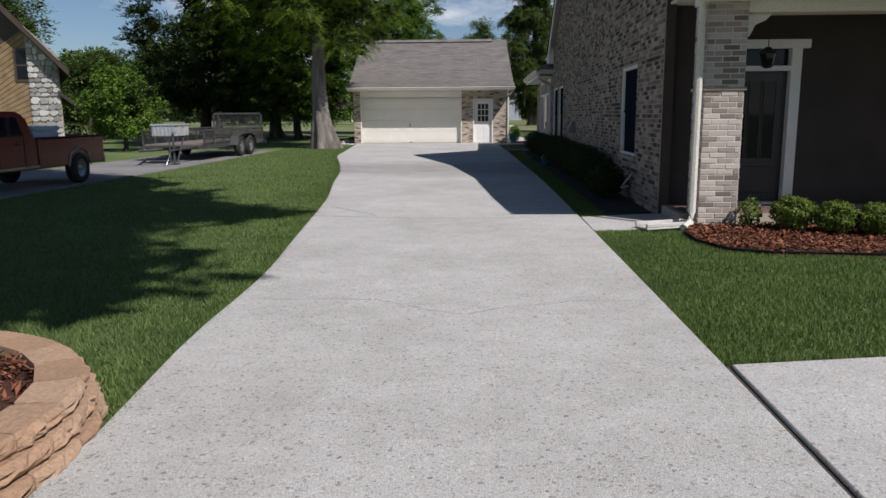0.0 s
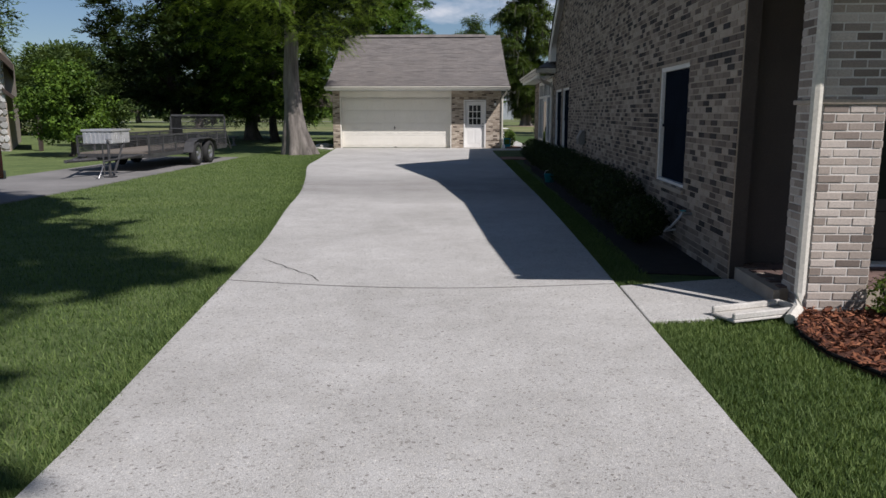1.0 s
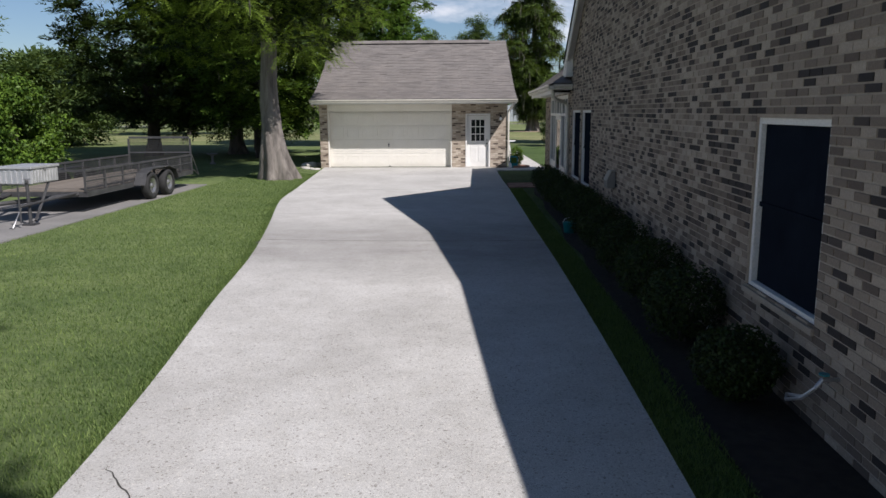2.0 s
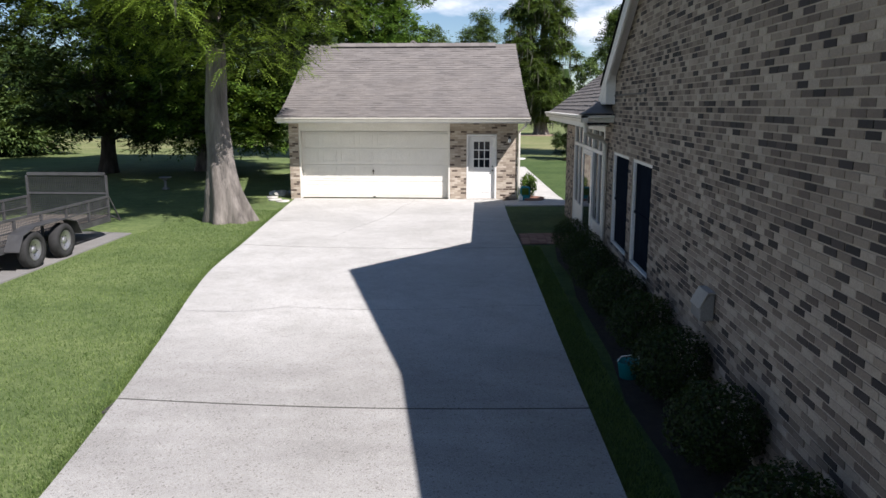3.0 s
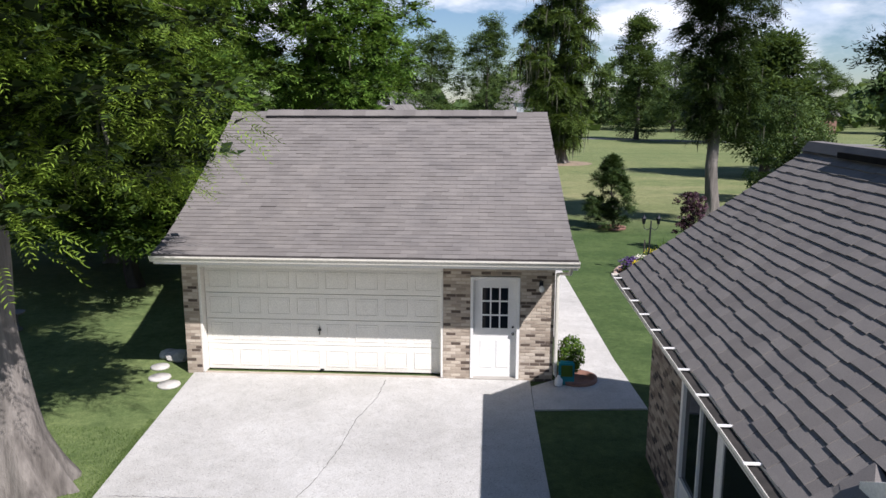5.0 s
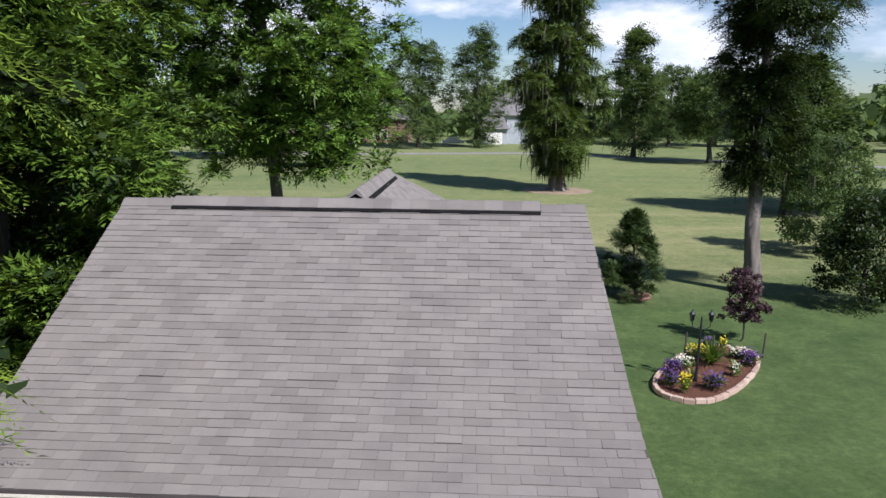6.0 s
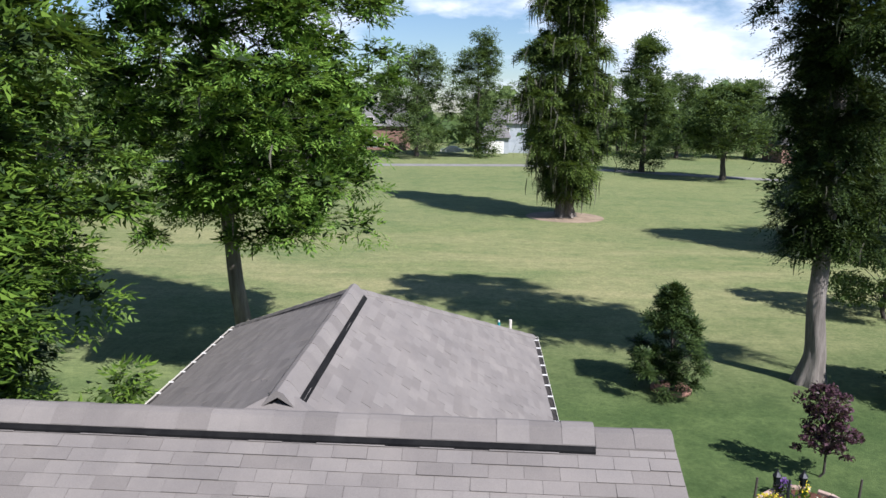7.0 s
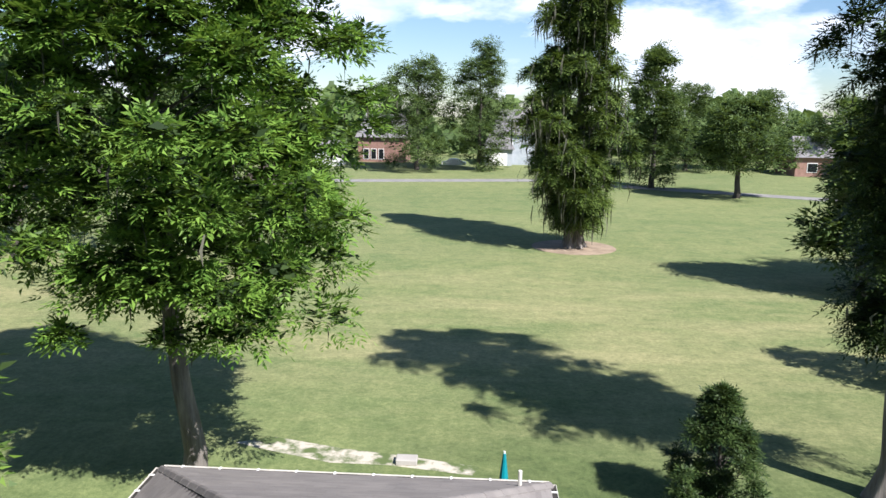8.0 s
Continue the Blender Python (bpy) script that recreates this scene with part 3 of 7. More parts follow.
def shingle_slope(parent, p0, along, up, run, width, keep=None, tab=0.33, course=0.145, seed=3, limit=300, thick=0.016, gap=0.003, laminated=True):
    """Courses of overlapping tabs on a slope; width(s) gives the span at s metres up the slope."""
    rng = random.Random(seed)
    p0, along, up = Vector(p0), Vector(along).normalized(), Vector(up).normalized()
    nr = along.cross(up).normalized()
    rest, singles = Shape(), []
    for row in range(int(run / course) + 1):
        s0, s1 = row * course, min((row + 1) * course + 0.02, run)
        if s1 - s0 < 0.03:
            continue
        a, b = width((s0 + s1) / 2)
        u = math.floor(a / tab) * tab - tab + (row % 2) * tab * 0.5 + rng.uniform(-0.02, 0.02)
        while u < b:
            c, d = max(u, a), min(u + tab - gap, b)
            u += tab
            if d - c < 0.03:
                continue
            th = thick * (rng.uniform(0.85, 1.25) if not laminated else rng.uniform(0.6, 1.35))
            full = d - c > tab - gap - 0.001
            if full and keep and keep[0] < c and d < keep[1] and keep[2] < s0 and s1 < keep[3] and len(singles) < limit:
                singles.append((p0 + along * ((c + d) / 2) + up * ((s0 + s1) / 2 + (0 if laminated else rng.uniform(-0.014, 0.014))) + nr * rng.uniform(0, 0.004)))
                continue
            drop = rng.uniform(-0.006, 0.006) if laminated else rng.uniform(-0.014, 0.008)
            A, B = p0 + along * c + up * (s0 + drop), p0 + along * d + up * (s0 + drop)
            C, D = p0 + along * d + up * s1, p0 + along * c + up * s1
            rest.add([A + nr * th, B + nr * th, C + nr * 0.003, D + nr * 0.003, A, B], [(0, 1, 2, 3), (4, 5, 1, 0), (4, 0, 3), (1, 5, 2)])
    if rest.f:
        put("joined_shingles", rest, "shingle_j", parent, "weathered grey-brown asphalt shingles", kind="stuff")
    if singles:
        hw, hs = (tab - gap) / 2, (course + 0.02) / 2
        tabs = []
        for th in ((thick * 1.2, thick * 0.7) if laminated else (thick,)):
            sh = Shape().add([(-hw, -hs, th), (hw, -hs, th), (hw, hs, 0.003), (-hw, hs, 0.003), (-hw, -hs, 0), (hw, -hs, 0)], [(0, 1, 2, 3), (4, 5, 1, 0), (4, 0, 3), (1, 5, 2)])
            tabs.append(sh.mesh("shingle", "shingle"))
        rot = Matrix((along, up, nr)).transposed().to_4x4()
        base = Vector(parent.location) if parent.type == "EMPTY" else Vector((0, 0, 0))
        for at in singles:
            ob = new("shingle", rng.choice(tabs))
            ob.parent = parent
            ob.matrix_basis = Matrix.Translation(at - base) @ rot


def fluted_trunk(base, path, radii, flare=0.0, flare_h=0.6, flutes=7, n=28, seed=1):
    """A trunk along a path, with buttressed ribs at its foot."""
    rng = random.Random(seed)
    ph = rng.uniform(0, 6)
    sh, rings = Shape(), []
    k = len(path)
    fine = []
    for i in range(k - 1):
        for j in range(6):
            w = j / 6
            fine.append((Vector(path[i]).lerp(Vector(path[i + 1]), w), radii[i] * (1 - w) + radii[i + 1] * w))
    fine.append((Vector(path[-1]), radii[-1]))
    pts = []
    for p, r in fine:
        z = p.z - base[2]
        for j in range(n):
            a = 2 * math.pi * j / n
            e = math.exp(-max(z, 0) / flare_h)
            rib = 0.5 + 0.5 * math.sin(flutes * a + ph + 0.6 * math.sin(2 * a))
            rr = r * (1 + flare * e * (0.55 + 0.75 * rib) + 0.05 * math.sin(5 * a + 3 * z))
            pts.append((p.x + rr * math.cos(a), p.y + rr * math.sin(a), p.z))
    m = len(fine)
    sh.add(pts, [(i * n + j, i * n + (j + 1) % n, (i + 1) * n + (j + 1) % n, (i + 1) * n + j) for i in range(m - 1) for j in range(n)] + [tuple(range((m - 1) * n, m * n))])
    return sh


def tree(name, label, at, height, r0, low, envelope, clumps, per, clump_r, size, leaf, bark="bark", flat=0.6, flare=0.8, flare_h=0.7,
         lean=(0, 0), moss=0, moss_len=1.2, seed=1, droop=0.2, narrow=0.5, off=(0, 0), shell=0.5, group="", up_bias=0.5, spray=None, core=(44, 0.30), bottom=0.92, moss_w=0.028):
    """A tapered trunk, limbs that carry clumps of leaves within an uneven envelope, and hanging moss."""
    rng = np.random.default_rng(seed)
    x, y, z0 = at
    ob = thing(name, label, "tree", at, group)
    axis = lambda h: Vector((x + lean[0] * h / height + 0.12 * math.sin(h * 0.9 + seed), y + lean[1] * h / height + 0.12 * math.cos(h * 0.7 + seed), z0 + h))  # noqa: E731
    hs = [0, 0.05 * height, 0.15 * height, 0.3 * height, 0.5 * height, 0.7 * height, 0.95 * height]
    rs = [r0, r0 * 0.97, r0 * 0.88, r0 * 0.74, r0 * 0.55, r0 * 0.33, r0 * 0.06]
    path = [axis(h) for h in hs]
    path[0] = Vector((x, y, z0 - 0.05))
    put("trunk", fluted_trunk(at, path, rs, flare, flare_h, seed=seed), bark, ob, smooth=True)
    cs = []
    for i in range(clumps):
        h = low + (height - low) * rng.uniform(0, 1) ** bottom
        t = (h - low) / (height - low)
        a = rng.uniform(0, 2 * math.pi)
        r = envelope(t, a) * rng.uniform(0.08, 1.0) ** shell
        c = axis(h)
        cs.append((c.x + off[0] + r * math.cos(a), c.y + off[1] + r * math.sin(a), z0 + h - 0.12 * r * droop * 4, h, r))
    limbs = Shape()
    for cx, cy, cz, h, r in cs[:: max(1, clumps // 46)]:
        s = axis(max(h - 0.45 * r - 0.3, low * 0.75))
        e = Vector((cx, cy, cz))
        mid = s.lerp(e, 0.5) + Vector((0, 0, 0.12 * r))
        rb = max(0.018, r0 * 0.22 * (1 - 0.6 * h / height))
        limbs.tube([s, mid, e], [rb, rb * 0.6, rb * 0.18], 6, False)
    put("branchwork", limbs, bark, ob, smooth=True)
    C = np.array([c[:3] for c in cs])
    cen = np.repeat(C, per, 0)
    d = unit(rng.normal(size=(len(cen), 3))) * (rng.uniform(0, 1, (len(cen), 1)) ** 0.45)
    cr = np.repeat(clump_r * rng.uniform(0.55, 1.35, len(C)), per)[:, None]
    p = cen + d * cr * np.array([1, 1, flat]) - np.array([0, 0, 1]) * droop * cr * (d[:, :1] ** 2 + d[:, 1:2] ** 2) * 0.9
    nor = d + np.array([0, 0, up_bias])
    if spray:
        pairs, length, blade, wide = spray
        out = unit(d * np.array([1, 1, 0.45]) + 0.25 * unit(cen - np.array([x + off[0], y + off[1], 0]))) + np.array([0, 0, 0.1 - 0.6 * droop])
        # Extra leaves at the clump centres, coloured dark as painted crown shade.
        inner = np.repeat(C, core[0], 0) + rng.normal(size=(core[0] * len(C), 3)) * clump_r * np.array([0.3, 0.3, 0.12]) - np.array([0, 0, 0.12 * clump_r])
        put("crown_shade", leaves("crown_shade", inner, np.array([[0, 0, 1.0]]) + 0 * inner, core[1] * clump_r, "crown_shade_leaf", rng, 0.6, 0.35), "crown_shade_leaf", ob, "inner leaves painted dark for the shade within the crown")
        put("crown", sprays("crown", p - unit(out) * length * 0.4, out, pairs, length, blade, wide, leaf, rng, 0.9, 0.25 + 0.4 * droop), leaf, ob)
    else:
        put("crown", leaves("crown", p, nor, size, leaf, rng, narrow, 0.8, droop), leaf, ob)
    if moss:
        pick = rng.integers(0, len(C), moss)
        tops = C[pick] + rng.normal(size=(moss, 3)) * clump_r * np.array([0.55, 0.55, 0.12]) - np.array([0, 0, clump_r * flat * 0.5])
        put("hanging_moss", strands("hanging_moss", tops, moss_len, moss_w, "moss", rng), "moss", ob, "grey hanging moss", kind="stuff")
    return ob


def bush(name, label, at, rx, ry, h, leaf, n, size, seed=1, group="", stem=True, lump=0.12, category="shrub", narrow=0.55):
    """A clipped or loose shrub: short stems and a dense, slightly lumpy shell of leaves."""
    rng = np.random.default_rng(seed)
    ob = thing(name, label, category, at, group)
    st = Shape()
    for i in range(5):
        a = i * 1.256 + seed
        st.tube([(at[0] + 0.03 * math.cos(a), at[1] + 0.03 * math.sin(a), at[2] - 0.02), (at[0] + 0.25 * rx * math.cos(a), at[1] + 0.25 * ry * math.sin(a), at[2] + h * 0.4),
                 (at[0] + 0.6 * rx * math.cos(a), at[1] + 0.6 * ry * math.sin(a), at[2] + h * 0.75)], [0.018, 0.012, 0.005], 5)
    put("woody_base", st, "dark_bark", ob)
    d = unit(rng.normal(size=(n, 3)))
    ph = rng.uniform(0, 6, 6)
    wob = 1 + lump * (np.sin(5 * d[:, 0] + ph[0]) * np.sin(6 * d[:, 1] + ph[1]) + 0.7 * np.sin(9 * d[:, 2] + ph[2] + 4 * d[:, 0])) + rng.normal(size=n) * 0.035
    r = (rng.uniform(0.0, 1, n) ** 0.22) * wob
    p = np.array(at) + np.array([0, 0, h * 0.53]) + d * r[:, None] * np.array([rx, ry, h * 0.47])
    p[:, 2] = np.maximum(p[:, 2], at[2] + 0.04)
    put("foliage", leaves("foliage", p, d + [0, 0, 0.3], size, leaf, rng, narrow, 0.7), leaf, ob)
    return ob


# ---- ground, drive and paths ----
LEFT = [(-1.42, -8), (-1.44, 3.1), (-1.62, 5.1), (-1.70, 7.0), (-1.92, 9.0), (-2.15, 11.05), (-2.42, 13.3), (-2.92, 16.4), (-3.32, 19.2), (-3.96, 22.5), (-4.85, 26.8), (-5.17, 29.9), (-5.58, 33.7), (-6.05, 38.36)]
RIGHT = [(1.60, -8), (1.62, 4.7), (1.60, 10.9), (1.57, 15.0), (1.50, 19.0), (1.40, 22.5), (1.23, 29.5), (1.10, 33.0), (1.02, 37.0), (1.02, 38.36)]


def smooth(line, k=5):
    """Rounds a broken line into a soft curve through its corners."""
    out = []
    for i in range(len(line) - 1):
        a, b, c, d = line[max(i - 1, 0)], line[i], line[i + 1], line[min(i + 2, len(line) - 1)]
        for j in range(k):
            t = j / k
            y = b[1] + (c[1] - b[1]) * t
            m0 = (c[0] - a[0]) / (c[1] - a[1]) * (c[1] - b[1])
            m1 = (d[0] - b[0]) / (d[1] - b[1]) * (c[1] - b[1])
            x = (2 * t ** 3 - 3 * t ** 2 + 1) * b[0] + (t ** 3 - 2 * t ** 2 + t) * m0 + (3 * t ** 2 - 2 * t ** 3) * c[0] + (t ** 3 - t ** 2) * m1
            out.append((x, y))
    return out + [line[-1]]


LEFT, RIGHT = smooth(LEFT), smooth(RIGHT)


def edge_at(line, y):
    for (x0, y0), (x1, y1) in zip(line, line[1:]):
        if y0 <= y <= y1:
            return x0 + (x1 - x0) * (y - y0) / (y1 - y0)
    return line[-1][0]


ground = Shape()
xs = [-900, -300, -120, -60, -30, -15, -8, -4, 0, 4, 8, 15, 30, 60, 120, 300, 900]
ys = [-600, -100, -30, -10, 0, 10, 20, 30, 40, 50, 60, 80, 100, 130, 160, 200, 300, 1200]
ground.add([(a, b, 0.0) for b in ys for a in xs], [(j * len(xs) + i, j * len(xs) + i + 1, (j + 1) * len(xs) + i + 1, (j + 1) * len(xs) + i) for j in range(len(ys) - 1) for i in range(len(xs) - 1)])
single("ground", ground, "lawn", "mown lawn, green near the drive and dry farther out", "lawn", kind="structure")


def slab(parent, name, y0, y1, material="concrete", top=0.035, bow0=0.0, bow1=0.0, gap=0.017):
    """One pour of the drive between two joints."""
    n = max(2, int((y1 - y0) / 0.6))
    sh, k = Shape(), 14
    def row(y, bow):
        a, b = edge_at(LEFT, y), edge_at(RIGHT, y)
        return [(a + (b - a) * i / k, y + bow * math.sin(math.pi * i / k), top) for i in range(k + 1)]
    rows = []
    for j in range(n + 1):
        w = j / n
        y = y0 + gap + (y1 - y0 - 2 * gap) * w
        rows.append(row(y, bow0 * (1 - w) + bow1 * w))
    pts = [p for r in rows for p in r]
    fc = [(j * (k + 1) + i, j * (k + 1) + i + 1, (j + 1) * (k + 1) + i + 1, (j + 1) * (k + 1) + i) for j in range(n) for i in range(k)]
    rim = [j * (k + 1) for j in range(n + 1)] + [n * (k + 1) + i for i in range(1, k + 1)] + [j * (k + 1) + k for j in range(n - 1, -1, -1)] + [i for i in range(k - 1, 0, -1)]
    m = len(pts)
    pts += [(pts[i][0], pts[i][1], -0.08) for i in rim]
    fc += [(rim[i], m + i, m + (i + 1) % len(rim), rim[(i + 1) % len(rim)]) for i in range(len(rim))]
    sh.add(pts, fc)
    return put(name, sh, material, parent)


drive = thing("driveway", "pale exposed-aggregate concrete drive with joints and cracks", "driveway", kind="structure")
for a, b, c, d in ((-8, 1.2, 0, 0), (1.2, 11.0, 0, -0.26), (11.0, 20.75, -0.26, -0.12), (20.75, 29.75, -0.12, -0.30), (29.75, 38.34, -0.30, 0)):
    slab(drive, "slab", a, b, bow0=c, bow1=d)


def crack(points, width, seed):
    """A ragged hairline filled with dirt, lying on the slab."""
    rng = random.Random(seed)
    fine = []
    for (x0, y0), (x1, y1) in zip(points, points[1:]):
        k = max(2, int(math.hypot(x1 - x0, y1 - y0) / 0.06))
        fine += [(x0 + (x1 - x0) * i / k + rng.uniform(-0.012, 0.012), y0 + (y1 - y0) * i / k + rng.uniform(-0.012, 0.012)) for i in range(k)]
    fine.append(points[-1])
    sh, pts = Shape(), []
    for i, (a, b) in enumerate(fine):
        p, q = fine[max(i - 1, 0)], fine[min(i + 1, len(fine) - 1)]
        d = Vector((q[0] - p[0], q[1] - p[1])).normalized()
        w = width * rng.uniform(0.3, 1.0) * min(1, 0.2 + i / 3, 0.2 + (len(fine) - 1 - i) / 3)
        pts += [(a - d.y * w, b + d.x * w, 0.0385), (a + d.y * w, b - d.x * w, 0.0385)]
    sh.add(pts, [(2 * i, 2 * i + 1, 2 * i + 3, 2 * i + 2) for i in range(len(fine) - 1)])
    return put("crack", sh, "crack", drive, "dark dirt-filled crack")


crack([(-1.6, 6.2), (-1.2, 6.12), (-0.95, 6.16), (-0.55, 6.14), (-0.3, 5.97), (-0.11, 5.82), (0.15, 5.73), (0.43, 5.94), (1.02, 6.15), (1.55, 6.16)], 0.0035, 1)
crack([(-2.1, 12.06), (-1.74, 11.64), (-1.38, 11.22), (-1.24, 10.95)], 0.007, 2)
crack([(-4.3, 24.2), (-3.4, 24.2), (-2.77, 24.5), (-1.51, 24.4), (-0.4, 24.5), (0.75, 24.8), (1.3, 24.8)], 0.006, 3)
crack([(-5.4, 33.3), (-2.33, 33.36), (0.05, 33.42), (1.08, 33.4)], 0.008, 4)
crack([(-1.95, 38.2), (-1.98, 37.2), (-2.2, 36.2), (-2.28, 35.0), (-2.45, 33.9), (-2.9, 32.4), (-3.3, 30.6)], 0.007, 5)
gap_strip = Shape()
for y in (11.0, 20.75, 29.75):
    a, b = edge_at(LEFT, y) + 0.01, edge_at(RIGHT, y) - 0.01
    gap_strip.box(a, y - 0.36, 0.0, b, y + 0.06, 0.031)
put("joint_dirt", gap_strip, "crack", drive, "dark dirt in the joints")

fw = thing("front_walk", "pale concrete walk leaving the drive", "path", kind="structure")
put("slab", Shape().prism([(1.665, 2.70, 0), (7.5, 3.55, 0), (7.3, 5.75, 0), (1.675, 4.72, 0)], (0, 0, -0.08), (0, 0, 0.03)), "concrete", fw, bevel=0.006)
put("joint_dirt", Shape().prism([(1.60, 2.70, 0), (1.68, 2.70, 0), (1.69, 4.74, 0), (1.605, 4.74, 0)], (0, 0, -0.02), (0, 0, 0.008)), "crack", fw, "dark dirt in the joint")
hw = thing("house_walk", "pale concrete walk to the brick porch", "path", kind="structure")
put("slab", Shape().prism([(1.625, 9.70, 0), (2.80, 9.98, 0), (2.80, 11.3, 0), (1.625, 10.93, 0)], (0, 0, -0.08), (0, 0, 0.03)), "concrete", hw, bevel=0.006)
bp = thing("back_path", "pale concrete path beside the garage", "path", kind="structure")
put("slab", Shape().prism([(1.03, 36.85, 0), (3.15, 37.05, 0), (2.95, 39.8, 0), (2.5, 52, 0), (1.75, 52, 0), (1.75, 38.6, 0), (1.03, 38.0, 0)], (0, 0, -0.06), (0, 0, 0.03)), "concrete", bp)
np_ = thing("neighbour_drive", "weathered grey concrete drive under the trailer", "driveway", kind="structure")
put("slab", Shape().prism([(-8.6, -6, 0), (-8.3, 17.5, 0), (-8.2, 20, 0), (-8.24, 24, 0), (-8.4, 31.2, 0), (-11.6, 31.6, 0), (-11.6, 23.5, 0), (-13.5, -6, 0)], (0, 0, -0.06), (0, 0, 0.025)), "asphalt", np_)
road = thing("far_road", "thin pale road across the far field", "road", kind="structure")
put("surface", Shape().prism([(-260, 118, 0), (-20, 140, 0), (6, 147, 0), (20, 140.5, 0), (40, 131, 0), (140, 96, 0), (140, 99.5, 0), (41, 134.5, 0), (20, 144.5, 0), (6, 151, 0), (-20, 144, 0), (-260, 122, 0)], (0, 0, -0.05), (0, 0, 0.03)), "asphalt", road)

# ---- garage ----
GX0, GX1, GY, GR, GZ = -6.2, 1.47, 38.36, 42.45, 5.38
garage = thing("garage", "brick double garage with a cream sectional door and shingle roof", "garage", ((GX0 + GX1) / 2, GY, 0))
EAVE = 2.66
flat_top = lambda u: 2.62  # noqa: E731
brick_wall(garage, (GX0, GY), (1, 0), (0, -1), GX1 - GX0, flat_top, [(0.33, 5.42, 0, 2.7), (5.98, 6.98, 0, 2.22)], "tan", (5.4, 7.7, 0, 2.0), seed=4)
brick_wall(garage, (GX0, 44.0), (0, -1), (-1, 0), 44.0 - GY, flat_top, [], "tan", seed=5)
brick_wall(garage, (GX1, GY), (0, 1), (1, 0), 44.0 - GY, flat_top, [], "tan", seed=6)
put("rear_wall", Shape().box(GX0, 53.2, 0, GX1 - 0.4, 53.3, 2.62), "mortar", garage)
put("rear_side_wall", Shape().box(GX0 + 0.1, 44, 0, GX0 + 0.2, 53.2, 2.62), "mortar", garage)
put("rear_side_wall", Shape().box(GX1 - 0.6, 44, 0, GX1 - 0.5, 53.2, 2.62), "mortar", garage)
# door opening: cream lining, header, sectional door
DX0, DX1, DY = GX0 + 0.33, GX0 + 5.42, GY + 0.22
put("door_header", Shape().box(DX0, GY + 0.02, 2.30, DX1, GY + 0.10, 2.62), "cream", garage, bevel=0.006)
put("door_jamb", Shape().box(DX0, GY + 0.0, 0.03, DX0 + 0.05, DY + 0.05, 2.30), "cream", garage, bevel=0.006)
put("door_jamb", Shape().box(DX1 - 0.05, GY + 0.0, 0.03, DX1, DY + 0.05, 2.30), "cream", garage, bevel=0.006)
gdoor = put("garage_door", Shape().box(DX0 + 0.05, DY + 0.02, 0.04, DX1 - 0.05, DY + 0.05, 2.30), "cream", garage, "cream steel sectional door with raised panels")
for k in range(4):
    za, zb = 0.045 + k * 0.562, 0.045 + (k + 1) * 0.562 - 0.012
    sec = Shape().box(DX0 + 0.06, DY - 0.006, za, DX1 - 0.06, DY + 0.02, zb)
    s_ob = put("door_section", sec, "cream", gdoor, bevel=0.004)
    w = (DX1 - DX0 - 0.12) / 8
    for j in range(8):
        a = DX0 + 0.06 + j * w
        rim = Shape()
        for q in ((a + 0.07, za + 0.09, a + w - 0.07, za + 0.115), (a + 0.07, zb - 0.115, a + w - 0.07, zb - 0.09), (a + 0.07, za + 0.115, a + 0.095, zb - 0.115), (a + w - 0.095, za + 0.115, a + w - 0.07, zb - 0.115)):
            rim.box(q[0], DY - 0.016, q[1], q[2], DY - 0.004, q[3])
        rim.box(a + 0.12, DY - 0.010, za + 0.14, a + w - 0.12, DY - 0.004, zb - 0.14)
        put("raised_panel", rim, "cream", gdoor)
gh = Shape().box(-3.42, DY - 0.05, 0.93, -3.36, DY - 0.012, 0.97).box(-3.40, DY - 0.045, 0.85, -3.38, DY - 0.03, 1.02)
put("door_handle", gh, "iron", gdoor, "black lift handle", bevel=0.004)
put("door_handle", Shape().box(-3.40, DY - 0.04, 0.06, -3.32, DY - 0.012, 0.09), "iron", gdoor, bevel=0.004)
# side entry door
PX0, PX1, PY = GX0 + 5.98, GX0 + 6.98, GY + 0.10
ed = put("entry_door", Shape().box(PX0 + 0.06, PY, 0.05, PX1 - 0.06, PY + 0.045, 2.12), "white", garage, "white panelled door with nine panes", bevel=0.004)
fr = Shape().box(PX0, GY - 0.02, 0.03, PX0 + 0.06, PY + 0.06, 2.20).box(PX1 - 0.06, GY - 0.02, 0.03, PX1, PY + 0.06, 2.20).box(PX0 + 0.06, GY - 0.02, 2.13, PX1 - 0.06, PY + 0.06, 2.20)
put("door_frame", fr, "white", ed, bevel=0.004)
put("threshold", Shape().box(PX0, GY - 0.06, 0.03, PX1, PY + 0.05, 0.055), "old_concrete", ed)
for i in range(3):
    for j in range(3):
        a, b = PX0 + 0.24 + i * 0.185, 1.10 + j * 0.295
        put("pane", Shape().box(a, PY - 0.006, b, a + 0.155, PY - 0.002, b + 0.26), "glass", ed, "dark glass pane")
grid = Shape()
for i in range(4):
    grid.box(PX0 + 0.21 + i * 0.185, PY - 0.016, 1.07, PX0 + 0.24 + i * 0.185, PY - 0.0015, 1.97)
for j in range(4):
    grid.box(PX0 + 0.24, PY - 0.015, 1.07 + j * 0.295, PX0 + 0.765, PY - 0.0015, 1.10 + j * 0.295)
put("glazing_bars", grid, "white", ed)
for a in (PX0 + 0.20, PX0 + 0.53):
    put("door_panel", Shape().box(a, PY - 0.010, 0.25, a + 0.26, PY + 0.002, 0.85), "white", ed, bevel=0.006)
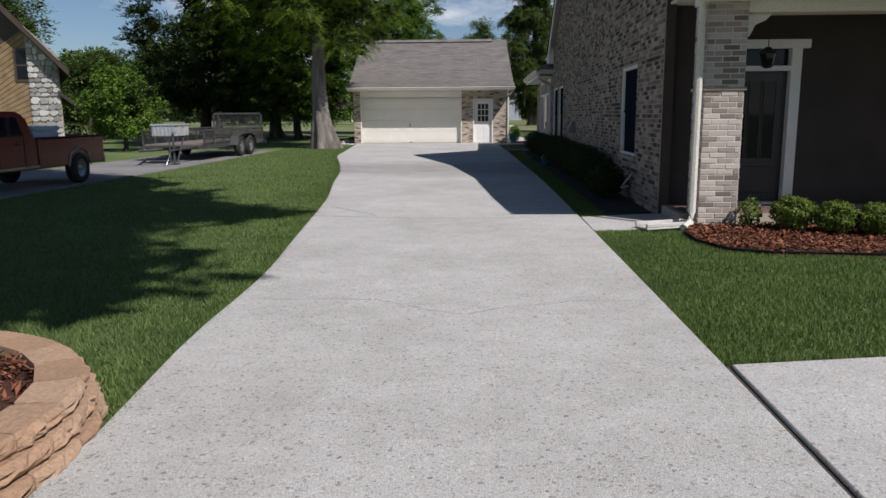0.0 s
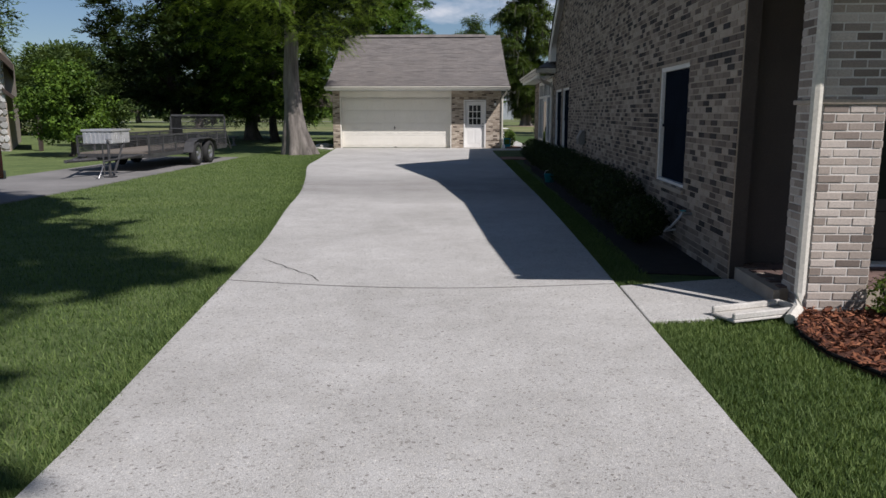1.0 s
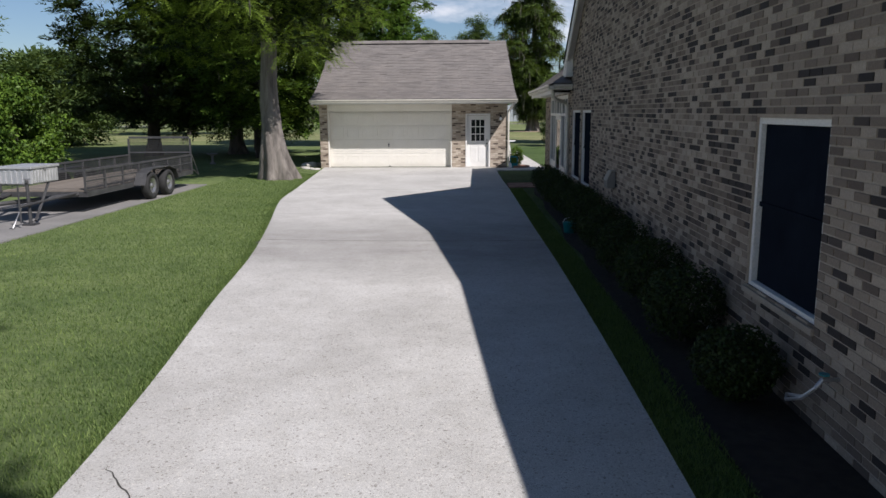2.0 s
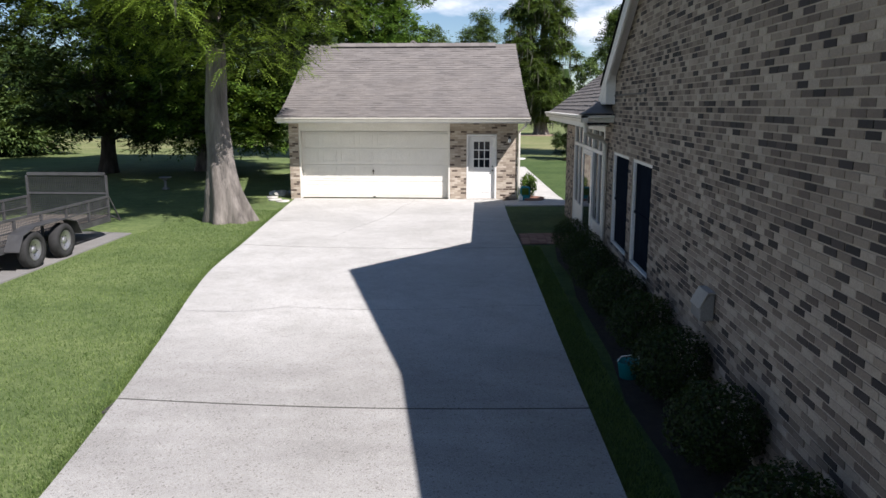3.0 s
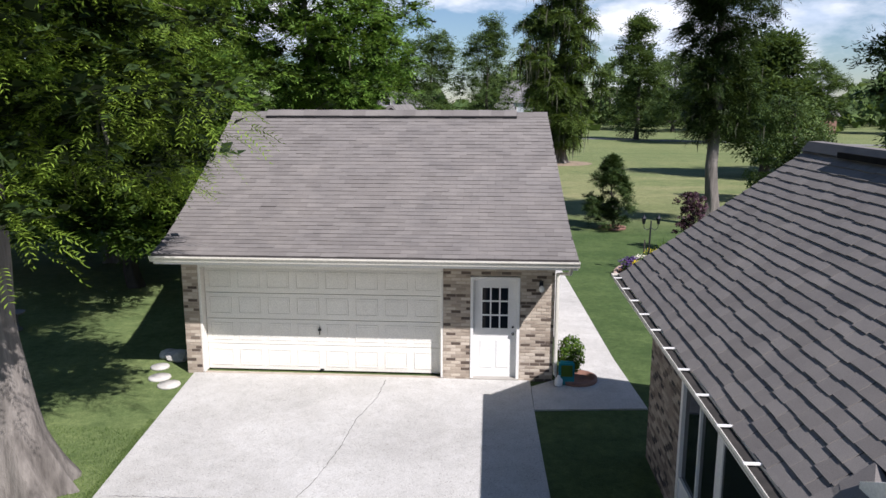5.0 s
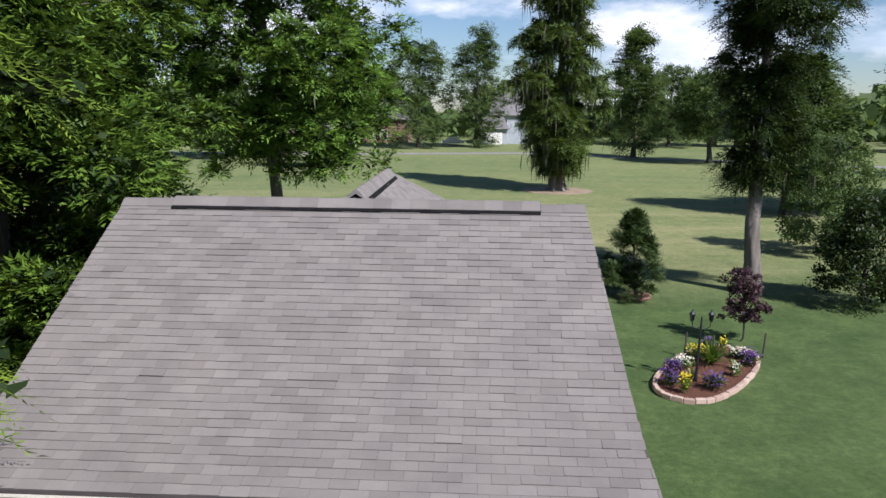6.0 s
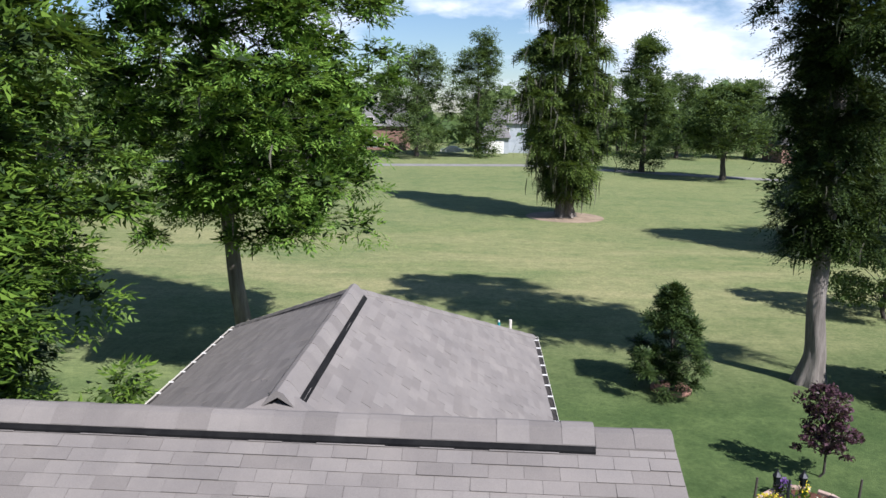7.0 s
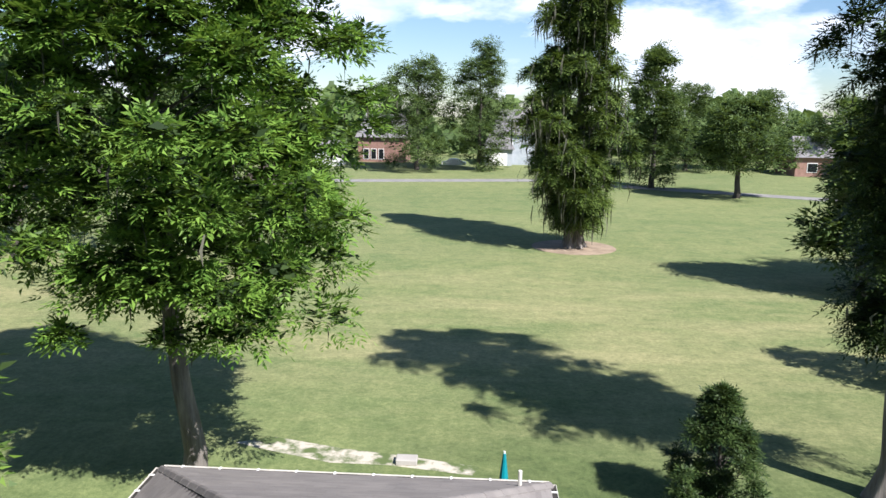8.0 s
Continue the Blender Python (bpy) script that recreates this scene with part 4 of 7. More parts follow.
put("knob", Shape().lathe([(0.012, 0), (0.012, 0.03), (0.03, 0.05), (0.03, 0.07), (0.01, 0.08)], 12, (0, 0, 0)).mesh("knob", "iron", 0, True), "iron", ed).matrix_basis = Matrix.Translation((PX1 - 0.13, PY - 0.002, 1.0)) @ Matrix.Rotation(radians(90), 4, "X")
put("deadbolt", Shape().lathe([(0.025, 0), (0.025, 0.015), (0.01, 0.02)], 12).mesh("deadbolt", "iron", 0, True), "iron", ed).matrix_basis = Matrix.Translation((PX1 - 0.13, PY - 0.002, 1.13)) @ Matrix.Rotation(radians(90), 4, "X")
wl_ = put("wall_lamp", Shape().box(1.16, GY - 0.02, 2.02, 1.24, GY + 0.0, 2.14).tube([(1.20, GY - 0.02, 2.12), (1.20, GY - 0.10, 2.13), (1.20, GY - 0.12, 2.06)], 0.012, 6), "iron", garage, "small black wall lantern")
put("lamp_globe", Shape().lathe([(0.02, 0.0), (0.05, 0.03), (0.055, 0.09), (0.02, 0.13)], 12, (1.20, GY - 0.12, 1.93)), "white", wl_, smooth=True)

# garage roof: front slope with a bell-cast eave, rear slope, vents
GPROF = [(37.34, 2.77), (38.20, 3.06), (39.06, 3.47), (42.45, 5.38)]
GEY, GEZ = GPROF[0]
GL, GRE, GRR = GX0 - 0.14, GX1 + 0.34, GX1 + 0.05
deck = Shape()
pts, fc = [], []
for y, z in GPROF:
    b = GRE + (GRR - GRE) * (y - GEY) / (GR - GEY)
    pts += [(GL, y, z), (b, y, z), (GL, y, z - 0.10), (b, y, z - 0.10)]
for i in range(len(GPROF) - 1):
    o = 4 * i
    fc += [(o, o + 1, o + 5, o + 4), (o + 2, o + 6, o + 7, o + 3), (o, o + 4, o + 6, o + 2), (o + 1, o + 3, o + 7, o + 5)]
deck.add(pts, fc + [(0, 2, 3, 1)])
groof = put("front_roof_deck", deck, "roof_base", garage)
for i, ((y0, z0), (y1, z1)) in enumerate(zip(GPROF, GPROF[1:])):
    run = math.hypot(y1 - y0, z1 - z0)

    def garage_span(s, y0=y0, y1=y1, run=run):
        return (0.0, GRE + (GRR - GRE) * (y0 + (y1 - y0) * s / run - GEY) / (GR - GEY) - GL)

    shingle_slope(groof, (GL, y0, z0 + 0.004), (1, 0, 0), (0, y1 - y0, z1 - z0), run, garage_span, (0.3, 7.6, run - 2.1, run) if i == 2 else None, course=run / round(run / 0.145), seed=8 + i)
put("rear_roof_deck", Shape().prism([(GL, GR, GZ), (GRR, GR, GZ), (GRR, 46.4, 2.9), (GL, 46.4, 2.9)], (0, 0, -0.1), (0, 0, 0)), "shingle_j", garage)
for x in (GX0 + 0.06, GX1 - 0.06):
    put("gable_wall", Shape().prism([(x, GY + 0.02, 2.6), (x, 46.2, 2.6), (x, GR, GZ - 0.2), (x, 39.1, 3.32), (x, GY + 0.02, 3.0)], (-0.05, 0, 0), (0.05, 0, 0)), "tan_j", garage)
put("soffit", Shape().box(GX0 - 0.10, GEY + 0.06, 2.60, GX1 + 0.3, GY + 0.1, 2.64), "white", garage)
put("fascia", Shape().box(GX0 - 0.12, GEY + 0.04, 2.58, GX1 + 0.33, GEY + 0.07, 2.75), "white", garage)


def gutter_shape(p, q, out, size=0.12):
    """An open moulded gutter from p to q; out points away from the wall."""
    p, q, out = Vector(p), Vector(q), Vector(out)
    up = Vector((0, 0, 1))
    prof = [(0, 0), (0, -size), (size * 0.6, -size), (size * 0.75, -size * 0.55), (size, -size * 0.3), (size, 0), (size - 0.008, 0), (size - 0.012, -size * 0.28), (size * 0.68, -size * 0.5), (size * 0.55, -size + 0.01), (0.008, -size + 0.01), (0.008, 0)]
    ring = lambda c: [c + out * a + up * b for a, b in prof]  # noqa: E731
    n = len(prof)
    sh = Shape().add(ring(p) + ring(q), [(i, (i + 1) % n, n + (i + 1) % n, n + i) for i in range(n)])
    for c in (p, q):
        sh.add([c, c - up * size, c + out * size * 0.6 - up * size, c + out * size * 0.75 - up * size * 0.55, c + out * size - up * size * 0.3, c + out * size], [(0, 1, 2, 3, 4, 5)])
    return sh


put("gutter", gutter_shape((GL - 0.02, GEY + 0.04, 2.76), (GX1 + 0.36, GEY + 0.04, 2.76), (0, -1, 0)), "gutter", garage, "cream metal gutter")
put("downspout", Shape().tube([(GX1 + 0.22, GEY, 2.66), (GX1 + 0.20, GEY + 0.1, 2.5), (GX1 + 0.05, GY - 0.06, 2.3), (GX1 + 0.05, GY - 0.06, 0.2), (GX1 + 0.08, GY - 0.2, 0.08)], 0.04, 6), "gutter", garage, "cream downspout")
def ridge_strip(parent, name, p, q, half, drop, lift, material, label="", step=0.3, thick=0.03):
    """Folded cap pieces laid end to end over a ridge from p to q."""
    p, q = Vector(p), Vector(q)
    d = (q - p).normalized()
    s = d.cross(Vector((0, 0, 1))).normalized()
    up = Vector((0, 0, 1))
    n = max(1, int((q - p).length / step))
    for i in range(n):
        sh = Shape()
        a, b = p.lerp(q, i / n), p.lerp(q, (i + 1) / n)
        ring = [a - s * half - up * drop, a - s * half * 0.35 + up * (lift - drop * 0.22), a + up * lift, a + s * half * 0.35 + up * (lift - drop * 0.22), a + s * half - up * drop, a + s * half - up * (drop + thick), a - up * 0.02, a - s * half - up * (drop + thick)]
        sh.prism(ring, (0, 0, 0.006 * (i % 2)), (b - a) + Vector((0, 0, 0.006 * (i % 2))))
        put(name, sh, material, parent, label)


ridge_strip(garage, "ridge_cap", (GL, GR, GZ), (-5.46, GR, GZ), 0.19, 0.075, 0.035, "shingle")
ridge_strip(garage, "ridge_cap", (0.78, GR, GZ), (GRR, GR, GZ), 0.19, 0.075, 0.035, "shingle")
ridge_strip(garage, "ridge_vent", (-5.45, GR, GZ), (0.77, GR, GZ), 0.250, 0.095, 0.05, "black", "black plastic ridge vent", 7.0, 0.055)
ridge_strip(garage, "ridge_vent_cap", (-5.45, GR, GZ + 0.03), (0.77, GR, GZ + 0.03), 0.205, 0.085, 0.05, "shingle", "", 0.3, 0.012)

# rear wing of the garage with its hipped roof
RX, RZ, RA, REY, RE0, RE1, REZ = -2.38, 5.50, 47.3, 53.35, -6.35, 1.06, 2.92
rroof = put("rear_wing_roof", Shape().add([(RE0, 42.6, REZ), (RE0, REY, REZ), (RE1, REY, REZ), (RE1, 42.6, REZ), (RX, 42.9, RZ), (RX, RA, RZ),
           (RE0, 42.6, REZ - 0.15), (RE0, REY, REZ - 0.15), (RE1, REY, REZ - 0.15), (RE1, 42.6, REZ - 0.15)],
          [(0, 4, 5, 1), (1, 5, 2), (2, 5, 4, 3), (0, 1, 7, 6), (1, 2, 8, 7), (2, 3, 9, 8), (0, 6, 9, 3, 4), (6, 7, 8, 9)]), "roof_base", garage)


def hip_span(flip):
    def span(s, total=math.hypot(RE1 - RX, RZ - REZ)):
        w = s / total
        far = REY + (RA - REY) * w
        near = max(0.0, (w - 0.9) / 0.1 * 0.3)
        return (near, far - 42.6) if not flip else (-(far - 42.6), -near)
    return span


shingle_slope(rroof, (RE1, 42.6, REZ + 0.004), (0, 1, 0), (RX - RE1, 0, RZ - REZ), math.hypot(RE1 - RX, RZ - REZ), hip_span(False), (0.3, 10.5, 2.2, 4.7), tab=0.36, seed=9)
shingle_slope(rroof, (RE0, 42.6, REZ + 0.004), (0, -1, 0), (RX - RE0, 0, RZ - REZ), math.hypot(RX - RE0, RZ - REZ), hip_span(True), tab=0.36, seed=10)
shingle_slope(rroof, (RE1, REY, REZ + 0.004), (-1, 0, 0), (0, RA - REY, RZ - REZ), math.hypot(REY - RA, RZ - REZ), lambda s: ((RE1 - RX) * s / math.hypot(REY - RA, RZ - REZ), (RE1 - RE0) - (RX - RE0) * s / math.hypot(REY - RA, RZ - REZ)), tab=0.36, seed=11)
ridge_strip(garage, "rear_ridge_vent", (RX, 42.70, RZ), (RX, RA, RZ), 0.225, 0.145, 0.05, "black", "black plastic ridge vent", 7.0, 0.05)
ridge_strip(garage, "rear_vent_cap", (RX, 42.66, RZ + 0.035), (RX, RA + 0.06, RZ + 0.035), 0.170, 0.115, 0.05, "shingle", "", 0.3, 0.012)
put("saddle", Shape().add([(RX - 0.46, 42.50, 5.36), (RX + 0.46, 42.50, 5.36), (RX + 0.03, 42.92, RZ), (RX - 0.03, 42.92, RZ), (RX - 0.46, 42.8, 5.28), (RX + 0.46, 42.8, 5.28)], [(0, 1, 2, 3), (0, 3, 4), (1, 5, 2), (4, 3, 2, 5), (0, 4, 5, 1)]), "shingle_j", garage)
ridge_strip(garage, "hip_cap", (RX, RA, RZ + 0.01), (RE1, REY, REZ + 0.02), 0.10, 0.05, 0.03, "shingle")
ridge_strip(garage, "hip_cap", (RX, RA, RZ + 0.01), (RE0, REY, REZ + 0.02), 0.10, 0.05, 0.03, "shingle")


def rear_gutter(p, q, out, n):
    """A gutter with dark fill, white lip and hangers."""
    g = put("rear_gutter", gutter_shape(p, q, out, 0.13), "gutter", garage, "white gutter with hangers")
    p, q, out = Vector(p), Vector(q), Vector(out)
    put("gutter_fill", Shape().prism([p + out * 0.012 - Vector((0, 0, 0.05)), q + out * 0.012 - Vector((0, 0, 0.05)), q + out * 0.112 - Vector((0, 0, 0.05)), p + out * 0.112 - Vector((0, 0, 0.05))], (0, 0, -0.03), (0, 0, 0.03)), "trough", g, "dark fill inside the gutter")
    d = (q - p).normalized()
    for i in range(n):
        c = p.lerp(q, (i + 0.5) / n)
        put("hanger", Shape().prism([c - d * 0.02, c + d * 0.02, c + d * 0.02 + out * 0.13, c - d * 0.02 + out * 0.13], (0, 0, -0.004), (0, 0, 0.012)), "white", g)


rear_gutter((RE1 - 0.01, 45.6, REZ), (RE1 - 0.01, REY, REZ), (1, 0, 0), 13)
rear_gutter((RE0 + 0.01, REY, REZ), (RE0 + 0.01, 45.6, REZ), (-1, 0, 0), 13)
rear_gutter((RE0, REY - 0.01, REZ), (RE1, REY - 0.01, REZ), (0, 1, 0), 10)
put("vent_pipe", Shape().tube([(0.45, 52.6, 2.9), (0.45, 52.6, 3.55)], 0.035, 8), "gutter", garage)

# ---- house ----
HX, HY0, HY1, WY1 = 2.74, 11.27, 27.75, 35.15
PROFILE = [(9.30, 3.00), (11.0, 3.24), (14.9, 3.62), (18.6, 4.5), (22.6, 6.8), (27.95, 3.48)]
RK = 2.55
house = thing("house", "brick house with a shingled gable, sunroom wing and porch", "house", (HX, HY0, 0))


def roof_z(y):
    for (y0, z0), (y1, z1) in zip(PROFILE, PROFILE[1:]):
        if y0 <= y <= y1:
            return z0 + (z1 - z0) * (y - y0) / (y1 - y0)
    return 2.6


WIN1, WIN2, WIN3 = (13.0, 14.4, 0.72, 2.22), (24.18, 25.62, 0.58, 2.30), (25.90, 27.45, 0.58, 2.30)
side = put("side_wall", Shape().box(HX + 0.13, 11.54, 0, HX + 0.2, HY1, 2.6), "mortar", house)
brick_wall(side, (HX, HY0), (0, 1), (-1, 0), HY1 - HY0, lambda u: roof_z(HY0 + u) - 0.05, [(a - HY0, b - HY0, c, d) for a, b, c, d in (WIN1, WIN2, WIN3)], "brick", (7.0, 13.0, 0.9, 2.4), course=0.068, bl=0.203, seed=21)
wing = put("wing_wall", Shape().box(HX + 0.13, HY1, 0, HX + 0.2, 28.2, 2.8), "mortar", house)
brick_wall(wing, (HX, HY1), (0, 1), (-1, 0), WY1 - HY1, lambda u: 2.86, [(28.45 - HY1, 33.25 - HY1, 0, 2.75)], "brick", (0, 1, 0.3, 2.4), course=0.068, bl=0.203, seed=22)
brick_wall(wing, (HX + 5.0, WY1), (-1, 0), (0, 1), 5.0, lambda u: 2.86, [], "brick", course=0.068, bl=0.203, seed=23)


def wall_window(name, y0, y1, z0, z1, parent, bars=1, glass="blue_glass"):
    """A window in the side wall, set back behind its brick opening."""
    w = put(name, Shape().box(HX + 0.02, y0, z0, HX + 0.10, y0 + 0.055, z1).box(HX + 0.02, y1 - 0.055, z0, HX + 0.10, y1, z1).box(HX + 0.02, y0 + 0.055, z1 - 0.055, HX + 0.10, y1 - 0.055, z1).box(HX + 0.02, y0 + 0.055, z0, HX + 0.10, y1 - 0.055, z0 + 0.055), "white", parent, "white-framed window with dark screened glass", bevel=0.004)
    mid = (z0 + z1) / 2
    put("pane", Shape().box(HX + 0.075, y0 + 0.05, z0 + 0.05, HX + 0.083, y1 - 0.05, mid), glass, w)
    put("pane", Shape().box(HX + 0.065, y0 + 0.05, mid, HX + 0.073, y1 - 0.05, z1 - 0.05), glass, w)
    put("meeting_rail", Shape().box(HX + 0.05, y0 + 0.055, mid - 0.02, HX + 0.09, y1 - 0.055, mid + 0.02), "blue_glass", w)
    put("sill", Shape().box(HX - 0.03, y0 - 0.02, z0 - 0.05, HX + 0.08, y1 + 0.02, z0), "mortar", w)
    return w


wall_window("window", *WIN1, house)
wall_window("window", *WIN2, house)
wall_window("window", *WIN3, house)

# sunroom glazing
sun_y = [28.47, 30.05, 31.62, 33.23]
sr = put("sunroom_frame", Shape().box(HX + 0.0, 28.45, 2.62, HX + 0.08, 33.25, 2.75).box(HX + 0.0, 28.45, 2.14, HX + 0.08, 33.25, 2.22).box(HX, 28.45, 0.02, HX + 0.08, 33.25, 0.10), "white", house, "white sunroom frame with transom lights", bevel=0.004)
for y in sun_y:
    put("mullion", Shape().box(HX - 0.01, y - 0.05, 0.02, HX + 0.09, y + 0.05, 2.75), "white", sr, bevel=0.004)
for i, (a, b) in enumerate(zip(sun_y, sun_y[1:])):
    kick = 0.30 if i == 1 else 0.66
    put("transom_pane", Shape().box(HX + 0.04, a + 0.05, 2.22, HX + 0.048, b - 0.05, 2.62), "glass", sr)
    put("transom_bar", Shape().box(HX + 0.005, (a + b) / 2 - 0.02, 2.22, HX + 0.06, (a + b) / 2 + 0.02, 2.62), "white", sr)
    if i == 1:
        leaf = put("sunroom_door", Shape().box(HX - 0.012, a + 0.06, 0.06, HX + 0.03, a + 0.17, 2.13).box(HX - 0.012, b - 0.17, 0.06, HX + 0.03, b - 0.06, 2.13).box(HX - 0.012, a + 0.17, 2.02, HX + 0.03, b - 0.17, 2.13).box(HX - 0.012, a + 0.17, 0.06, HX + 0.03, b - 0.17, kick), "white", sr, "white full-glass storm door", bevel=0.004)
        put("pane", Shape().box(HX + 0.005, a + 0.17, kick, HX + 0.012, b - 0.17, 2.02), "glass", leaf, "dark glass door pane")
        put("door_handle", Shape().box(HX - 0.05, a + 0.10, 0.98, HX - 0.012, a + 0.13, 1.14), "iron", leaf, bevel=0.004)
        continue
    put("kick_panel", Shape().box(HX + 0.015, a + 0.05, 0.10, HX + 0.05, b - 0.05, kick - 0.03), "white", sr, bevel=0.004)
    put("pane", Shape().box(HX + 0.04, a + 0.05, kick, HX + 0.048, b - 0.05, 2.14), "glass", sr, "dark sunroom pane")
    put("stile", Shape().box(HX + 0.005, (a + b) / 2 - 0.02, kick, HX + 0.06, (a + b) / 2 + 0.02, 2.14), "white", sr)
    put("screen_rail", Shape().box(HX + 0.005, a + 0.05, kick - 0.03, HX + 0.06, b - 0.05, kick + 0.03), "white", sr)
put("sunroom_back_wall", Shape().box(HX + 2.4, 27.9, 0, HX + 2.5, 35.0, 2.8), "dark_wall", house)

# roofs
EX = lambda y: RK + 0.23 * max(0.0, (18.6 - y) / 9.3)  # noqa: E731
for (y0, z0), (y1, z1) in zip(PROFILE, PROFILE[1:]):
    a, b = EX(y0) + 0.04, EX(y1) + 0.04
    put("roof_slope", Shape().prism([(a, y0, z0 + 0.02), (b, y1, z1 + 0.02), (b, y1, z1 - 0.12), (a, y0, z0 - 0.12)], (0, 0, 0), (13.1, 0, 0)), "shingle_j", house, "grey-brown shingled roof slope")
for (y0, z0), (y1, z1) in zip(PROFILE, PROFILE[1:]):
    a, b, w = EX(y0), EX(y1), 0.28 if y1 > 19 else 0.15
    put("rake_board", Shape().prism([(a, y0, z0 + 0.01), (b, y1, z1 + 0.01), (b, y1, z1 - w), (a, y0, z0 - w)], (0, 0, 0), (0.035, 0, 0)), "white", house, "white painted rake board")
    if b < HX - 0.06 and y0 > 10:
        put("rake_soffit", Shape().prism([(a + 0.035, y0, z0 - 0.125), (b + 0.035, y1, z1 - 0.125), (b + 0.035, y1, z1 - 0.14), (a + 0.035, y0, z0 - 0.14)], (0, 0, 0), (max(HX - a - 0.045, 0.01), 0, 0)), "white", house)
    put("rake_drip_edge", Shape().prism([(a - 0.03, y0, z0 + 0.045), (b - 0.03, y1, z1 + 0.045), (b - 0.03, y1, z1 + 0.022), (a - 0.03, y0, z0 + 0.022)], (0, 0, 0), (0.09, 0, 0)), "black", house)
WE, WZ, WRX, WRZ = 2.24, 2.95, 5.08, 5.02
wing_run = math.hypot(WRX - WE, WRZ - WZ)
wing_up = Vector((WRX - WE, 0, WRZ - WZ)).normalized()
wroof = put("wing_roof", Shape().add([(WE, 28.45, WZ), (WE, 35.5, WZ), (WRX, 35.5, WRZ), (WRX, 24.0, WRZ), (WRX, 24.0, 3.2), (2.80, 24.0, 3.2), (2.80, 28.45, WZ - 0.1), (WE, 28.45, WZ - 0.1), (WE, 35.5, WZ - 0.1), (WRX, 35.5, WRZ - 0.14), (2.80, 28.45, 3.36), (2.80, 24, 3.36)],
                                   [(0, 1, 2, 3, 11, 10), (1, 8, 9, 2), (0, 7, 8, 1), (7, 6, 9, 8), (0, 10, 6, 7), (10, 11, 5, 6), (4, 3, 2, 9), (11, 3, 4, 5), (5, 4, 9, 6)]), "roof_base", house)
shingle_slope(wroof, (WE, 35.5, WZ + 0.004), (0, -1, 0), wing_up, wing_run, lambda s: (0, 7.05 if s < 0.68 else 10.7), (0.7, 8.2, 0.0, 2.2), tab=0.26, course=0.15, seed=24, thick=0.018, gap=0.010, laminated=False)
put("wing_far_slope", Shape().prism([(WRX, 24, WRZ), (WRX, 35.5, WRZ), (8.0, 35.5, 2.95), (8.0, 24, 2.95)], (0, 0, -0.1), (0, 0, 0.02)), "shingle_j", house)
put("wing_ridge_cap", Shape().prism([(WRX - 0.2, 26, WRZ - 0.08), (WRX - 0.1, 26, WRZ + 0.06), (WRX + 0.1, 26, WRZ + 0.06), (WRX + 0.2, 26, WRZ - 0.08)], (0, 0, 0), (0, 9.5, 0)), "shingle_j", house)
put("wing_ridge_vent", Shape().box(WRX - 0.24, 26.5, WRZ - 0.10, WRX - 0.19, 34.2, WRZ - 0.02), "black", house)
put("wing_gable", Shape().prism([(HX + 0.1, 35.13, 2.86), (7.9, 35.13, 2.86), (WRX, 35.13, WRZ - 0.15)], (0, 0, 0), (0, -0.1, 0)), "white", house)
wg = put("wing_gutter", gutter_shape((WE, 27.34, WZ + 0.01), (WE, 35.55, WZ + 0.01), (-1, 0, 0), 0.13), "gutter", house, "cream gutter with white hangers")
put("gutter_fill", Shape().box(WE - 0.118, 27.38, WZ - 0.05, WE - 0.012, 35.5, WZ - 0.015), "trough", wg, "dark fill inside the gutter")
for i in range(11):
    y = 28.4 + i * 0.68
    put("hanger", Shape().box(WE - 0.14, y, WZ + 0.005, WE + 0.03, y + 0.03, WZ + 0.018), "white", wg)
put("gutter_return", gutter_shape((HX - 0.02, 27.47, WZ + 0.01), (WE - 0.13, 27.47, WZ + 0.01), (0, -1, 0), 0.13), "gutter", house)
put("wing_fascia", Shape().box(WE, 27.95, WZ - 0.22, WE + 0.03, 35.5, WZ - 0.03), "white", house)
put("wing_soffit", Shape().box(WE + 0.03, 27.95, WZ - 0.20, HX - 0.012, 35.5, WZ - 0.18), "white", house)
put("eave_return", Shape().prism([(HX - 0.015, 27.40, 3.72), (HX - 0.015, 27.40, 3.16), (HX - 0.015, 28.30, 3.16), (HX - 0.015, 28.30, 3.26)], (-0.17, 0, 0), (0, 0, 0)), "white", house, "white boxed eave return")
put("return_base", Shape().box(WE, 27.50, WZ - 0.12, HX - 0.014, 28.45, WZ + 0.01), "white", house)
put("return_roof", Shape().prism([(WE - 0.03, 27.45, 2.985), (HX - 0.016, 27.45, 2.985), (HX - 0.016, 28.45, 3.31), (2.50, 28.45, 3.145)], (0, 0, 0), (0, 0, 0.02)).prism([(WE - 0.03, 27.45, 2.985), (2.50, 28.45, 3.145), (2.46, 28.47, 3.11), (WE - 0.03, 28.47, 2.96)], (0, 0, 0), (0, 0, 0.018)), "shingle_j", house, "small dark shingled roof on the eave return")
put("downspout", Shape().tube([(2.22, 27.62, 2.84), (2.25, 27.62, 2.66), (2.36, 27.70, 2.58), (HX - 0.16, 27.92, 2.52), (HX - 0.07, 27.98, 2.40), (HX - 0.06, 27.98, 0.25), (HX - 0.18, 27.98, 0.1)], 0.05, 8), "gutter", house, "cream downspout")

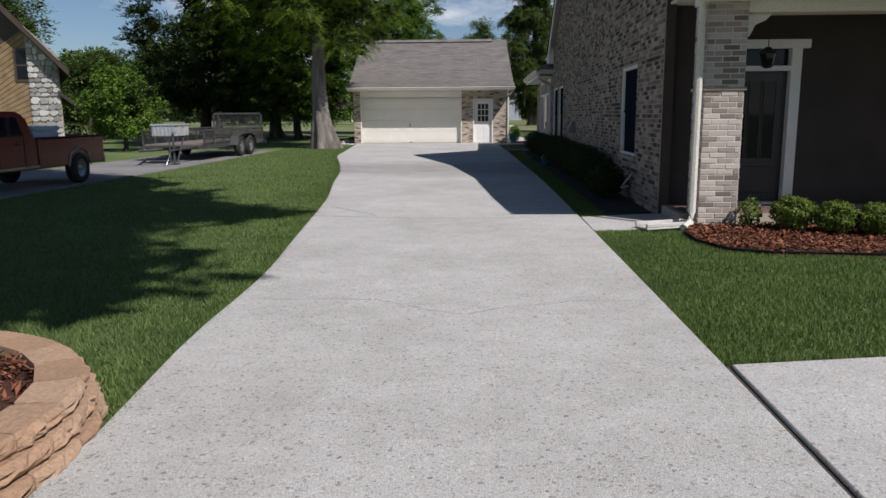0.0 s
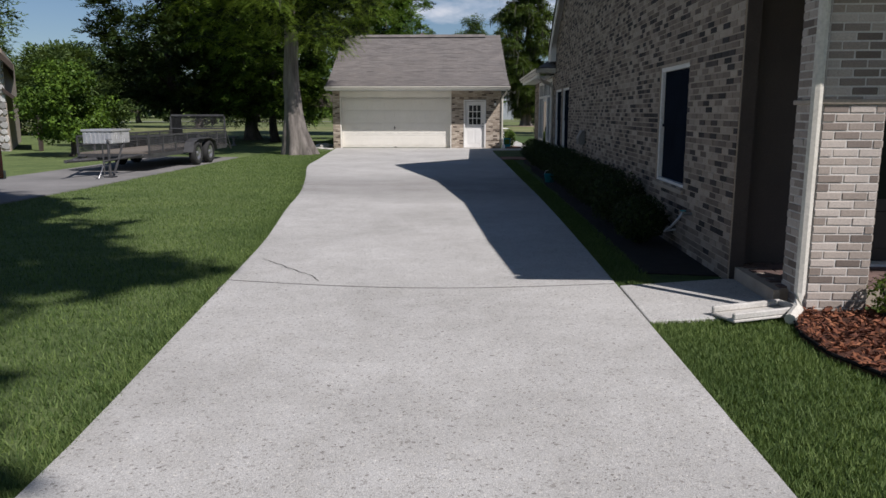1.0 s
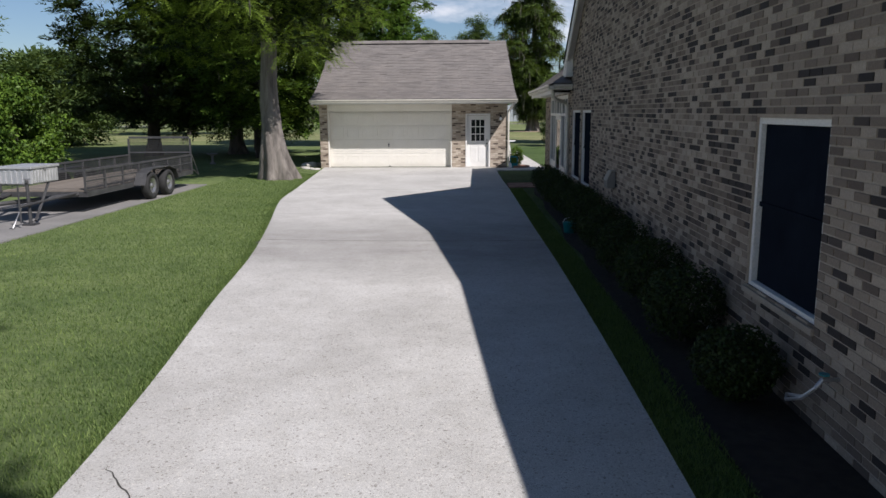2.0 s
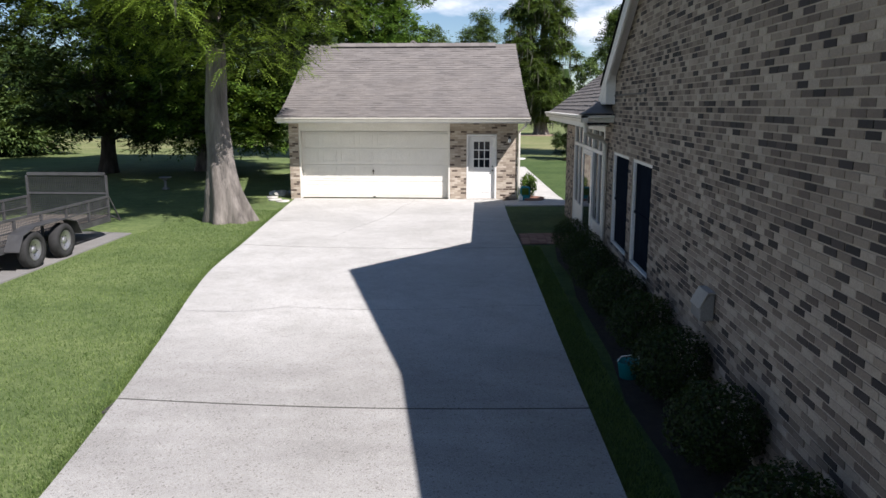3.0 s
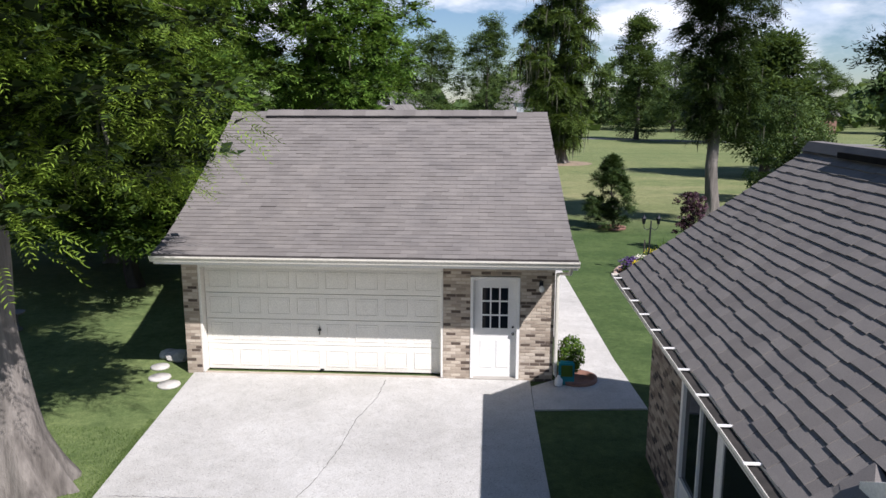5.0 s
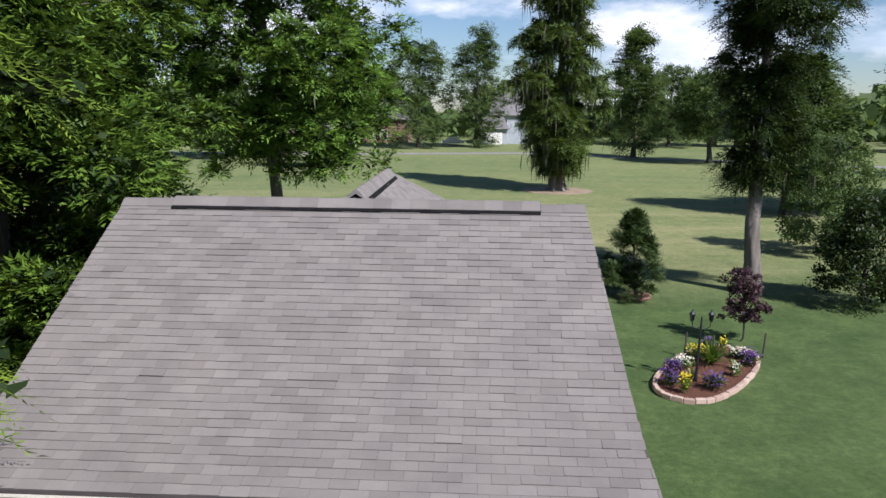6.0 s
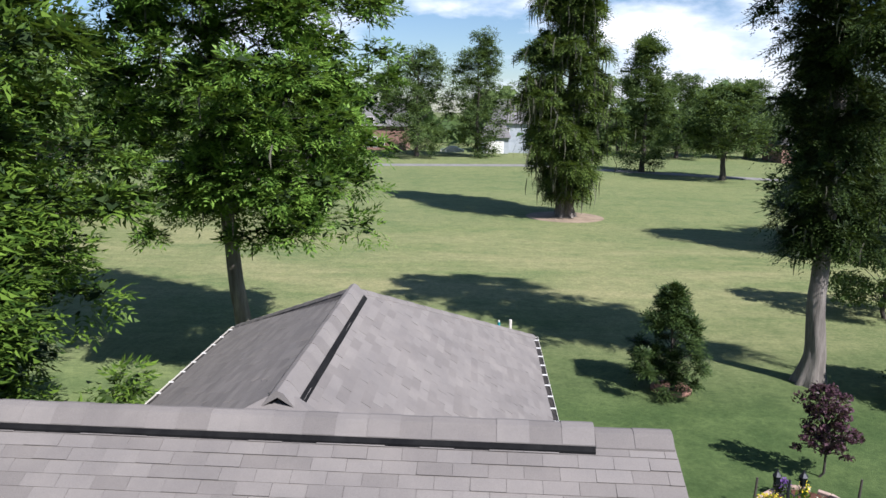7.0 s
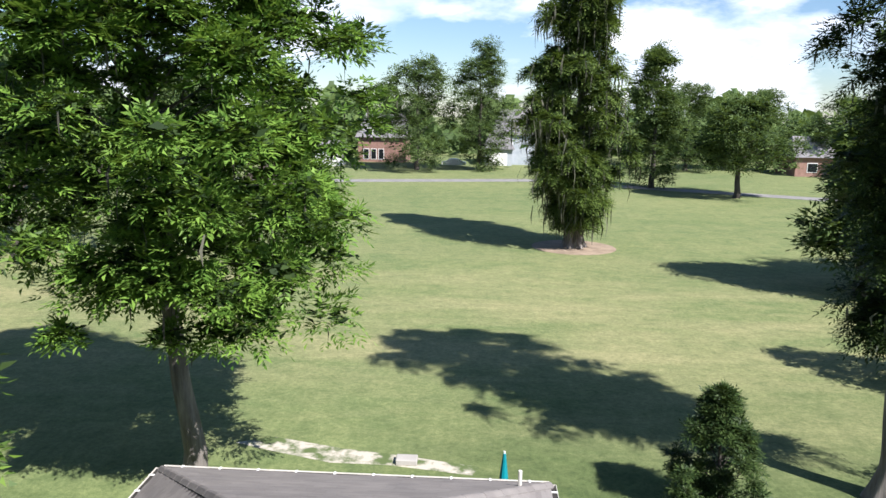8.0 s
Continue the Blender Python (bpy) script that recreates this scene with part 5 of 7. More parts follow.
# porch
porch = put("porch_floor", Shape().prism([(2.86, 10.35, 0), (9.5, 10.35, 0), (9.5, 11.4, 0), (2.86, 11.4, 0)], (0, 0, -0.05), (0, 0, 0.15)), "mortar", house, "brick-paved porch floor")
me = Shape().box(-0.105, -0.05, -0.008, 0.105, 0.05, 0.008).mesh("paver", "porch_brick", 0.003)
for i in range(9):
    for j in range(10):
        ob = new("paver", me)
        ob.parent = porch
        ob.matrix_basis = Matrix.Translation((2.98 + i * 0.222 + (j % 2) * 0.11, 10.42 + j * 0.105, 0.158))
put("porch_edge", Shape().box(2.80, 10.30, 0.0, 2.86, 11.26, 0.15), "mortar", house)
put("front_wall", Shape().box(HX + 0.15, 11.40, 0, 3.55, 11.52, 2.9).box(4.62, 11.40, 0, 9.5, 11.52, 2.9).box(3.55, 11.40, 2.36, 4.62, 11.52, 2.9), "dark_wall", house, "taupe stucco porch wall")
put("corner_wall", Shape().box(HX + 0.014, 11.258, 0.0, HX + 0.145, 11.395, 3.1), "dark_wall", house)
fd = put("front_door", Shape().box(3.66, 11.48, 0.17, 4.50, 11.53, 2.0), "dark_door", house, "dark front door with narrow glass lights", bevel=0.004)
put("door_frame", Shape().box(4.50, 11.36, 0.15, 4.64, 11.56, 2.42).box(3.66, 11.36, 2.0, 4.50, 11.56, 2.07).box(3.45, 11.34, 2.30, 4.74, 11.56, 2.42), "white", fd, bevel=0.005)
put("door_jamb", Shape().box(3.55, 11.38, 0.15, 3.66, 11.56, 2.30), "dark_door", fd, bevel=0.005)
put("transom_pane", Shape().box(3.66, 11.50, 2.07, 4.50, 11.51, 2.30), "glass", fd)
for i in range(3):
    x = 3.80 + i * 0.20
    put("pane", Shape().box(x, 11.47, 0.80, x + 0.15, 11.478, 1.86), "glass", fd, "tall narrow glass light")
    put("glazing_bead", Shape().box(x - 0.012, 11.462, 0.79, x, 11.482, 1.87).box(x + 0.15, 11.462, 0.79, x + 0.162, 11.482, 1.87), "brown", fd)
put("door_panel", Shape().box(3.80, 11.468, 0.30, 4.36, 11.484, 0.68), "dark_door", fd, bevel=0.006)
put("lever", Shape().box(3.72, 11.44, 1.02, 3.74, 11.48, 1.16).box(3.72, 11.42, 1.10, 3.80, 11.445, 1.12), "steel", fd, "steel door lever", bevel=0.003)
put("threshold", Shape().box(3.55, 11.25, 0.152, 4.64, 11.42, 0.19), "white", fd)


def pillar(x0, y0, w=0.48):
    p = put("pillar", Shape().box(x0 + 0.1, y0 + 0.1, 0, x0 + w - 0.1, y0 + w - 0.1, 2.84), "mortar", house, "pale brick porch pillar")
    for o, du, nr in (((x0, y0), (1, 0), (0, -1)), ((x0 + w, y0), (0, 1), (1, 0)), ((x0 + w, y0 + w), (-1, 0), (0, 1)), ((x0, y0 + w), (0, -1), (-1, 0))):
        brick_wall(p, o, du, nr, w, lambda u: 2.80, [], "pale", (-1, 3, 0, 2.4) if nr == (0, -1) else None, course=0.068, bl=0.203, seed=int(x0 * 10), mortar="pale_mortar")
    put("brick_band", Shape().box(x0 - 0.025, y0 - 0.025, 1.70, x0 + w + 0.025, y0 + w + 0.025, 1.74), "mortar", p, bevel=0.006)
    put("capital", Shape().box(x0 - 0.03, y0 - 0.03, 2.74, x0 + w + 0.03, y0 + w + 0.03, 2.84), "cream", p, bevel=0.012)


pillar(2.95, 10.02)
pillar(6.05, 10.02)
put("porch_beam", Shape().box(3.0, 10.10, 2.62, 9.5, 10.42, 2.88), "cream", house, "cream porch beam", bevel=0.01)
for x in (3.46, 5.98):
    s = 1 if x < 5 else -1
    put("bracket", Shape().prism([(x, 10.2, 2.62), (x + s * 0.32, 10.2, 2.62), (x + s * 0.24, 10.2, 2.54), (x + s * 0.12, 10.2, 2.49), (x + s * 0.06, 10.2, 2.36), (x, 10.2, 2.33)], (0, 0, 0), (0, 0.12, 0)), "cream", house, bevel=0.01)
put("porch_ceiling", Shape().box(2.80, 9.36, 2.885, 9.5, 11.4, 2.915), "cream", house)
put("front_gutter", gutter_shape((2.72, 9.29, 2.99), (9.5, 9.29, 2.99), (0, -1, 0), 0.13), "gutter", house)
put("front_fascia", Shape().box(2.80, 9.30, 2.80, 9.5, 9.33, 2.96), "white", house)
put("porch_downspout", Shape().tube([(2.80, 9.24, 2.90), (2.80, 9.4, 2.82), (2.84, 9.90, 2.72), (2.86, 9.94, 2.60), (2.86, 9.94, 0.22), (2.82, 9.86, 0.10), (2.70, 9.70, 0.06)], 0.045, 8), "gutter", house, "cream downspout")
put("far_end_wall", Shape().box(9.4, 11.53, 0, 9.5, 27.59, 2.7), "dark_wall", house)
put("wing_side_wall", Shape().box(7.78, 27.71, 0, 7.9, 35.0, 2.8), "dark_wall", house)
put("rear_wall", Shape().box(HX + 0.2, 27.6, 0, 9.5, 27.7, 3.0), "dark_wall", house)
lan = thing("porch_lantern", "black hanging porch lantern", "lantern", (3.95, 10.75, 2.0))
put("lantern_chain", Shape().tube([(3.95, 10.75, 2.27), (3.95, 10.75, 2.89)], 0.006, 6), "iron", lan)
put("lantern_frame", Shape().lathe([(0.03, 0.0), (0.07, 0.02), (0.075, 0.03), (0.02, 0.05)], 6, (3.95, 10.75, 2.0)).lathe([(0.12, 0.18), (0.12, 0.19), (0.03, 0.27)], 6, (3.95, 10.75, 2.0)), "iron", lan)
put("lantern_glass", Shape().lathe([(0.065, 0.03), (0.105, 0.18)], 6, (3.95, 10.75, 2.0)), "glass", lan)

# ---- trees ----
cyp_env = lambda t, a: (1.0 + 0.25 * max(0, math.cos(a - 1.5)) - 0.20 * max(0, math.cos(a)) ** 2) * (2.0 + 3.2 * math.sin(math.pi * min(1, 0.18 + 0.75 * t)) ** 0.8) * (0.80 + 0.20 * math.sin(3 * a + 9 * t) + 0.10 * math.sin(7 * a))  # noqa: E731
tree("cypress_tree", "large bald cypress with fluted grey trunk beside the drive", (-6.62, 33.45, 0), 17, 0.33, 5.35, cyp_env, 400, 62, 0.86, 0.26, "cypress", flare=1.15, flare_h=0.9, moss=260, moss_len=0.55, lean=(-1.1, 0), seed=3, shell=0.7, droop=0.7, flat=0.34, spray=(8, 0.40, 0.110, 0.020), core=(110, 0.26), bottom=1.15)
dome = lambda t, a: 6.3 * math.sin(math.pi * min(1, 0.22 + 0.74 * t)) ** 0.7 * (0.85 + 0.15 * math.sin(4 * a + 5 * t))  # noqa: E731
tree("shade_tree", "broad dark shade tree with pale flared trunk", (-13.2, 49.3, 0), 15, 0.30, 2.1, dome, 270, 62, 1.0, 0.17, "shade_leaf", flare=0.9, seed=5, flat=0.6, off=(0.6, 0), moss=60, moss_len=0.6, droop=0.45, spray=(3, 0.34, 0.26, 0.075))
tree("shade_tree", "dark evergreen tree on the side lawn", (-17.4, 47.8, 0), 13, 0.32, 1.9, lambda t, a: 0.8 * dome(t, a), 150, 60, 1.1, 0.24, "magnolia", bark="dark_bark", flare=0.5, seed=6, spray=(3, 0.32, 0.26, 0.085))
# Made-up tree, added to darken the background left of the garage.
tree("shade_tree", "dark evergreen tree on the side lawn", (-10.8, 45.6, 0), 11, 0.20, 2.3, lambda t, a: 0.6 * dome(t, a), 170, 62, 1.0, 0.22, "shade_leaf", bark="dark_bark", flare=0.4, seed=16, droop=0.4, spray=(3, 0.34, 0.26, 0.075))
pecan = lambda t, a: 5.0 * math.sin(math.pi * min(1, 0.2 + 0.72 * t)) ** 0.6 * (0.84 + 0.18 * math.sin(3 * a + 7 * t + 2.5))  # noqa: E731
tree("pecan_tree", "tall pecan tree with leaning trunk and hanging moss", (-7.75, 58.3, 0), 17, 0.27, 5.2, pecan, 330, 66, 0.85, 0.16, "oak", flare=0.35, lean=(-0.9, -0.6), moss=240, moss_len=0.7, seed=7, droop=0.35, flat=0.6, off=(1.0, 0), spray=(3, 0.30, 0.24, 0.066), core=(36, 0.34))
col_env = lambda t, a: (1.0 + 0.22 * math.cos(a)) * (0.7 + 1.75 * min(1, t / 0.2) + 2.4 * max(0, math.sin(math.pi * min(1, max(0, t - 0.5) / 0.5))) ** 0.7) * (0.76 + 0.32 * math.sin(3 * a + 13 * t))  # noqa: E731
tree("cypress_tree", "tall narrow cypress hung with moss on the back lawn", (10.35, 58.8, 0), 19, 0.30, 4.3, col_env, 220, 52, 0.80, 0.24, "dark_cypress", flare=0.8, flare_h=0.6, moss=420, moss_len=0.6, seed=8, droop=0.8, flat=0.45, spray=(6, 0.5, 0.20, 0.045))
TIER_T, TIER_R = (0, 0.08, 0.17, 0.37, 0.47, 0.53, 0.6, 0.68, 0.8, 1), (1.0, 2.4, 3.6, 4.2, 5.6, 3.0, 5.0, 2.0, 2.9, 0.5)
tiers = lambda t, a: float(np.interp(t, TIER_T, TIER_R)) * (0.85 + 0.22 * math.sin(3 * a + 6 * t))  # noqa: E731
tree("cypress_tree", "lone layered cypress hung with moss in the field", (6.6, 95.0, 0), 22, 0.5, 2.6, tiers, 250, 70, 1.05, 0.30, "moss_cypress", flare=0.9, flare_h=0.9, moss=1900, moss_len=1.7, seed=9, droop=0.75, flat=0.36, spray=(4, 0.6, 0.34, 0.09), core=(24, 0.42), bottom=1.25, moss_w=0.05)
single("bare_earth_ring", Shape().lathe([(3.1, 0.002), (3.0, 0.02), (1.0, 0.06), (0.1, 0.06)], 28, (6.6, 95.0, 0.0)), "needle_bare", "bare brown earth round the cypress foot", "soil", kind="structure")
rnd = lambda R: (lambda t, a: R * math.sin(math.pi * min(1, 0.25 + 0.7 * t)) ** 0.6 * (0.85 + 0.15 * math.sin(4 * a + 5 * t)))  # noqa: E731
FAR = [
    (30.6, 132, 11.5, 7.4, 4.2, 2.6, "far_leaf"), (-11, 164, 18, 9.4, 0.9, 2.7, "far_leaf"), (-0.8, 166, 21, 5.4, 0.8, 2.3, "far_leaf"),
    (22.6, 142, 18, 3.8, 1.5, 2.2, "far_leaf"), (36, 176, 15, 8, 2, 2, "far_leaf"), (50, 180, 14, 8, 2, 2, "far_leaf"), (62, 172, 13, 8, 2, 2, "far_leaf"),
    (78, 165, 15, 9, 2, 2, "far_leaf"), (95, 150, 15, 9, 2, 2, "far_leaf"), (28, 190, 15, 8, 2, 2, "far_leaf"), (14, 200, 15, 8, 2, 2, "far_leaf"),
    (-22, 205, 15, 9, 2, 2, "far_leaf"), (-40, 190, 14, 9, 2, 2, "far_leaf"), (-36, 130, 14, 8, 2, 2, "far_leaf"), (-52, 120, 11, 9, 2, 2, "far_leaf"),
    (-48, 95, 9, 8, 1.5, 2, "far_leaf"), (-30, 86, 13, 7, 2, 2, "far_leaf"), (-62, 80, 16, 9, 2, 2, "far_leaf"), (-44, 66, 15, 7, 2, 2, "far_leaf"), (-31, 60, 6.2, 5.5, 0.8, 1.6, "far_leaf"),
    (21, 82, 10, 3.4, 2, 2, "far_leaf"), (40, 92, 15, 6, 2, 2, "far_leaf"), (33, 79, 17, 6.5, 2, 2.5, "magnolia"), (56, 110, 16, 8, 2, 2, "far_leaf"),
]
for i, (x, y, h, r, low, cr, leaf) in enumerate(FAR):
    fine = i < 8 or i in (17, 18, 19, 20, 22)
    tree("far_tree", "leafy tree at the edge of the far lawn", (x, y, 0), h, 0.35, low, rnd(r), 100 if fine else 85, 72 if fine else 90, cr * 0.75, 0.66, leaf, bark="dark_bark", flare=0.3, seed=40 + i, flat=0.7, group="far tree line", spray=(1, 0.42, 0.55, 0.15) if fine else None, core=(20, 0.34))
wood = np.random.default_rng(77)
n = 40000
wa = wood.uniform(-1.35, 1.35, n)
wr = 260 + 25 * wood.normal(size=n)
top_h = 9.5 + 3.2 * np.sin(wa * 31) + 2.4 * np.sin(wa * 77 + 1) + 1.5 * np.sin(wa * 190 + 2)
wz = top_h * wood.uniform(0, 1, n) ** 0.7
wp = np.stack([wr * np.sin(wa), wr * np.cos(wa), wz], 1)
tagged(new("far_woods", leaves("far_woods", wp, np.array([[0.2, -0.7, 0.6]]) + 0 * wp, 3.1, "far_leaf", wood, 0.7, 0.9)), "distant belt of green woods", "woods", kind="stuff")
tree("small_tree", "small bright-leaved tree beside the neighbour's drive", (-15.0, 31.8, 0), 3.4, 0.08, 0.8, lambda t, a: 1.6 * math.sin(math.pi * min(1, 0.25 + 0.7 * t)) ** 0.6 * (0.85 + 0.15 * math.sin(4 * a)), 110, 150, 0.45, 0.14, "shade_leaf", bark="dark_bark", flare=0.3, seed=70)
# Unseen trees, added only to cast tree shade over the left lawn.
shade = lambda t, a: 4.9 * math.sin(math.pi * min(1, 0.3 + 0.65 * t)) ** 0.6 * (0.85 + 0.2 * math.sin(3 * a + 4 * t))  # noqa: E731
for tx, ty, hi, lo, w, sd in ((1.7, -5.6, 21.5, 16.3, 1.15, 71), (2.3, -8.6, 17, 13.2, 0.88, 72)):
    tree("shade_caster_tree", "unseen tall tree added to shade the left lawn", (tx, ty, 0), hi, 0.30, lo, lambda t, a, w=w: w * shade(t, a), 300, 70, 1.3, 0.72, "oak", bark="dark_bark", flare=0.4, seed=sd, lean=(0.2, 4.0 if sd == 71 else 3.0), off=(0.8, 1.4) if sd == 71 else (-0.6, 3.0), group="front yard trees")
# Out of view; its crown is offset to throw shade on the pickup.
tree("shade_caster_tree", "unseen tall tree added to shade the pickup", (-5.7, 6.3, 0), 17.5, 0.28, 12.6, lambda t, a: 0.92 * shade(t, a), 240, 70, 1.3, 0.72, "oak", bark="dark_bark", flare=0.4, seed=74, off=(3.6, 0.2), group="front yard trees")

# Also out of view, added to darken the lawn near the planter.
tree("shade_caster_tree", "unseen spreading tree added to shade the lawn by the planter", (-3.7, -4.2, 0), 16.5, 0.34, 9.2, lambda t, a: 1.08 * shade(t, a), 300, 70, 1.3, 0.72, "oak", bark="dark_bark", flare=0.5, seed=76, off=(2.0, 2.7), group="front yard trees")

# ---- beds, shrubs and yard things ----
rng5 = np.random.default_rng(5)


def chips(name, parent, n, area, z, size=0.06, material="mulch"):
    """Loose bark chips strewn over a bed."""
    pts = []
    while len(pts) < n:
        p = area(rng5)
        if p is not None:
            pts.append(p)
    c = np.array([(x, y, z + rng5.uniform(0, 0.03)) for x, y in pts])
    put(name, leaves(name, c, np.array([[0, 0, 1.2]]) + 0 * c, size, material, rng5, 0.28, 0.6), material, parent, kind="stuff")


# block planter beside the drive
PC, PR = Vector((-2.76, 3.35, 0)), 1.33
planter = thing("block_planter", "round raised planter of tan split-face blocks with red mulch", "planter", PC)
NB = 24


def wall_block(seed, r_out, r_in, h, smooth_top):
    """A wedge-shaped block with a rough outer face, centred on the +x side of a ring."""
    rng = random.Random(seed)
    half = math.pi / NB * 0.985
    nu, nv = 7, 4
    sh, pts = Shape(), []
    for j in range(nv + 1):
        for i in range(nu + 1):
            a = -half + 2 * half * i / nu
            rough = 0 if i in (0, nu) or j in (0, nv) else rng.uniform(-0.006, 0.03)
            r = r_out - 0.022 + rough + (0.0 if 0 < j < nv else -0.012)
            pts.append((r * math.cos(a), r * math.sin(a), h * j / nv + (rng.uniform(-0.006, 0.006) if 0 < j < nv else 0)))
    fc = [(j * (nu + 1) + i, j * (nu + 1) + i + 1, (j + 1) * (nu + 1) + i + 1, (j + 1) * (nu + 1) + i) for j in range(nv) for i in range(nu)]
    k = len(pts)
    for z in (0, h):
        for a in (-half * 0.9, half * 0.9):
            pts.append((r_in * math.cos(a), r_in * math.sin(a), z))
    bot = list(range(0, nu + 1))
    tp = list(range(nv * (nu + 1), (nv + 1) * (nu + 1)))
    fc += [tuple(bot[::-1]) + (k, k + 1), tuple(tp) + (k + 3, k + 2), (k, k + 2, k + 3, k + 1)]
    fc += [tuple(j * (nu + 1) for j in range(nv + 1)) + (k + 2, k), tuple(j * (nu + 1) + nu for j in range(nv, -1, -1)) + (k + 1, k + 3)]
    return sh.add(pts, fc).mesh("block", "block")


block_meshes = [wall_block(s, PR, PR - 0.24, 0.080, True) for s in range(5)]
for c in range(3):
    for i in range(NB):
        ob = new("block", block_meshes[(i * 3 + c) % 5])
        ob.parent = planter
        ob.matrix_basis = Matrix.Translation((0, 0, 0.083 * c)) @ Matrix.Rotation(2 * math.pi * (i + 0.5 * (c % 2)) / NB, 4, "Z") @ Matrix.Scale(1 - 0.024 * c, 4)
put("mulch", Shape().lathe([(PR - 0.26, 0.0), (PR - 0.27, 0.185), (0.5, 0.22), (0.02, 0.235)], 24, PC), "mulch_ground", planter, "red bark mulch", smooth=True)


def in_ring(r):
    a, d = r.uniform(0, 2 * math.pi), (PR - 0.30) * math.sqrt(r.uniform(0, 1))
    return (PC.x + d * math.cos(a), PC.y + d * math.sin(a))


chips("bark_mulch", planter, 2600, in_ring, 0.195)


def spiky(name, label, at, n, length, material, seed, width=0.02, parent=None, arch=0.5):
    """A clump of arching strap leaves."""
    rng = random.Random(seed)
    sh = Shape()
    for i in range(n):
        a, ln, out = rng.uniform(0, 2 * math.pi), length * rng.uniform(0.6, 1.15), rng.uniform(0.25, 1.0)
        d, s = Vector((math.cos(a), math.sin(a), 0)), Vector((-math.sin(a), math.cos(a), 0))
        p = [Vector(at) + d * ln * out * w * 0.8 + Vector((0, 0, ln * (w * (1.1 - 0.4 * out) - arch * out * w * w))) for w in (0, 0.35, 0.7, 1.0)]
        w = width * rng.uniform(0.7, 1.2)
        sh.add([p[0] - s * w * 0.6, p[0] + s * w * 0.6, p[1] - s * w, p[1] + s * w, p[2] - s * w * 0.7, p[2] + s * w * 0.7, p[3]], [(0, 1, 3, 2), (2, 3, 5, 4), (4, 5, 6)])
    ob = single(name, sh, material, label, "plant")
    return ob


spiky("lily_plant", "striped strap-leaved plant in the planter mulch", (-1.95, 3.5, 0.2), 26, 0.32, "variegated", 3, 0.010)

# porch bed
bed = thing("front_bed", "red bark mulch bed edged in black before the porch", "flower bed", (4, 9, 0))
BED = [(2.78, 9.85), (2.64, 9.35), (2.64, 8.9), (2.82, 8.38), (3.2, 8.18), (3.7, 8.15), (5.0, 8.0), (7.5, 7.9), (7.5, 10.35), (2.9, 10.02)]
put("mulch", Shape().prism([(x, y, 0) for x, y in BED], (0, 0, -0.02), (0, 0, 0.05)), "mulch_ground", bed, "red bark mulch", bevel=0.02)
put("edging", Shape().tube([(x, y, 0.045) for x, y in BED[:8]], 0.014, 6), "black", bed, "black plastic edging")


def in_poly(poly, x, y):
    inside = False
    for (x0, y0), (x1, y1) in zip(poly, poly[1:] + poly[:1]):
        if (y0 > y) != (y1 > y) and x < x0 + (x1 - x0) * (y - y0) / (y1 - y0):
            inside = not inside
    return inside


def in_bed(r):
    x, y = r.uniform(2.6, 6.2), r.uniform(7.95, 10.3)
    return (x, y) if in_poly(BED, x, y) else None


chips("bark_mulch", bed, 7000, in_bed, 0.05, 0.07)
for i, (x, y, r, h) in enumerate(((3.94, 9.58, 0.25, 0.42), (4.32, 9.30, 0.23, 0.39), (4.74, 9.18, 0.24, 0.38), (5.2, 9.1, 0.25, 0.4))):
    bush("boxwood", "clipped round boxwood in red mulch", (x, y, 0.05), r, r, h, "boxwood", 5200, 0.032, 80 + i, "boxwoods before the porch")
bush("young_shrub", "small sparse shrub with reddish tips in mulch", (3.52, 9.84, 0.05), 0.15, 0.15, 0.36, "boxwood", 420, 0.045, 90)
sb = Shape().box(-0.16, -0.40, 0, 0.16, 0.40, 0.03).box(-0.16, -0.40, 0.03, -0.12, 0.40, 0.09).box(0.12, -0.40, 0.03, 0.16, 0.40, 0.09).box(-0.12, 0.36, 0.03, 0.12, 0.40, 0.09)
sb.v = [tuple(Matrix.Translation((2.52, 9.90, 0.035)) @ Matrix.Rotation(radians(-68), 4, "Z") @ Matrix.Scale(0.85, 4) @ Vector(p)) for p in sb.v]
single("splash_block", sb, "stone", "pale concrete splash block under the downspout", "splash block", 0.008)

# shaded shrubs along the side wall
# Bed added and coloured dark where shade falls beneath the shrubs.
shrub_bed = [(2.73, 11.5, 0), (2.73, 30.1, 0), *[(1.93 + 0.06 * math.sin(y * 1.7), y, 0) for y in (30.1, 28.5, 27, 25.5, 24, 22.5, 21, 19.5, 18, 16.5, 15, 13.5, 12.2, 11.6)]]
single("shrub_bed", Shape().prism(shrub_bed, (0, 0, -0.02), (0, 0, 0.012)), "bed_shade", "mulch bed painted dark to stand for shade under the wall shrubs", "flower bed", kind="structure")
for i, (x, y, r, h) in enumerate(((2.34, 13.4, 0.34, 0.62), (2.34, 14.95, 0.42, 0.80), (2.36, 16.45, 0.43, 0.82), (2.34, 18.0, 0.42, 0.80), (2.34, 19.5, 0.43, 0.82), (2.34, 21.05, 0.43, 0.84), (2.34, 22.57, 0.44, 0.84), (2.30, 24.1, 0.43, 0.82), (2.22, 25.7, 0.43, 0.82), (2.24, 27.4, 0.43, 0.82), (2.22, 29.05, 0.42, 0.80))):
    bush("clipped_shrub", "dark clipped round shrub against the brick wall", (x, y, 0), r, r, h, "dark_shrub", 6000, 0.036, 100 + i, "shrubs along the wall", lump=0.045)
ubox = thing("utility_box", "small grey slanted meter box on the brick wall", "utility box", (2.66, 21.12, 1.0))
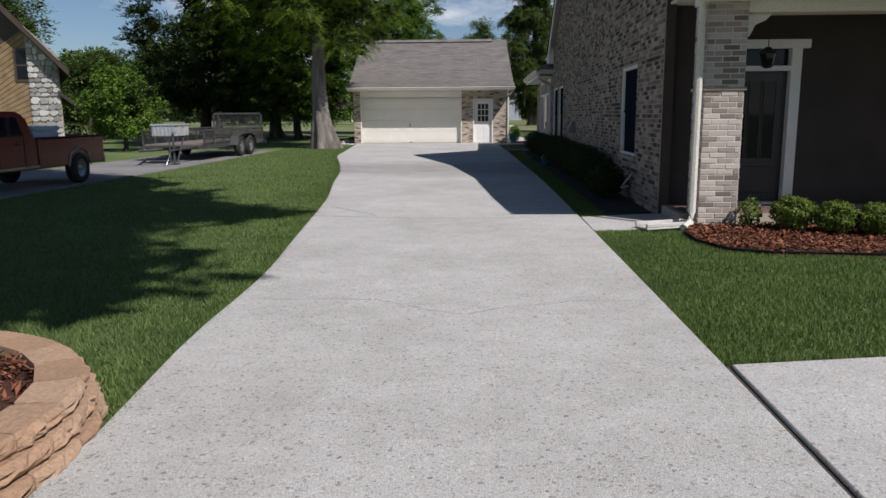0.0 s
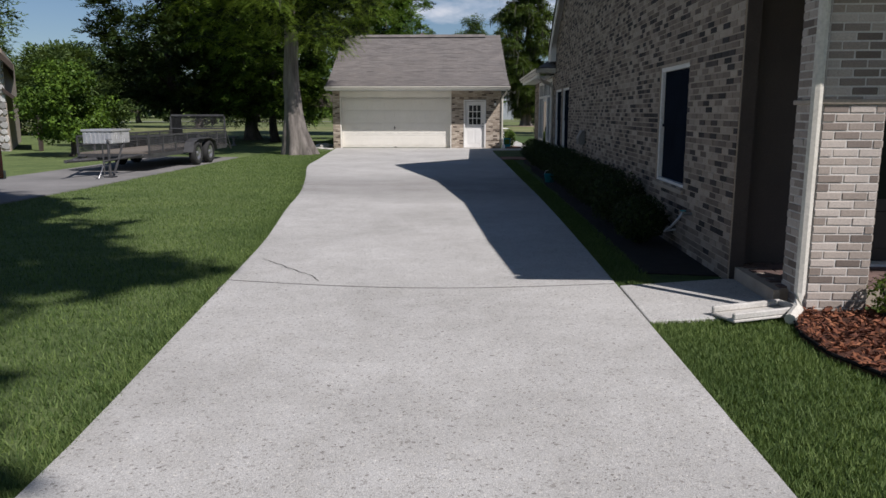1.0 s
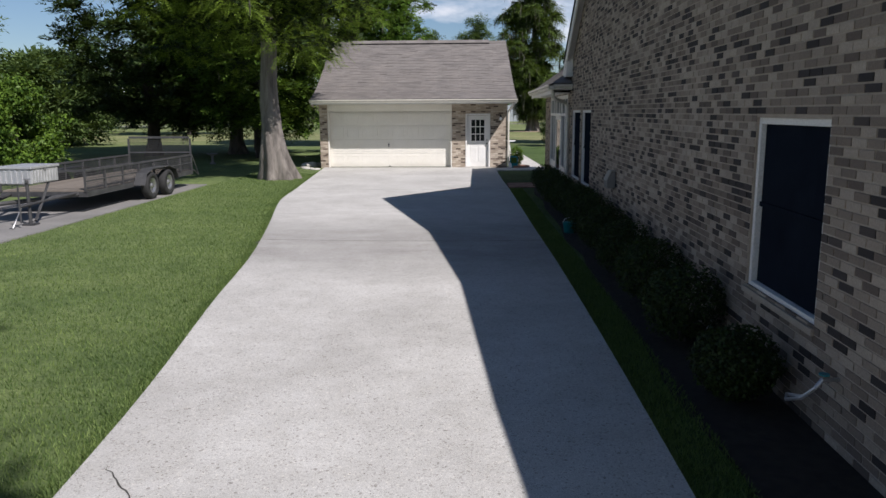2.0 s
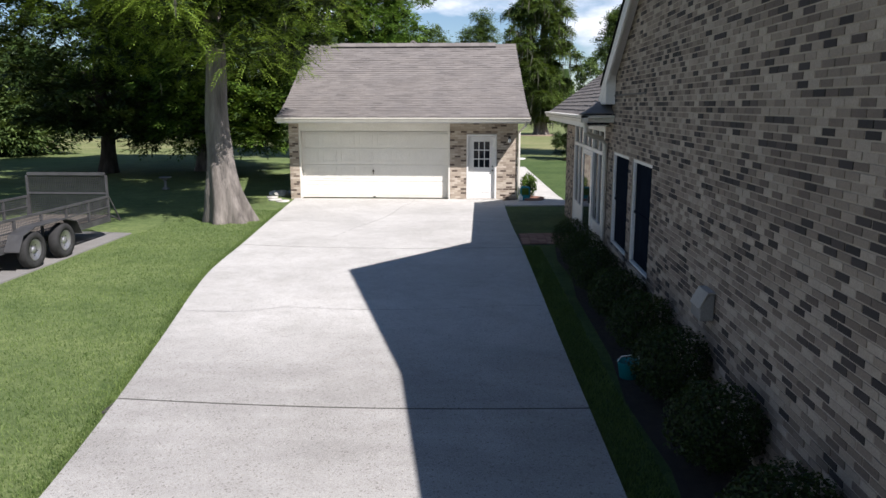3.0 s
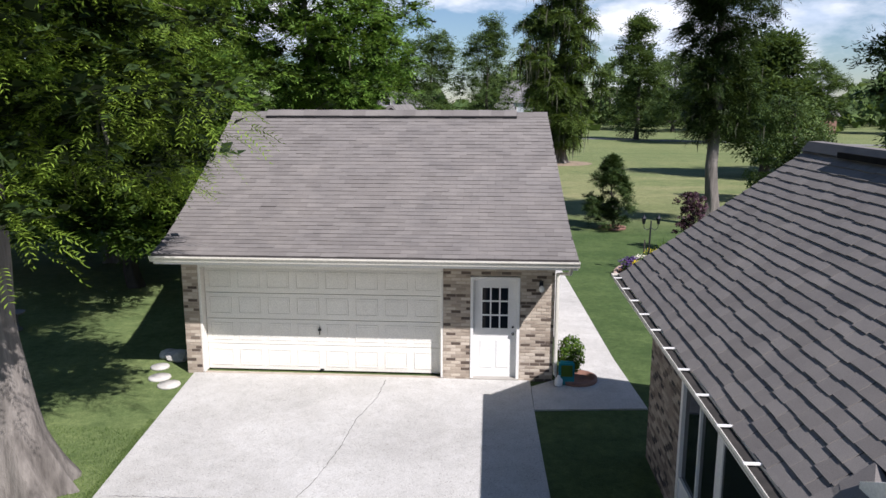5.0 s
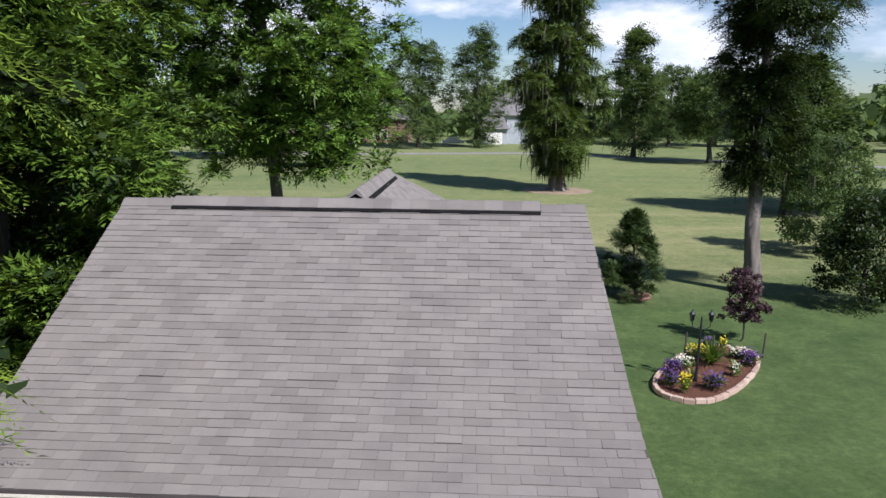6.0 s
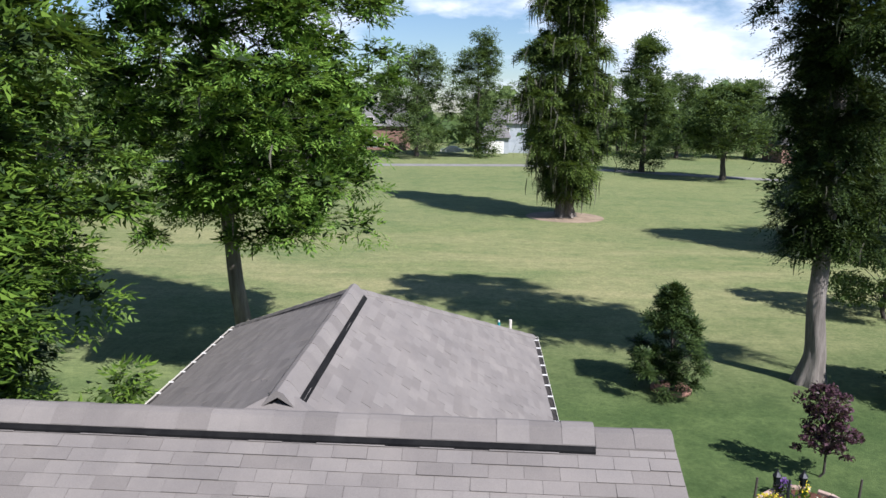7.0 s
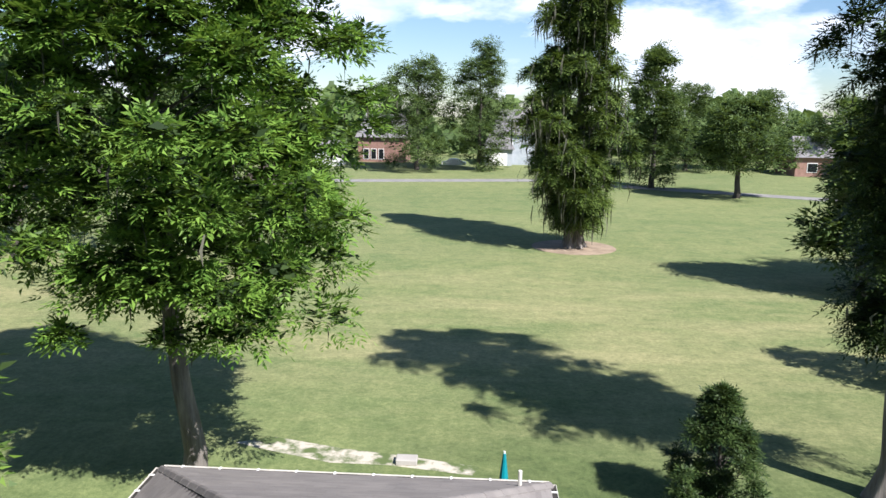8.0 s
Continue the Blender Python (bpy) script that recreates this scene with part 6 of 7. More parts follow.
put("box_body", Shape().prism([(2.73, 20.96, 0.93), (2.73, 20.96, 1.22), (2.66, 20.96, 1.22), (2.58, 20.96, 1.06), (2.58, 20.96, 0.93)], (0, 0, 0), (0, 0.32, 0)), "asphalt", ubox, bevel=0.01)
put("box_lid", Shape().prism([(2.735, 20.95, 1.225), (2.655, 20.95, 1.225), (2.572, 20.95, 1.06), (2.566, 20.95, 1.066), (2.650, 20.95, 1.236), (2.735, 20.95, 1.236)], (0, 0, 0), (0, 0.34, 0)), "old_concrete", ubox)
pail = thing("teal_pail", "small teal plastic pail under the shrubs", "pail", (2.04, 21.75, 0))
put("pail_body", Shape().lathe([(0.10, 0.0), (0.13, 0.20), (0.14, 0.21), (0.12, 0.205), (0.09, 0.02)], 16, (2.04, 21.75, 0.0)), "teal", pail, smooth=True)
put("pail_handle", Shape().tube([(1.91, 21.75, 0.2), (1.94, 21.70, 0.28), (2.04, 21.67, 0.31), (2.14, 21.70, 0.28), (2.17, 21.75, 0.2)], 0.006, 6), "white", pail)
tap = thing("garden_tap", "garden tap with coiled hose end on the wall", "tap", (2.6, 12.55, 0.4))
put("tap_pipe", Shape().tube([(2.73, 12.55, 0.50), (2.62, 12.55, 0.50), (2.58, 12.55, 0.44)], 0.016, 8), "steel", tap)
put("tap_wheel", Shape().lathe([(0.035, 0.0), (0.035, 0.012)], 10, (2.63, 12.55, 0.53)), "teal", tap)
put("hose_end", Shape().tube([(2.58, 12.55, 0.44), (2.52, 12.62, 0.34), (2.50, 12.80, 0.26), (2.56, 12.95, 0.24), (2.62, 12.8, 0.28)], 0.014, 6), "plate", tap)

# brick paver patch by the sunroom door
patch = thing("paver_patch", "patch of red-brown brick pavers on the lawn", "paving", kind="structure")
put("sand_bed", Shape().prism([(1.22, 30.15, 0), (2.66, 30.40, 0), (2.60, 31.78, 0), (1.20, 31.55, 0)], (0, 0, -0.04), (0, 0, 0.012)), "crack", patch)
pm = Shape().box(-0.095, -0.046, 0, 0.095, 0.046, 0.022).mesh("paver", "paver", 0.004)
for i in range(7):
    for j in range(14):
        ob = new("paver", pm)
        ob.parent = patch
        ob.matrix_basis = Matrix.Translation((1.32 + i * 0.20 + 0.02 * (j % 3), 30.27 + j * 0.10 + i * 0.025, 0.010)) @ Matrix.Rotation(radians(4), 4, "Z")

# beside the garage
rk = random.Random(4)
for i, (x, y, r) in enumerate(((-6.93, 38.62, 0.20), (-6.66, 38.0, 0.23), (-6.30, 37.62, 0.23))):
    single("stepping_stone", Shape().lathe([(r * 0.98, 0), (r, 0.02), (r * 0.95, 0.045), (0.02, 0.05)], 18, (x, y, 0.0)), "stone", "round pale stepping stone in the grass", "stepping stone", smooth=True, group="stepping stones")
for i, (x, y, r) in enumerate(((-6.75, 39.2, 0.28), (-7.05, 39.35, 0.22), (-6.55, 39.5, 0.18))):
    rock = bmesh.new()
    bmesh.ops.create_icosphere(rock, subdivisions=2, radius=r)
    for v in rock.verts:
        v.co *= 1 + 0.22 * noise.noise(v.co * 5 + Vector((i, 0, 0)))
        v.co.z = max(v.co.z * 0.6, -0.05)
        v.co += Vector((x, y, 0.05))
    me = bpy.data.meshes.new("rock")
    rock.to_mesh(me)
    rock.free()
    me.materials.append(M["stone"])
    tagged(new("rock", me), "pale rock at the garage corner", "rock", "rocks at the garage")
single("planting_edge", Shape().lathe([(0.42, 0.0), (0.43, 0.10), (0.36, 0.11), (0.34, 0.04)], 20, (1.98, 38.45, 0.0)), "terracotta", "low terracotta ring round the corner planting", "edging", smooth=True)
bush("corner_plant", "leafy green plant at the garage corner", (1.88, 38.75, 0.02), 0.28, 0.36, 0.85, "bright_leaf", 1500, 0.07, 131)
tb = thing("teal_sack", "bright teal printed sack leaning on the garage corner", "sack", (1.72, 38.22, 0))
put("sack_body", Shape().prism([(1.58, 38.15, 0.02), (1.90, 38.15, 0.02), (1.91, 38.26, 0.48), (1.59, 38.26, 0.50)], (0, -0.05, 0), (0, 0.05, 0)), "teal", tb, bevel=0.03, segments=2)
put("sack_print", Shape().prism([(1.63, 38.11, 0.22), (1.86, 38.11, 0.22), (1.86, 38.16, 0.44), (1.63, 38.16, 0.44)], (0, -0.014, 0), (0, -0.006, 0)), "bright_leaf", tb)
jug = thing("white_jug", "small white jug beside the sack", "jug", (1.56, 38.1, 0))
put("jug_body", Shape().lathe([(0.07, 0.0), (0.08, 0.02), (0.08, 0.13), (0.03, 0.18), (0.03, 0.21)], 12, (1.58, 38.08, 0.035)), "white", jug, smooth=True)

# back-lawn flower bed
FB, FA = Vector((6.05, 49.45, 0)), radians(56)
fx, fy = Vector((math.cos(FA), math.sin(FA), 0)), Vector((-math.sin(FA), math.cos(FA), 0))
fbed = thing("flower_bed", "oval flower bed ringed with pink edging blocks", "flower bed", FB)
em = Shape().prism([(-0.12, -0.06, 0), (0.12, -0.06, 0), (0.135, 0.06, 0), (-0.135, 0.06, 0)], (0, 0, 0), (0, 0, 0.13)).mesh("edging_block", "edge_block", 0.012)


def oval(w):
    return FB + fx * 2.48 * math.copysign(abs(math.cos(w)) ** 0.8, math.cos(w)) + fy * 1.02 * math.copysign(abs(math.sin(w)) ** 0.8, math.sin(w))


dense = [oval(2 * math.pi * i / 720) for i in range(721)]
run_, marks = 0.0, []
for p, q in zip(dense, dense[1:]):
    run_ += (q - p).length
    if run_ > 0.262:
        run_ = 0.0
        marks.append((q, (q - p).normalized()))
for p, d in marks:
    ob = new("edging_block", em)
    ob.parent = fbed
    ob.matrix_basis = Matrix.Translation(p - FB + Vector((0, 0, rk.uniform(-0.01, 0.01)))) @ Matrix.Rotation(math.atan2(d.y, d.x) + math.pi + rk.uniform(-0.06, 0.06), 4, "Z")
put("mulch", Shape().prism([FB + (oval(2 * math.pi * i / 40) - FB) * 0.96 for i in range(40)], (0, 0, -0.02), (0, 0, 0.08)), "mulch_ground", fbed, "red bark mulch")


def bed_point(u, v):
    p = FB + fx * u + fy * v
    return (p.x, p.y, 0.08)


def flowers(label, at, n, r, h, leaf, petal, seed):
    rng = np.random.default_rng(seed)
    ob = thing("flower_clump", label, "flowers", at)
    d = rng.normal(size=(n, 3))
    p = np.array(at) + unit(d) * rng.uniform(0.2, 1, (n, 1)) * np.array([r, r, h * 0.5]) + [0, 0, h * 0.5]
    put("leaves", leaves("leaves", p, d + [0, 0, 0.5], 0.07, leaf, rng, 0.5), leaf, ob, kind="stuff")
    q = p[: n // 3] + [0, 0, h * 0.25]
    put("petals", leaves("petals", q, np.array([[0, -0.3, 1.0]]) + 0 * q, 0.06, petal, rng, 0.9, 0.5), petal, ob, kind="stuff")
    return ob


flowers("violet blooms among dark leaves in the bed", bed_point(-1.75, 0.45), 420, 0.30, 0.42, "dark_shrub", "violet", 1)
flowers("bright yellow blooms in the bed", bed_point(-2.05, -0.05), 260, 0.17, 0.50, "bright_leaf", "yellow", 2)
flowers("violet blooms among dark leaves in the bed", bed_point(-1.35, -0.55), 420, 0.32, 0.40, "dark_shrub", "violet", 3)
flowers("violet blooms among dark leaves in the bed", bed_point(1.1, -0.75), 420, 0.34, 0.42, "dark_shrub", "violet", 4)
flowers("small white blooms in the bed", bed_point(0.0, -0.70), 200, 0.16, 0.35, "bright_leaf", "petal", 5)
flowers("yellow blooms at the back of the bed", bed_point(1.75, 0.15), 160, 0.13, 0.45, "bright_leaf", "yellow", 6)
flowers("dark leafy clump in the bed", bed_point(-0.75, 0.7), 420, 0.30, 0.35, "purple", "violet", 7)
flowers("low green foliage clump in the bed", bed_point(-0.2, 0.62), 420, 0.34, 0.30, "bright_leaf", "petal", 9)
flowers("low green foliage clump in the bed", bed_point(0.95, 0.62), 420, 0.36, 0.34, "boxwood", "yellow", 10)
flowers("low green foliage clump in the bed", bed_point(1.55, -0.35), 380, 0.30, 0.30, "dark_shrub", "petal", 11)
flowers("dark leafy clump in the bed", bed_point(1.9, 0.6), 300, 0.25, 0.32, "dark_shrub", "violet", 8)
spiky("daylily", "large green arching daylily clump", bed_point(0.55, 0.1), 110, 1.0, "bright_leaf", 11, 0.022)
spiky("striped_grass", "pale striped grass clump in the bed", bed_point(-0.95, 0.15), 45, 0.42, "variegated", 12, 0.013)
spiky("striped_grass", "pale striped grass clump in the bed", bed_point(-0.85, -0.55), 45, 0.40, "variegated", 13, 0.013)
spiky("striped_grass", "pale striped grass clump in the bed", bed_point(0.5, -0.55), 35, 0.42, "variegated", 14, 0.013)

LP = Vector((5.45, 48.6, 0.05))
lamp = thing("garden_lamp_post", "black iron lamp post with two lanterns", "lamp post", LP)
put("post", Shape().tube([LP, LP + Vector((0.02, 0, 0.3)), LP + Vector((0.06, 0.05, 1.5)), LP + Vector((0.07, 0.06, 1.75))], [0.06, 0.035, 0.028, 0.02], 8), "iron", lamp)
for s in (-1, 1):
    c = LP + Vector((0.07 + s * 0.24, 0.06, 1.62))
    arm = put("arm", Shape().tube([LP + Vector((0.07, 0.06, 1.5)), LP + Vector((0.07 + s * 0.12, 0.06, 1.42)), LP + Vector((0.07 + s * 0.22, 0.06, 1.48)), c], 0.012, 6), "iron", lamp)
    put("lantern", Shape().lathe([(0.03, 0), (0.06, 0.03), (0.03, 0.04)], 6, c).lathe([(0.085, 0.19), (0.09, 0.2), (0.03, 0.27), (0.008, 0.33)], 6, c), "iron", arm)
    put("lantern_glass", Shape().lathe([(0.05, 0.035), (0.08, 0.19)], 6, c), "glass", arm)
for x, y in ((5.75, 50.75), (8.0, 50.85)):
    single("wooden_stake", Shape().tube([(x, y, -0.05), (x + 0.03, y, 0.75)], [0.03, 0.025], 7), "dark_bark", "thin wooden stake by the young tree", "stake", group="stakes at the flower bed")
tree("purple_plum", "young purple-leaved plum tree behind the flower bed", (7.85, 52.4, 0), 2.3, 0.03, 0.8, lambda t, a: 0.80 * math.sin(math.pi * min(1, 0.25 + 0.65 * t)) ** 0.6 * (0.85 + 0.25 * math.sin(4 * a + 3 * t)), 75, 50, 0.18, 0.10, "purple", bark="dark_bark", flare=0.1, seed=140)
tree("holly_bush", "dark conical holly in a ring of edging", (5.72, 57.7, 0), 3.3, 0.07, 0.45, lambda t, a: 1.30 * math.sin(math.pi * min(1, 0.36 + 0.62 * t)) ** 0.9 * (0.8 + 0.3 * math.sin(5 * a + 4 * t)), 110, 34, 0.26, 0.14, "holly", bark="dark_bark", flare=0.1, seed=141, spray=(3, 0.22, 0.15, 0.036))
single("shrub_ring", Shape().lathe([(0.62, 0.0), (0.62, 0.10), (0.50, 0.11), (0.45, 0.05), (0.05, 0.06)], 20, (5.72, 57.7, 0.0)), "terracotta", "brick-red edging ring round the holly", "edging", smooth=True)
tree("crape_myrtle", "dark bushy crape myrtle on the side lawn", (13.9, 57.0, 0), 4.0, 0.09, 0.5, lambda t, a: 1.6 * math.sin(math.pi * min(1, 0.25 + 0.68 * t)) ** 0.6, 110, 170, 0.55, 0.13, "dark_shrub", bark="dark_bark", flare=0.1, seed=142)
tree("crape_myrtle", "dark bushy crape myrtle on the side lawn", (17.0, 67.0, 0), 6.0, 0.09, 0.8, lambda t, a: 2.2 * math.sin(math.pi * min(1, 0.25 + 0.68 * t)) ** 0.6, 100, 150, 0.6, 0.16, "far_leaf", bark="dark_bark", flare=0.1, seed=143)
single("drain_lid", Shape().box(-2.55, 59.6, 0, -1.95, 60.0, 0.16), "old_concrete", "grey concrete drain box in the dry lawn", "drain box", 0.02)
sand = Shape().prism([(-7.4, 60.6, 0), (-6.3, 60.2, 0), (-4.4, 59.6, 0), (-2.8, 59.6, 0), (-0.4, 59.2, 0), (-0.2, 59.7, 0), (-2.4, 60.2, 0), (-4.2, 60.5, 0), (-6.4, 61.1, 0)], (0, 0, -0.02), (0, 0, 0.006))
single("sandy_strip", sand, "sand", "bare sandy strip behind the garage", "soil", kind="structure")
umb = thing("folded_umbrella", "folded teal patio umbrella behind the garage", "umbrella", (0.25, 54.6, 0))
put("pole", Shape().tube([(0.25, 54.6, 0), (0.25, 54.6, 2.95)], 0.02, 8), "white", umb)
put("canopy", Shape().lathe([(0.03, 2.9), (0.09, 2.4), (0.13, 1.7), (0.10, 1.5)], 9, (0.25, 54.6, 0)), "teal", umb)
tank = thing("white_table", "round white patio table by the garage wing", "table", (1.75, 48.2, 0))
put("tabletop", Shape().lathe([(0.55, 0.70), (0.56, 0.72), (0.55, 0.735), (0.02, 0.735)], 24, (1.75, 48.2, 0)), "white", tank)
for i in range(4):
    a = i * math.pi / 2 + 0.7
    put("leg", Shape().tube([(1.75 + 0.4 * math.cos(a), 48.2 + 0.4 * math.sin(a), 0), (1.75 + 0.3 * math.cos(a), 48.2 + 0.3 * math.sin(a), 0.71)], 0.02, 6), "white", tank)

# ---- trailer ----
trailer = thing("utility_trailer", "black tandem-axle utility trailer with mesh sides and ramp gate", "trailer", (-9.9, 26, 0))
TX0, TX1, TY0, TY1, TD = -10.95, -8.95, 23.4, 29.8, 0.52
fr = Shape()
for x in (TX0, TX1):
    fr.box(x - 0.03, TY0, TD - 0.12, x + 0.03, TY1, TD)
fr.box(TX0 + 0.03, TY0, TD - 0.12, TX1 - 0.03, TY0 + 0.06, TD)
chassis = put("chassis", fr, "grey_metal", trailer)
for i in range(1, 9):
    y = TY0 + i * (TY1 - TY0) / 8
    put("cross_member", Shape().box(TX0 + 0.03, y - 0.02, TD - 0.10, TX1 - 0.03, y + 0.02, TD - 0.03), "grey_metal", chassis)
for i in range(10):
    x = TX0 + 0.04 + i * (TX1 - TX0 - 0.08) / 10
    put("deck_plank", Shape().box(x + 0.004, TY0, TD, x + (TX1 - TX0 - 0.08) / 10 - 0.004, TY1, TD + 0.035), "plank", trailer)


def mesh_panel(p, q, z0, z1, n, m, r=0.006):
    sh = Shape()
    p, q = Vector(p), Vector(q)
    for i in range(n + 1):
        c = p.lerp(q, i / n)
        sh.tube([(c.x, c.y, z0), (c.x, c.y, z1)], r, 3, False)
    for j in range(m + 1):
        z = z0 + (z1 - z0) * j / m
        sh.tube([(p.x, p.y, z), (q.x, q.y, z)], r, 3, False)
    return sh


for x in (TX0, TX1):
    rail = put("side_rail", Shape().box(x - 0.025, TY0, 0.97, x + 0.025, TY1, 1.02).box(x - 0.02, TY0, 0.74, x + 0.02, TY1, 0.77), "grey_metal", trailer)
    for i in range(8):
        y = TY0 + i * (TY1 - TY0) / 7
        put("stake_post", Shape().box(x - 0.022, y - 0.022, TD, x + 0.022, y + 0.022, 0.97), "grey_metal", rail)
    put("mesh", mesh_panel((x, TY0, 0), (x, TY1, 0), TD + 0.02, 0.97, 130, 8), "grey_metal", rail, "expanded steel mesh")
put("front_rail", Shape().box(TX0, TY0 - 0.02, 0.97, TX1, TY0 + 0.03, 1.02), "grey_metal", trailer)
gate = put("ramp_gate", Shape().box(TX0, TY1 + 0.02, TD, TX0 + 0.05, TY1 + 0.07, 1.50).box(TX1 - 0.05, TY1 + 0.02, TD, TX1, TY1 + 0.07, 1.50).box(TX0 + 0.05, TY1 + 0.02, 1.57, TX1 - 0.05, TY1 + 0.07, 1.50).box(TX0 + 0.05, TY1 + 0.02, 1.05, TX1 - 0.05, TY1 + 0.07, 1.09), "grey_metal", trailer, "raised mesh ramp gate")
put("mesh", mesh_panel((TX0, TY1 + 0.045, 0), (TX1, TY1 + 0.045, 0), TD, 1.48, 44, 20), "grey_metal", gate)
put("gate_brace", Shape().tube([(TX1, TY1 + 0.05, 1.0), (TX1 + 0.02, TY1 + 0.5, 0.35)], 0.02, 6).tube([(TX1 + 0.02, TY1 + 0.5, 0.35), (TX1 + 0.02, TY1 + 0.1, TD)], 0.02, 6), "grey_metal", gate)


def wheel(parent, x, y, r, w, out):
    t = put("wheel", Shape().lathe([(r * 0.62, -w / 2), (r * 0.93, -w / 2), (r, -w * 0.32), (r, w * 0.32), (r * 0.93, w / 2), (r * 0.62, w / 2), (r * 0.6, 0.0)], 28).mesh("wheel", "rubber", 0, True), "rubber", parent, "black tyre on a steel rim")
    m = Matrix.Translation((x, y, r + 0.02)) @ Matrix.Rotation(radians(90 * out), 4, "Y")
    base = Vector(parent.location)
    t.matrix_parent_inverse = Matrix.Identity(4)
    t.matrix_basis = Matrix.Translation(-base) @ m
    rim = new("rim", Shape().lathe([(r * 0.60, w * 0.25), (r * 0.62, w * 0.42), (r * 0.52, w * 0.40), (r * 0.42, w * 0.18), (r * 0.2, w * 0.2), (r * 0.18, w * 0.36), (0.02, w * 0.38)], 20).mesh("rim", "steel", 0, True))
    rim.parent = t
    for k in range(5):
        a = 2 * math.pi * k / 5
        nut = new("lug_nut", Shape().lathe([(0.012, 0), (0.01, 0.02)], 6, (r * 0.3 * math.cos(a), r * 0.3 * math.sin(a), w * 0.19)).mesh("lug_nut", "iron"))
        nut.parent = t
    return t


for y in (26.05, 27.12):
    wheel(trailer, TX1 + 0.20, y + 0.25, 0.36, 0.2, 1)
    wheel(trailer, TX0 - 0.20, y + 0.25, 0.36, 0.2, -1)
for x, s in ((TX1, 1), (TX0, -1)):
    arc = [(x + s * 0.03, 25.72, 0.45), (x + s * 0.03, 25.9, 0.74), (x + s * 0.03, 26.3, 0.84), (x + s * 0.03, 27.35, 0.84), (x + s * 0.03, 27.78, 0.74), (x + s * 0.03, 27.95, 0.45)]
    fe = Shape()
    for p, q in zip(arc, arc[1:]):
        fe.prism([p, q, (q[0], q[1], q[2] - 0.02), (p[0], p[1], p[2] - 0.02)], (0, 0, 0), (s * 0.30, 0, 0))
    put("fender", fe, "grey_metal", trailer)
tongue = put("tongue", Shape().tube([(TX0 + 0.2, TY0, 0.46), (-9.95, 21.2, 0.46)], 0.05, 6).tube([(TX1 - 0.2, TY0, 0.46), (-9.95, 21.2, 0.46)], 0.05, 6).tube([(-9.95, 21.3, 0.46), (-9.95, 20.9, 0.46)], 0.04, 8), "grey_metal", trailer)
put("jack", Shape().tube([(-9.2, 21.6, 0.05), (-9.2, 21.6, 0.95)], 0.035, 8).box(-9.32, 21.48, 0.03, -9.08, 21.72, 0.06), "grey_metal", tongue)
put("jack_crank", Shape().tube([(-9.2, 21.6, 0.95), (-9.2, 21.5, 0.98), (-9.05, 21.5, 0.98)], 0.012, 6), "steel", tongue)
put("brace", Shape().tube([(-9.15, 21.7, 0.1), (-9.15, 22.3, 0.86)], 0.03, 6).tube([(-9.15, 21.2, 0.12), (-9.15, 21.2, 0.86)], 0.02, 6).tube([(-9.15, 21.2, 0.45), (-9.15, 23.4, 0.5)], 0.03, 6), "grey_metal", tongue)
put("safety_chain", Shape().tube([(-9.15, 21.25, 0.42), (-9.17, 21.1, 0.22), (-9.2, 21.0, 0.06), (-9.3, 21.05, 0.04)], 0.012, 5), "steel", tongue)
tbx = thing("toolbox", "pale aluminium toolbox on the trailer tongue", "toolbox", (-9.8, 22.0, 0.86))
put("box_body", Shape().prism([(-9.85, 21.62, 0.86), (-9.85, 22.62, 0.86), (-9.85, 22.62, 1.16), (-9.85, 21.62, 1.16)], (0, 0, 0), (0.74, 0, 0)), "plate", tbx, bevel=0.012)
put("box_lid", Shape().box(-9.88, 21.59, 1.165, -9.08, 22.65, 1.22), "plate", tbx, bevel=0.01)
for i in range(9):
    y = 21.67 + i * 0.105
    put("side_rib", Shape().box(-9.11, y, 0.88, -9.098, y + 0.05, 1.15), "plate", tbx)
for i in range(6):
    x = -9.80 + i * 0.115
    put("side_rib", Shape().box(x, 21.608, 0.88, x + 0.05, 21.62, 1.15), "plate", tbx)
put("latch", Shape().box(-9.105, 22.08, 1.10, -9.09, 22.16, 1.19), "steel", tbx, "steel latch")

for ob in (trailer, tbx):
    ob.location += Vector((0.30, 0.85, 0))

# ---- pickup ----
truck = thing("pickup_truck", "dark red compact pickup parked in the shade", "pickup truck", (-9.4, 13.5, 0))
KX0, KX1 = -10.25, -8.55
prof = [(10.2, 0.45), (10.2, 0.80), (10.5, 0.92), (11.9, 1.00), (12.5, 1.46), (12.8, 1.55), (14.5, 1.55), (14.75, 1.46), (15.0, 1.04), (15.06, 1.0), (15.06, 0.42)]
put("cab_body", Shape().prism([(KX0, y, z) for y, z in prof], (0, 0, 0), (KX1 - KX0, 0, 0)), "red_paint", truck, "dark red cab and bonnet", bevel=0.05, segments=3)
bedp = Shape().box(KX1 - 0.06, 15.09, 0.42, KX1, 17.65, 1.02).box(KX0, 15.09, 0.42, KX0 + 0.06, 17.65, 1.02).box(KX0 + 0.06, 17.59, 0.45, KX1 - 0.06, 17.65, 1.0).box(KX0 + 0.06, 15.09, 0.42, KX1 - 0.06, 15.14, 1.02).box(KX0 + 0.06, 15.14, 0.50, KX1 - 0.06, 17.59, 0.55)
put("cargo_bed", bedp, "red_paint", truck, bevel=0.02)
put("bed_rail", Shape().box(KX1 - 0.08, 15.09, 1.02, KX1 + 0.01, 17.65, 1.045), "rubber", truck, bevel=0.008)
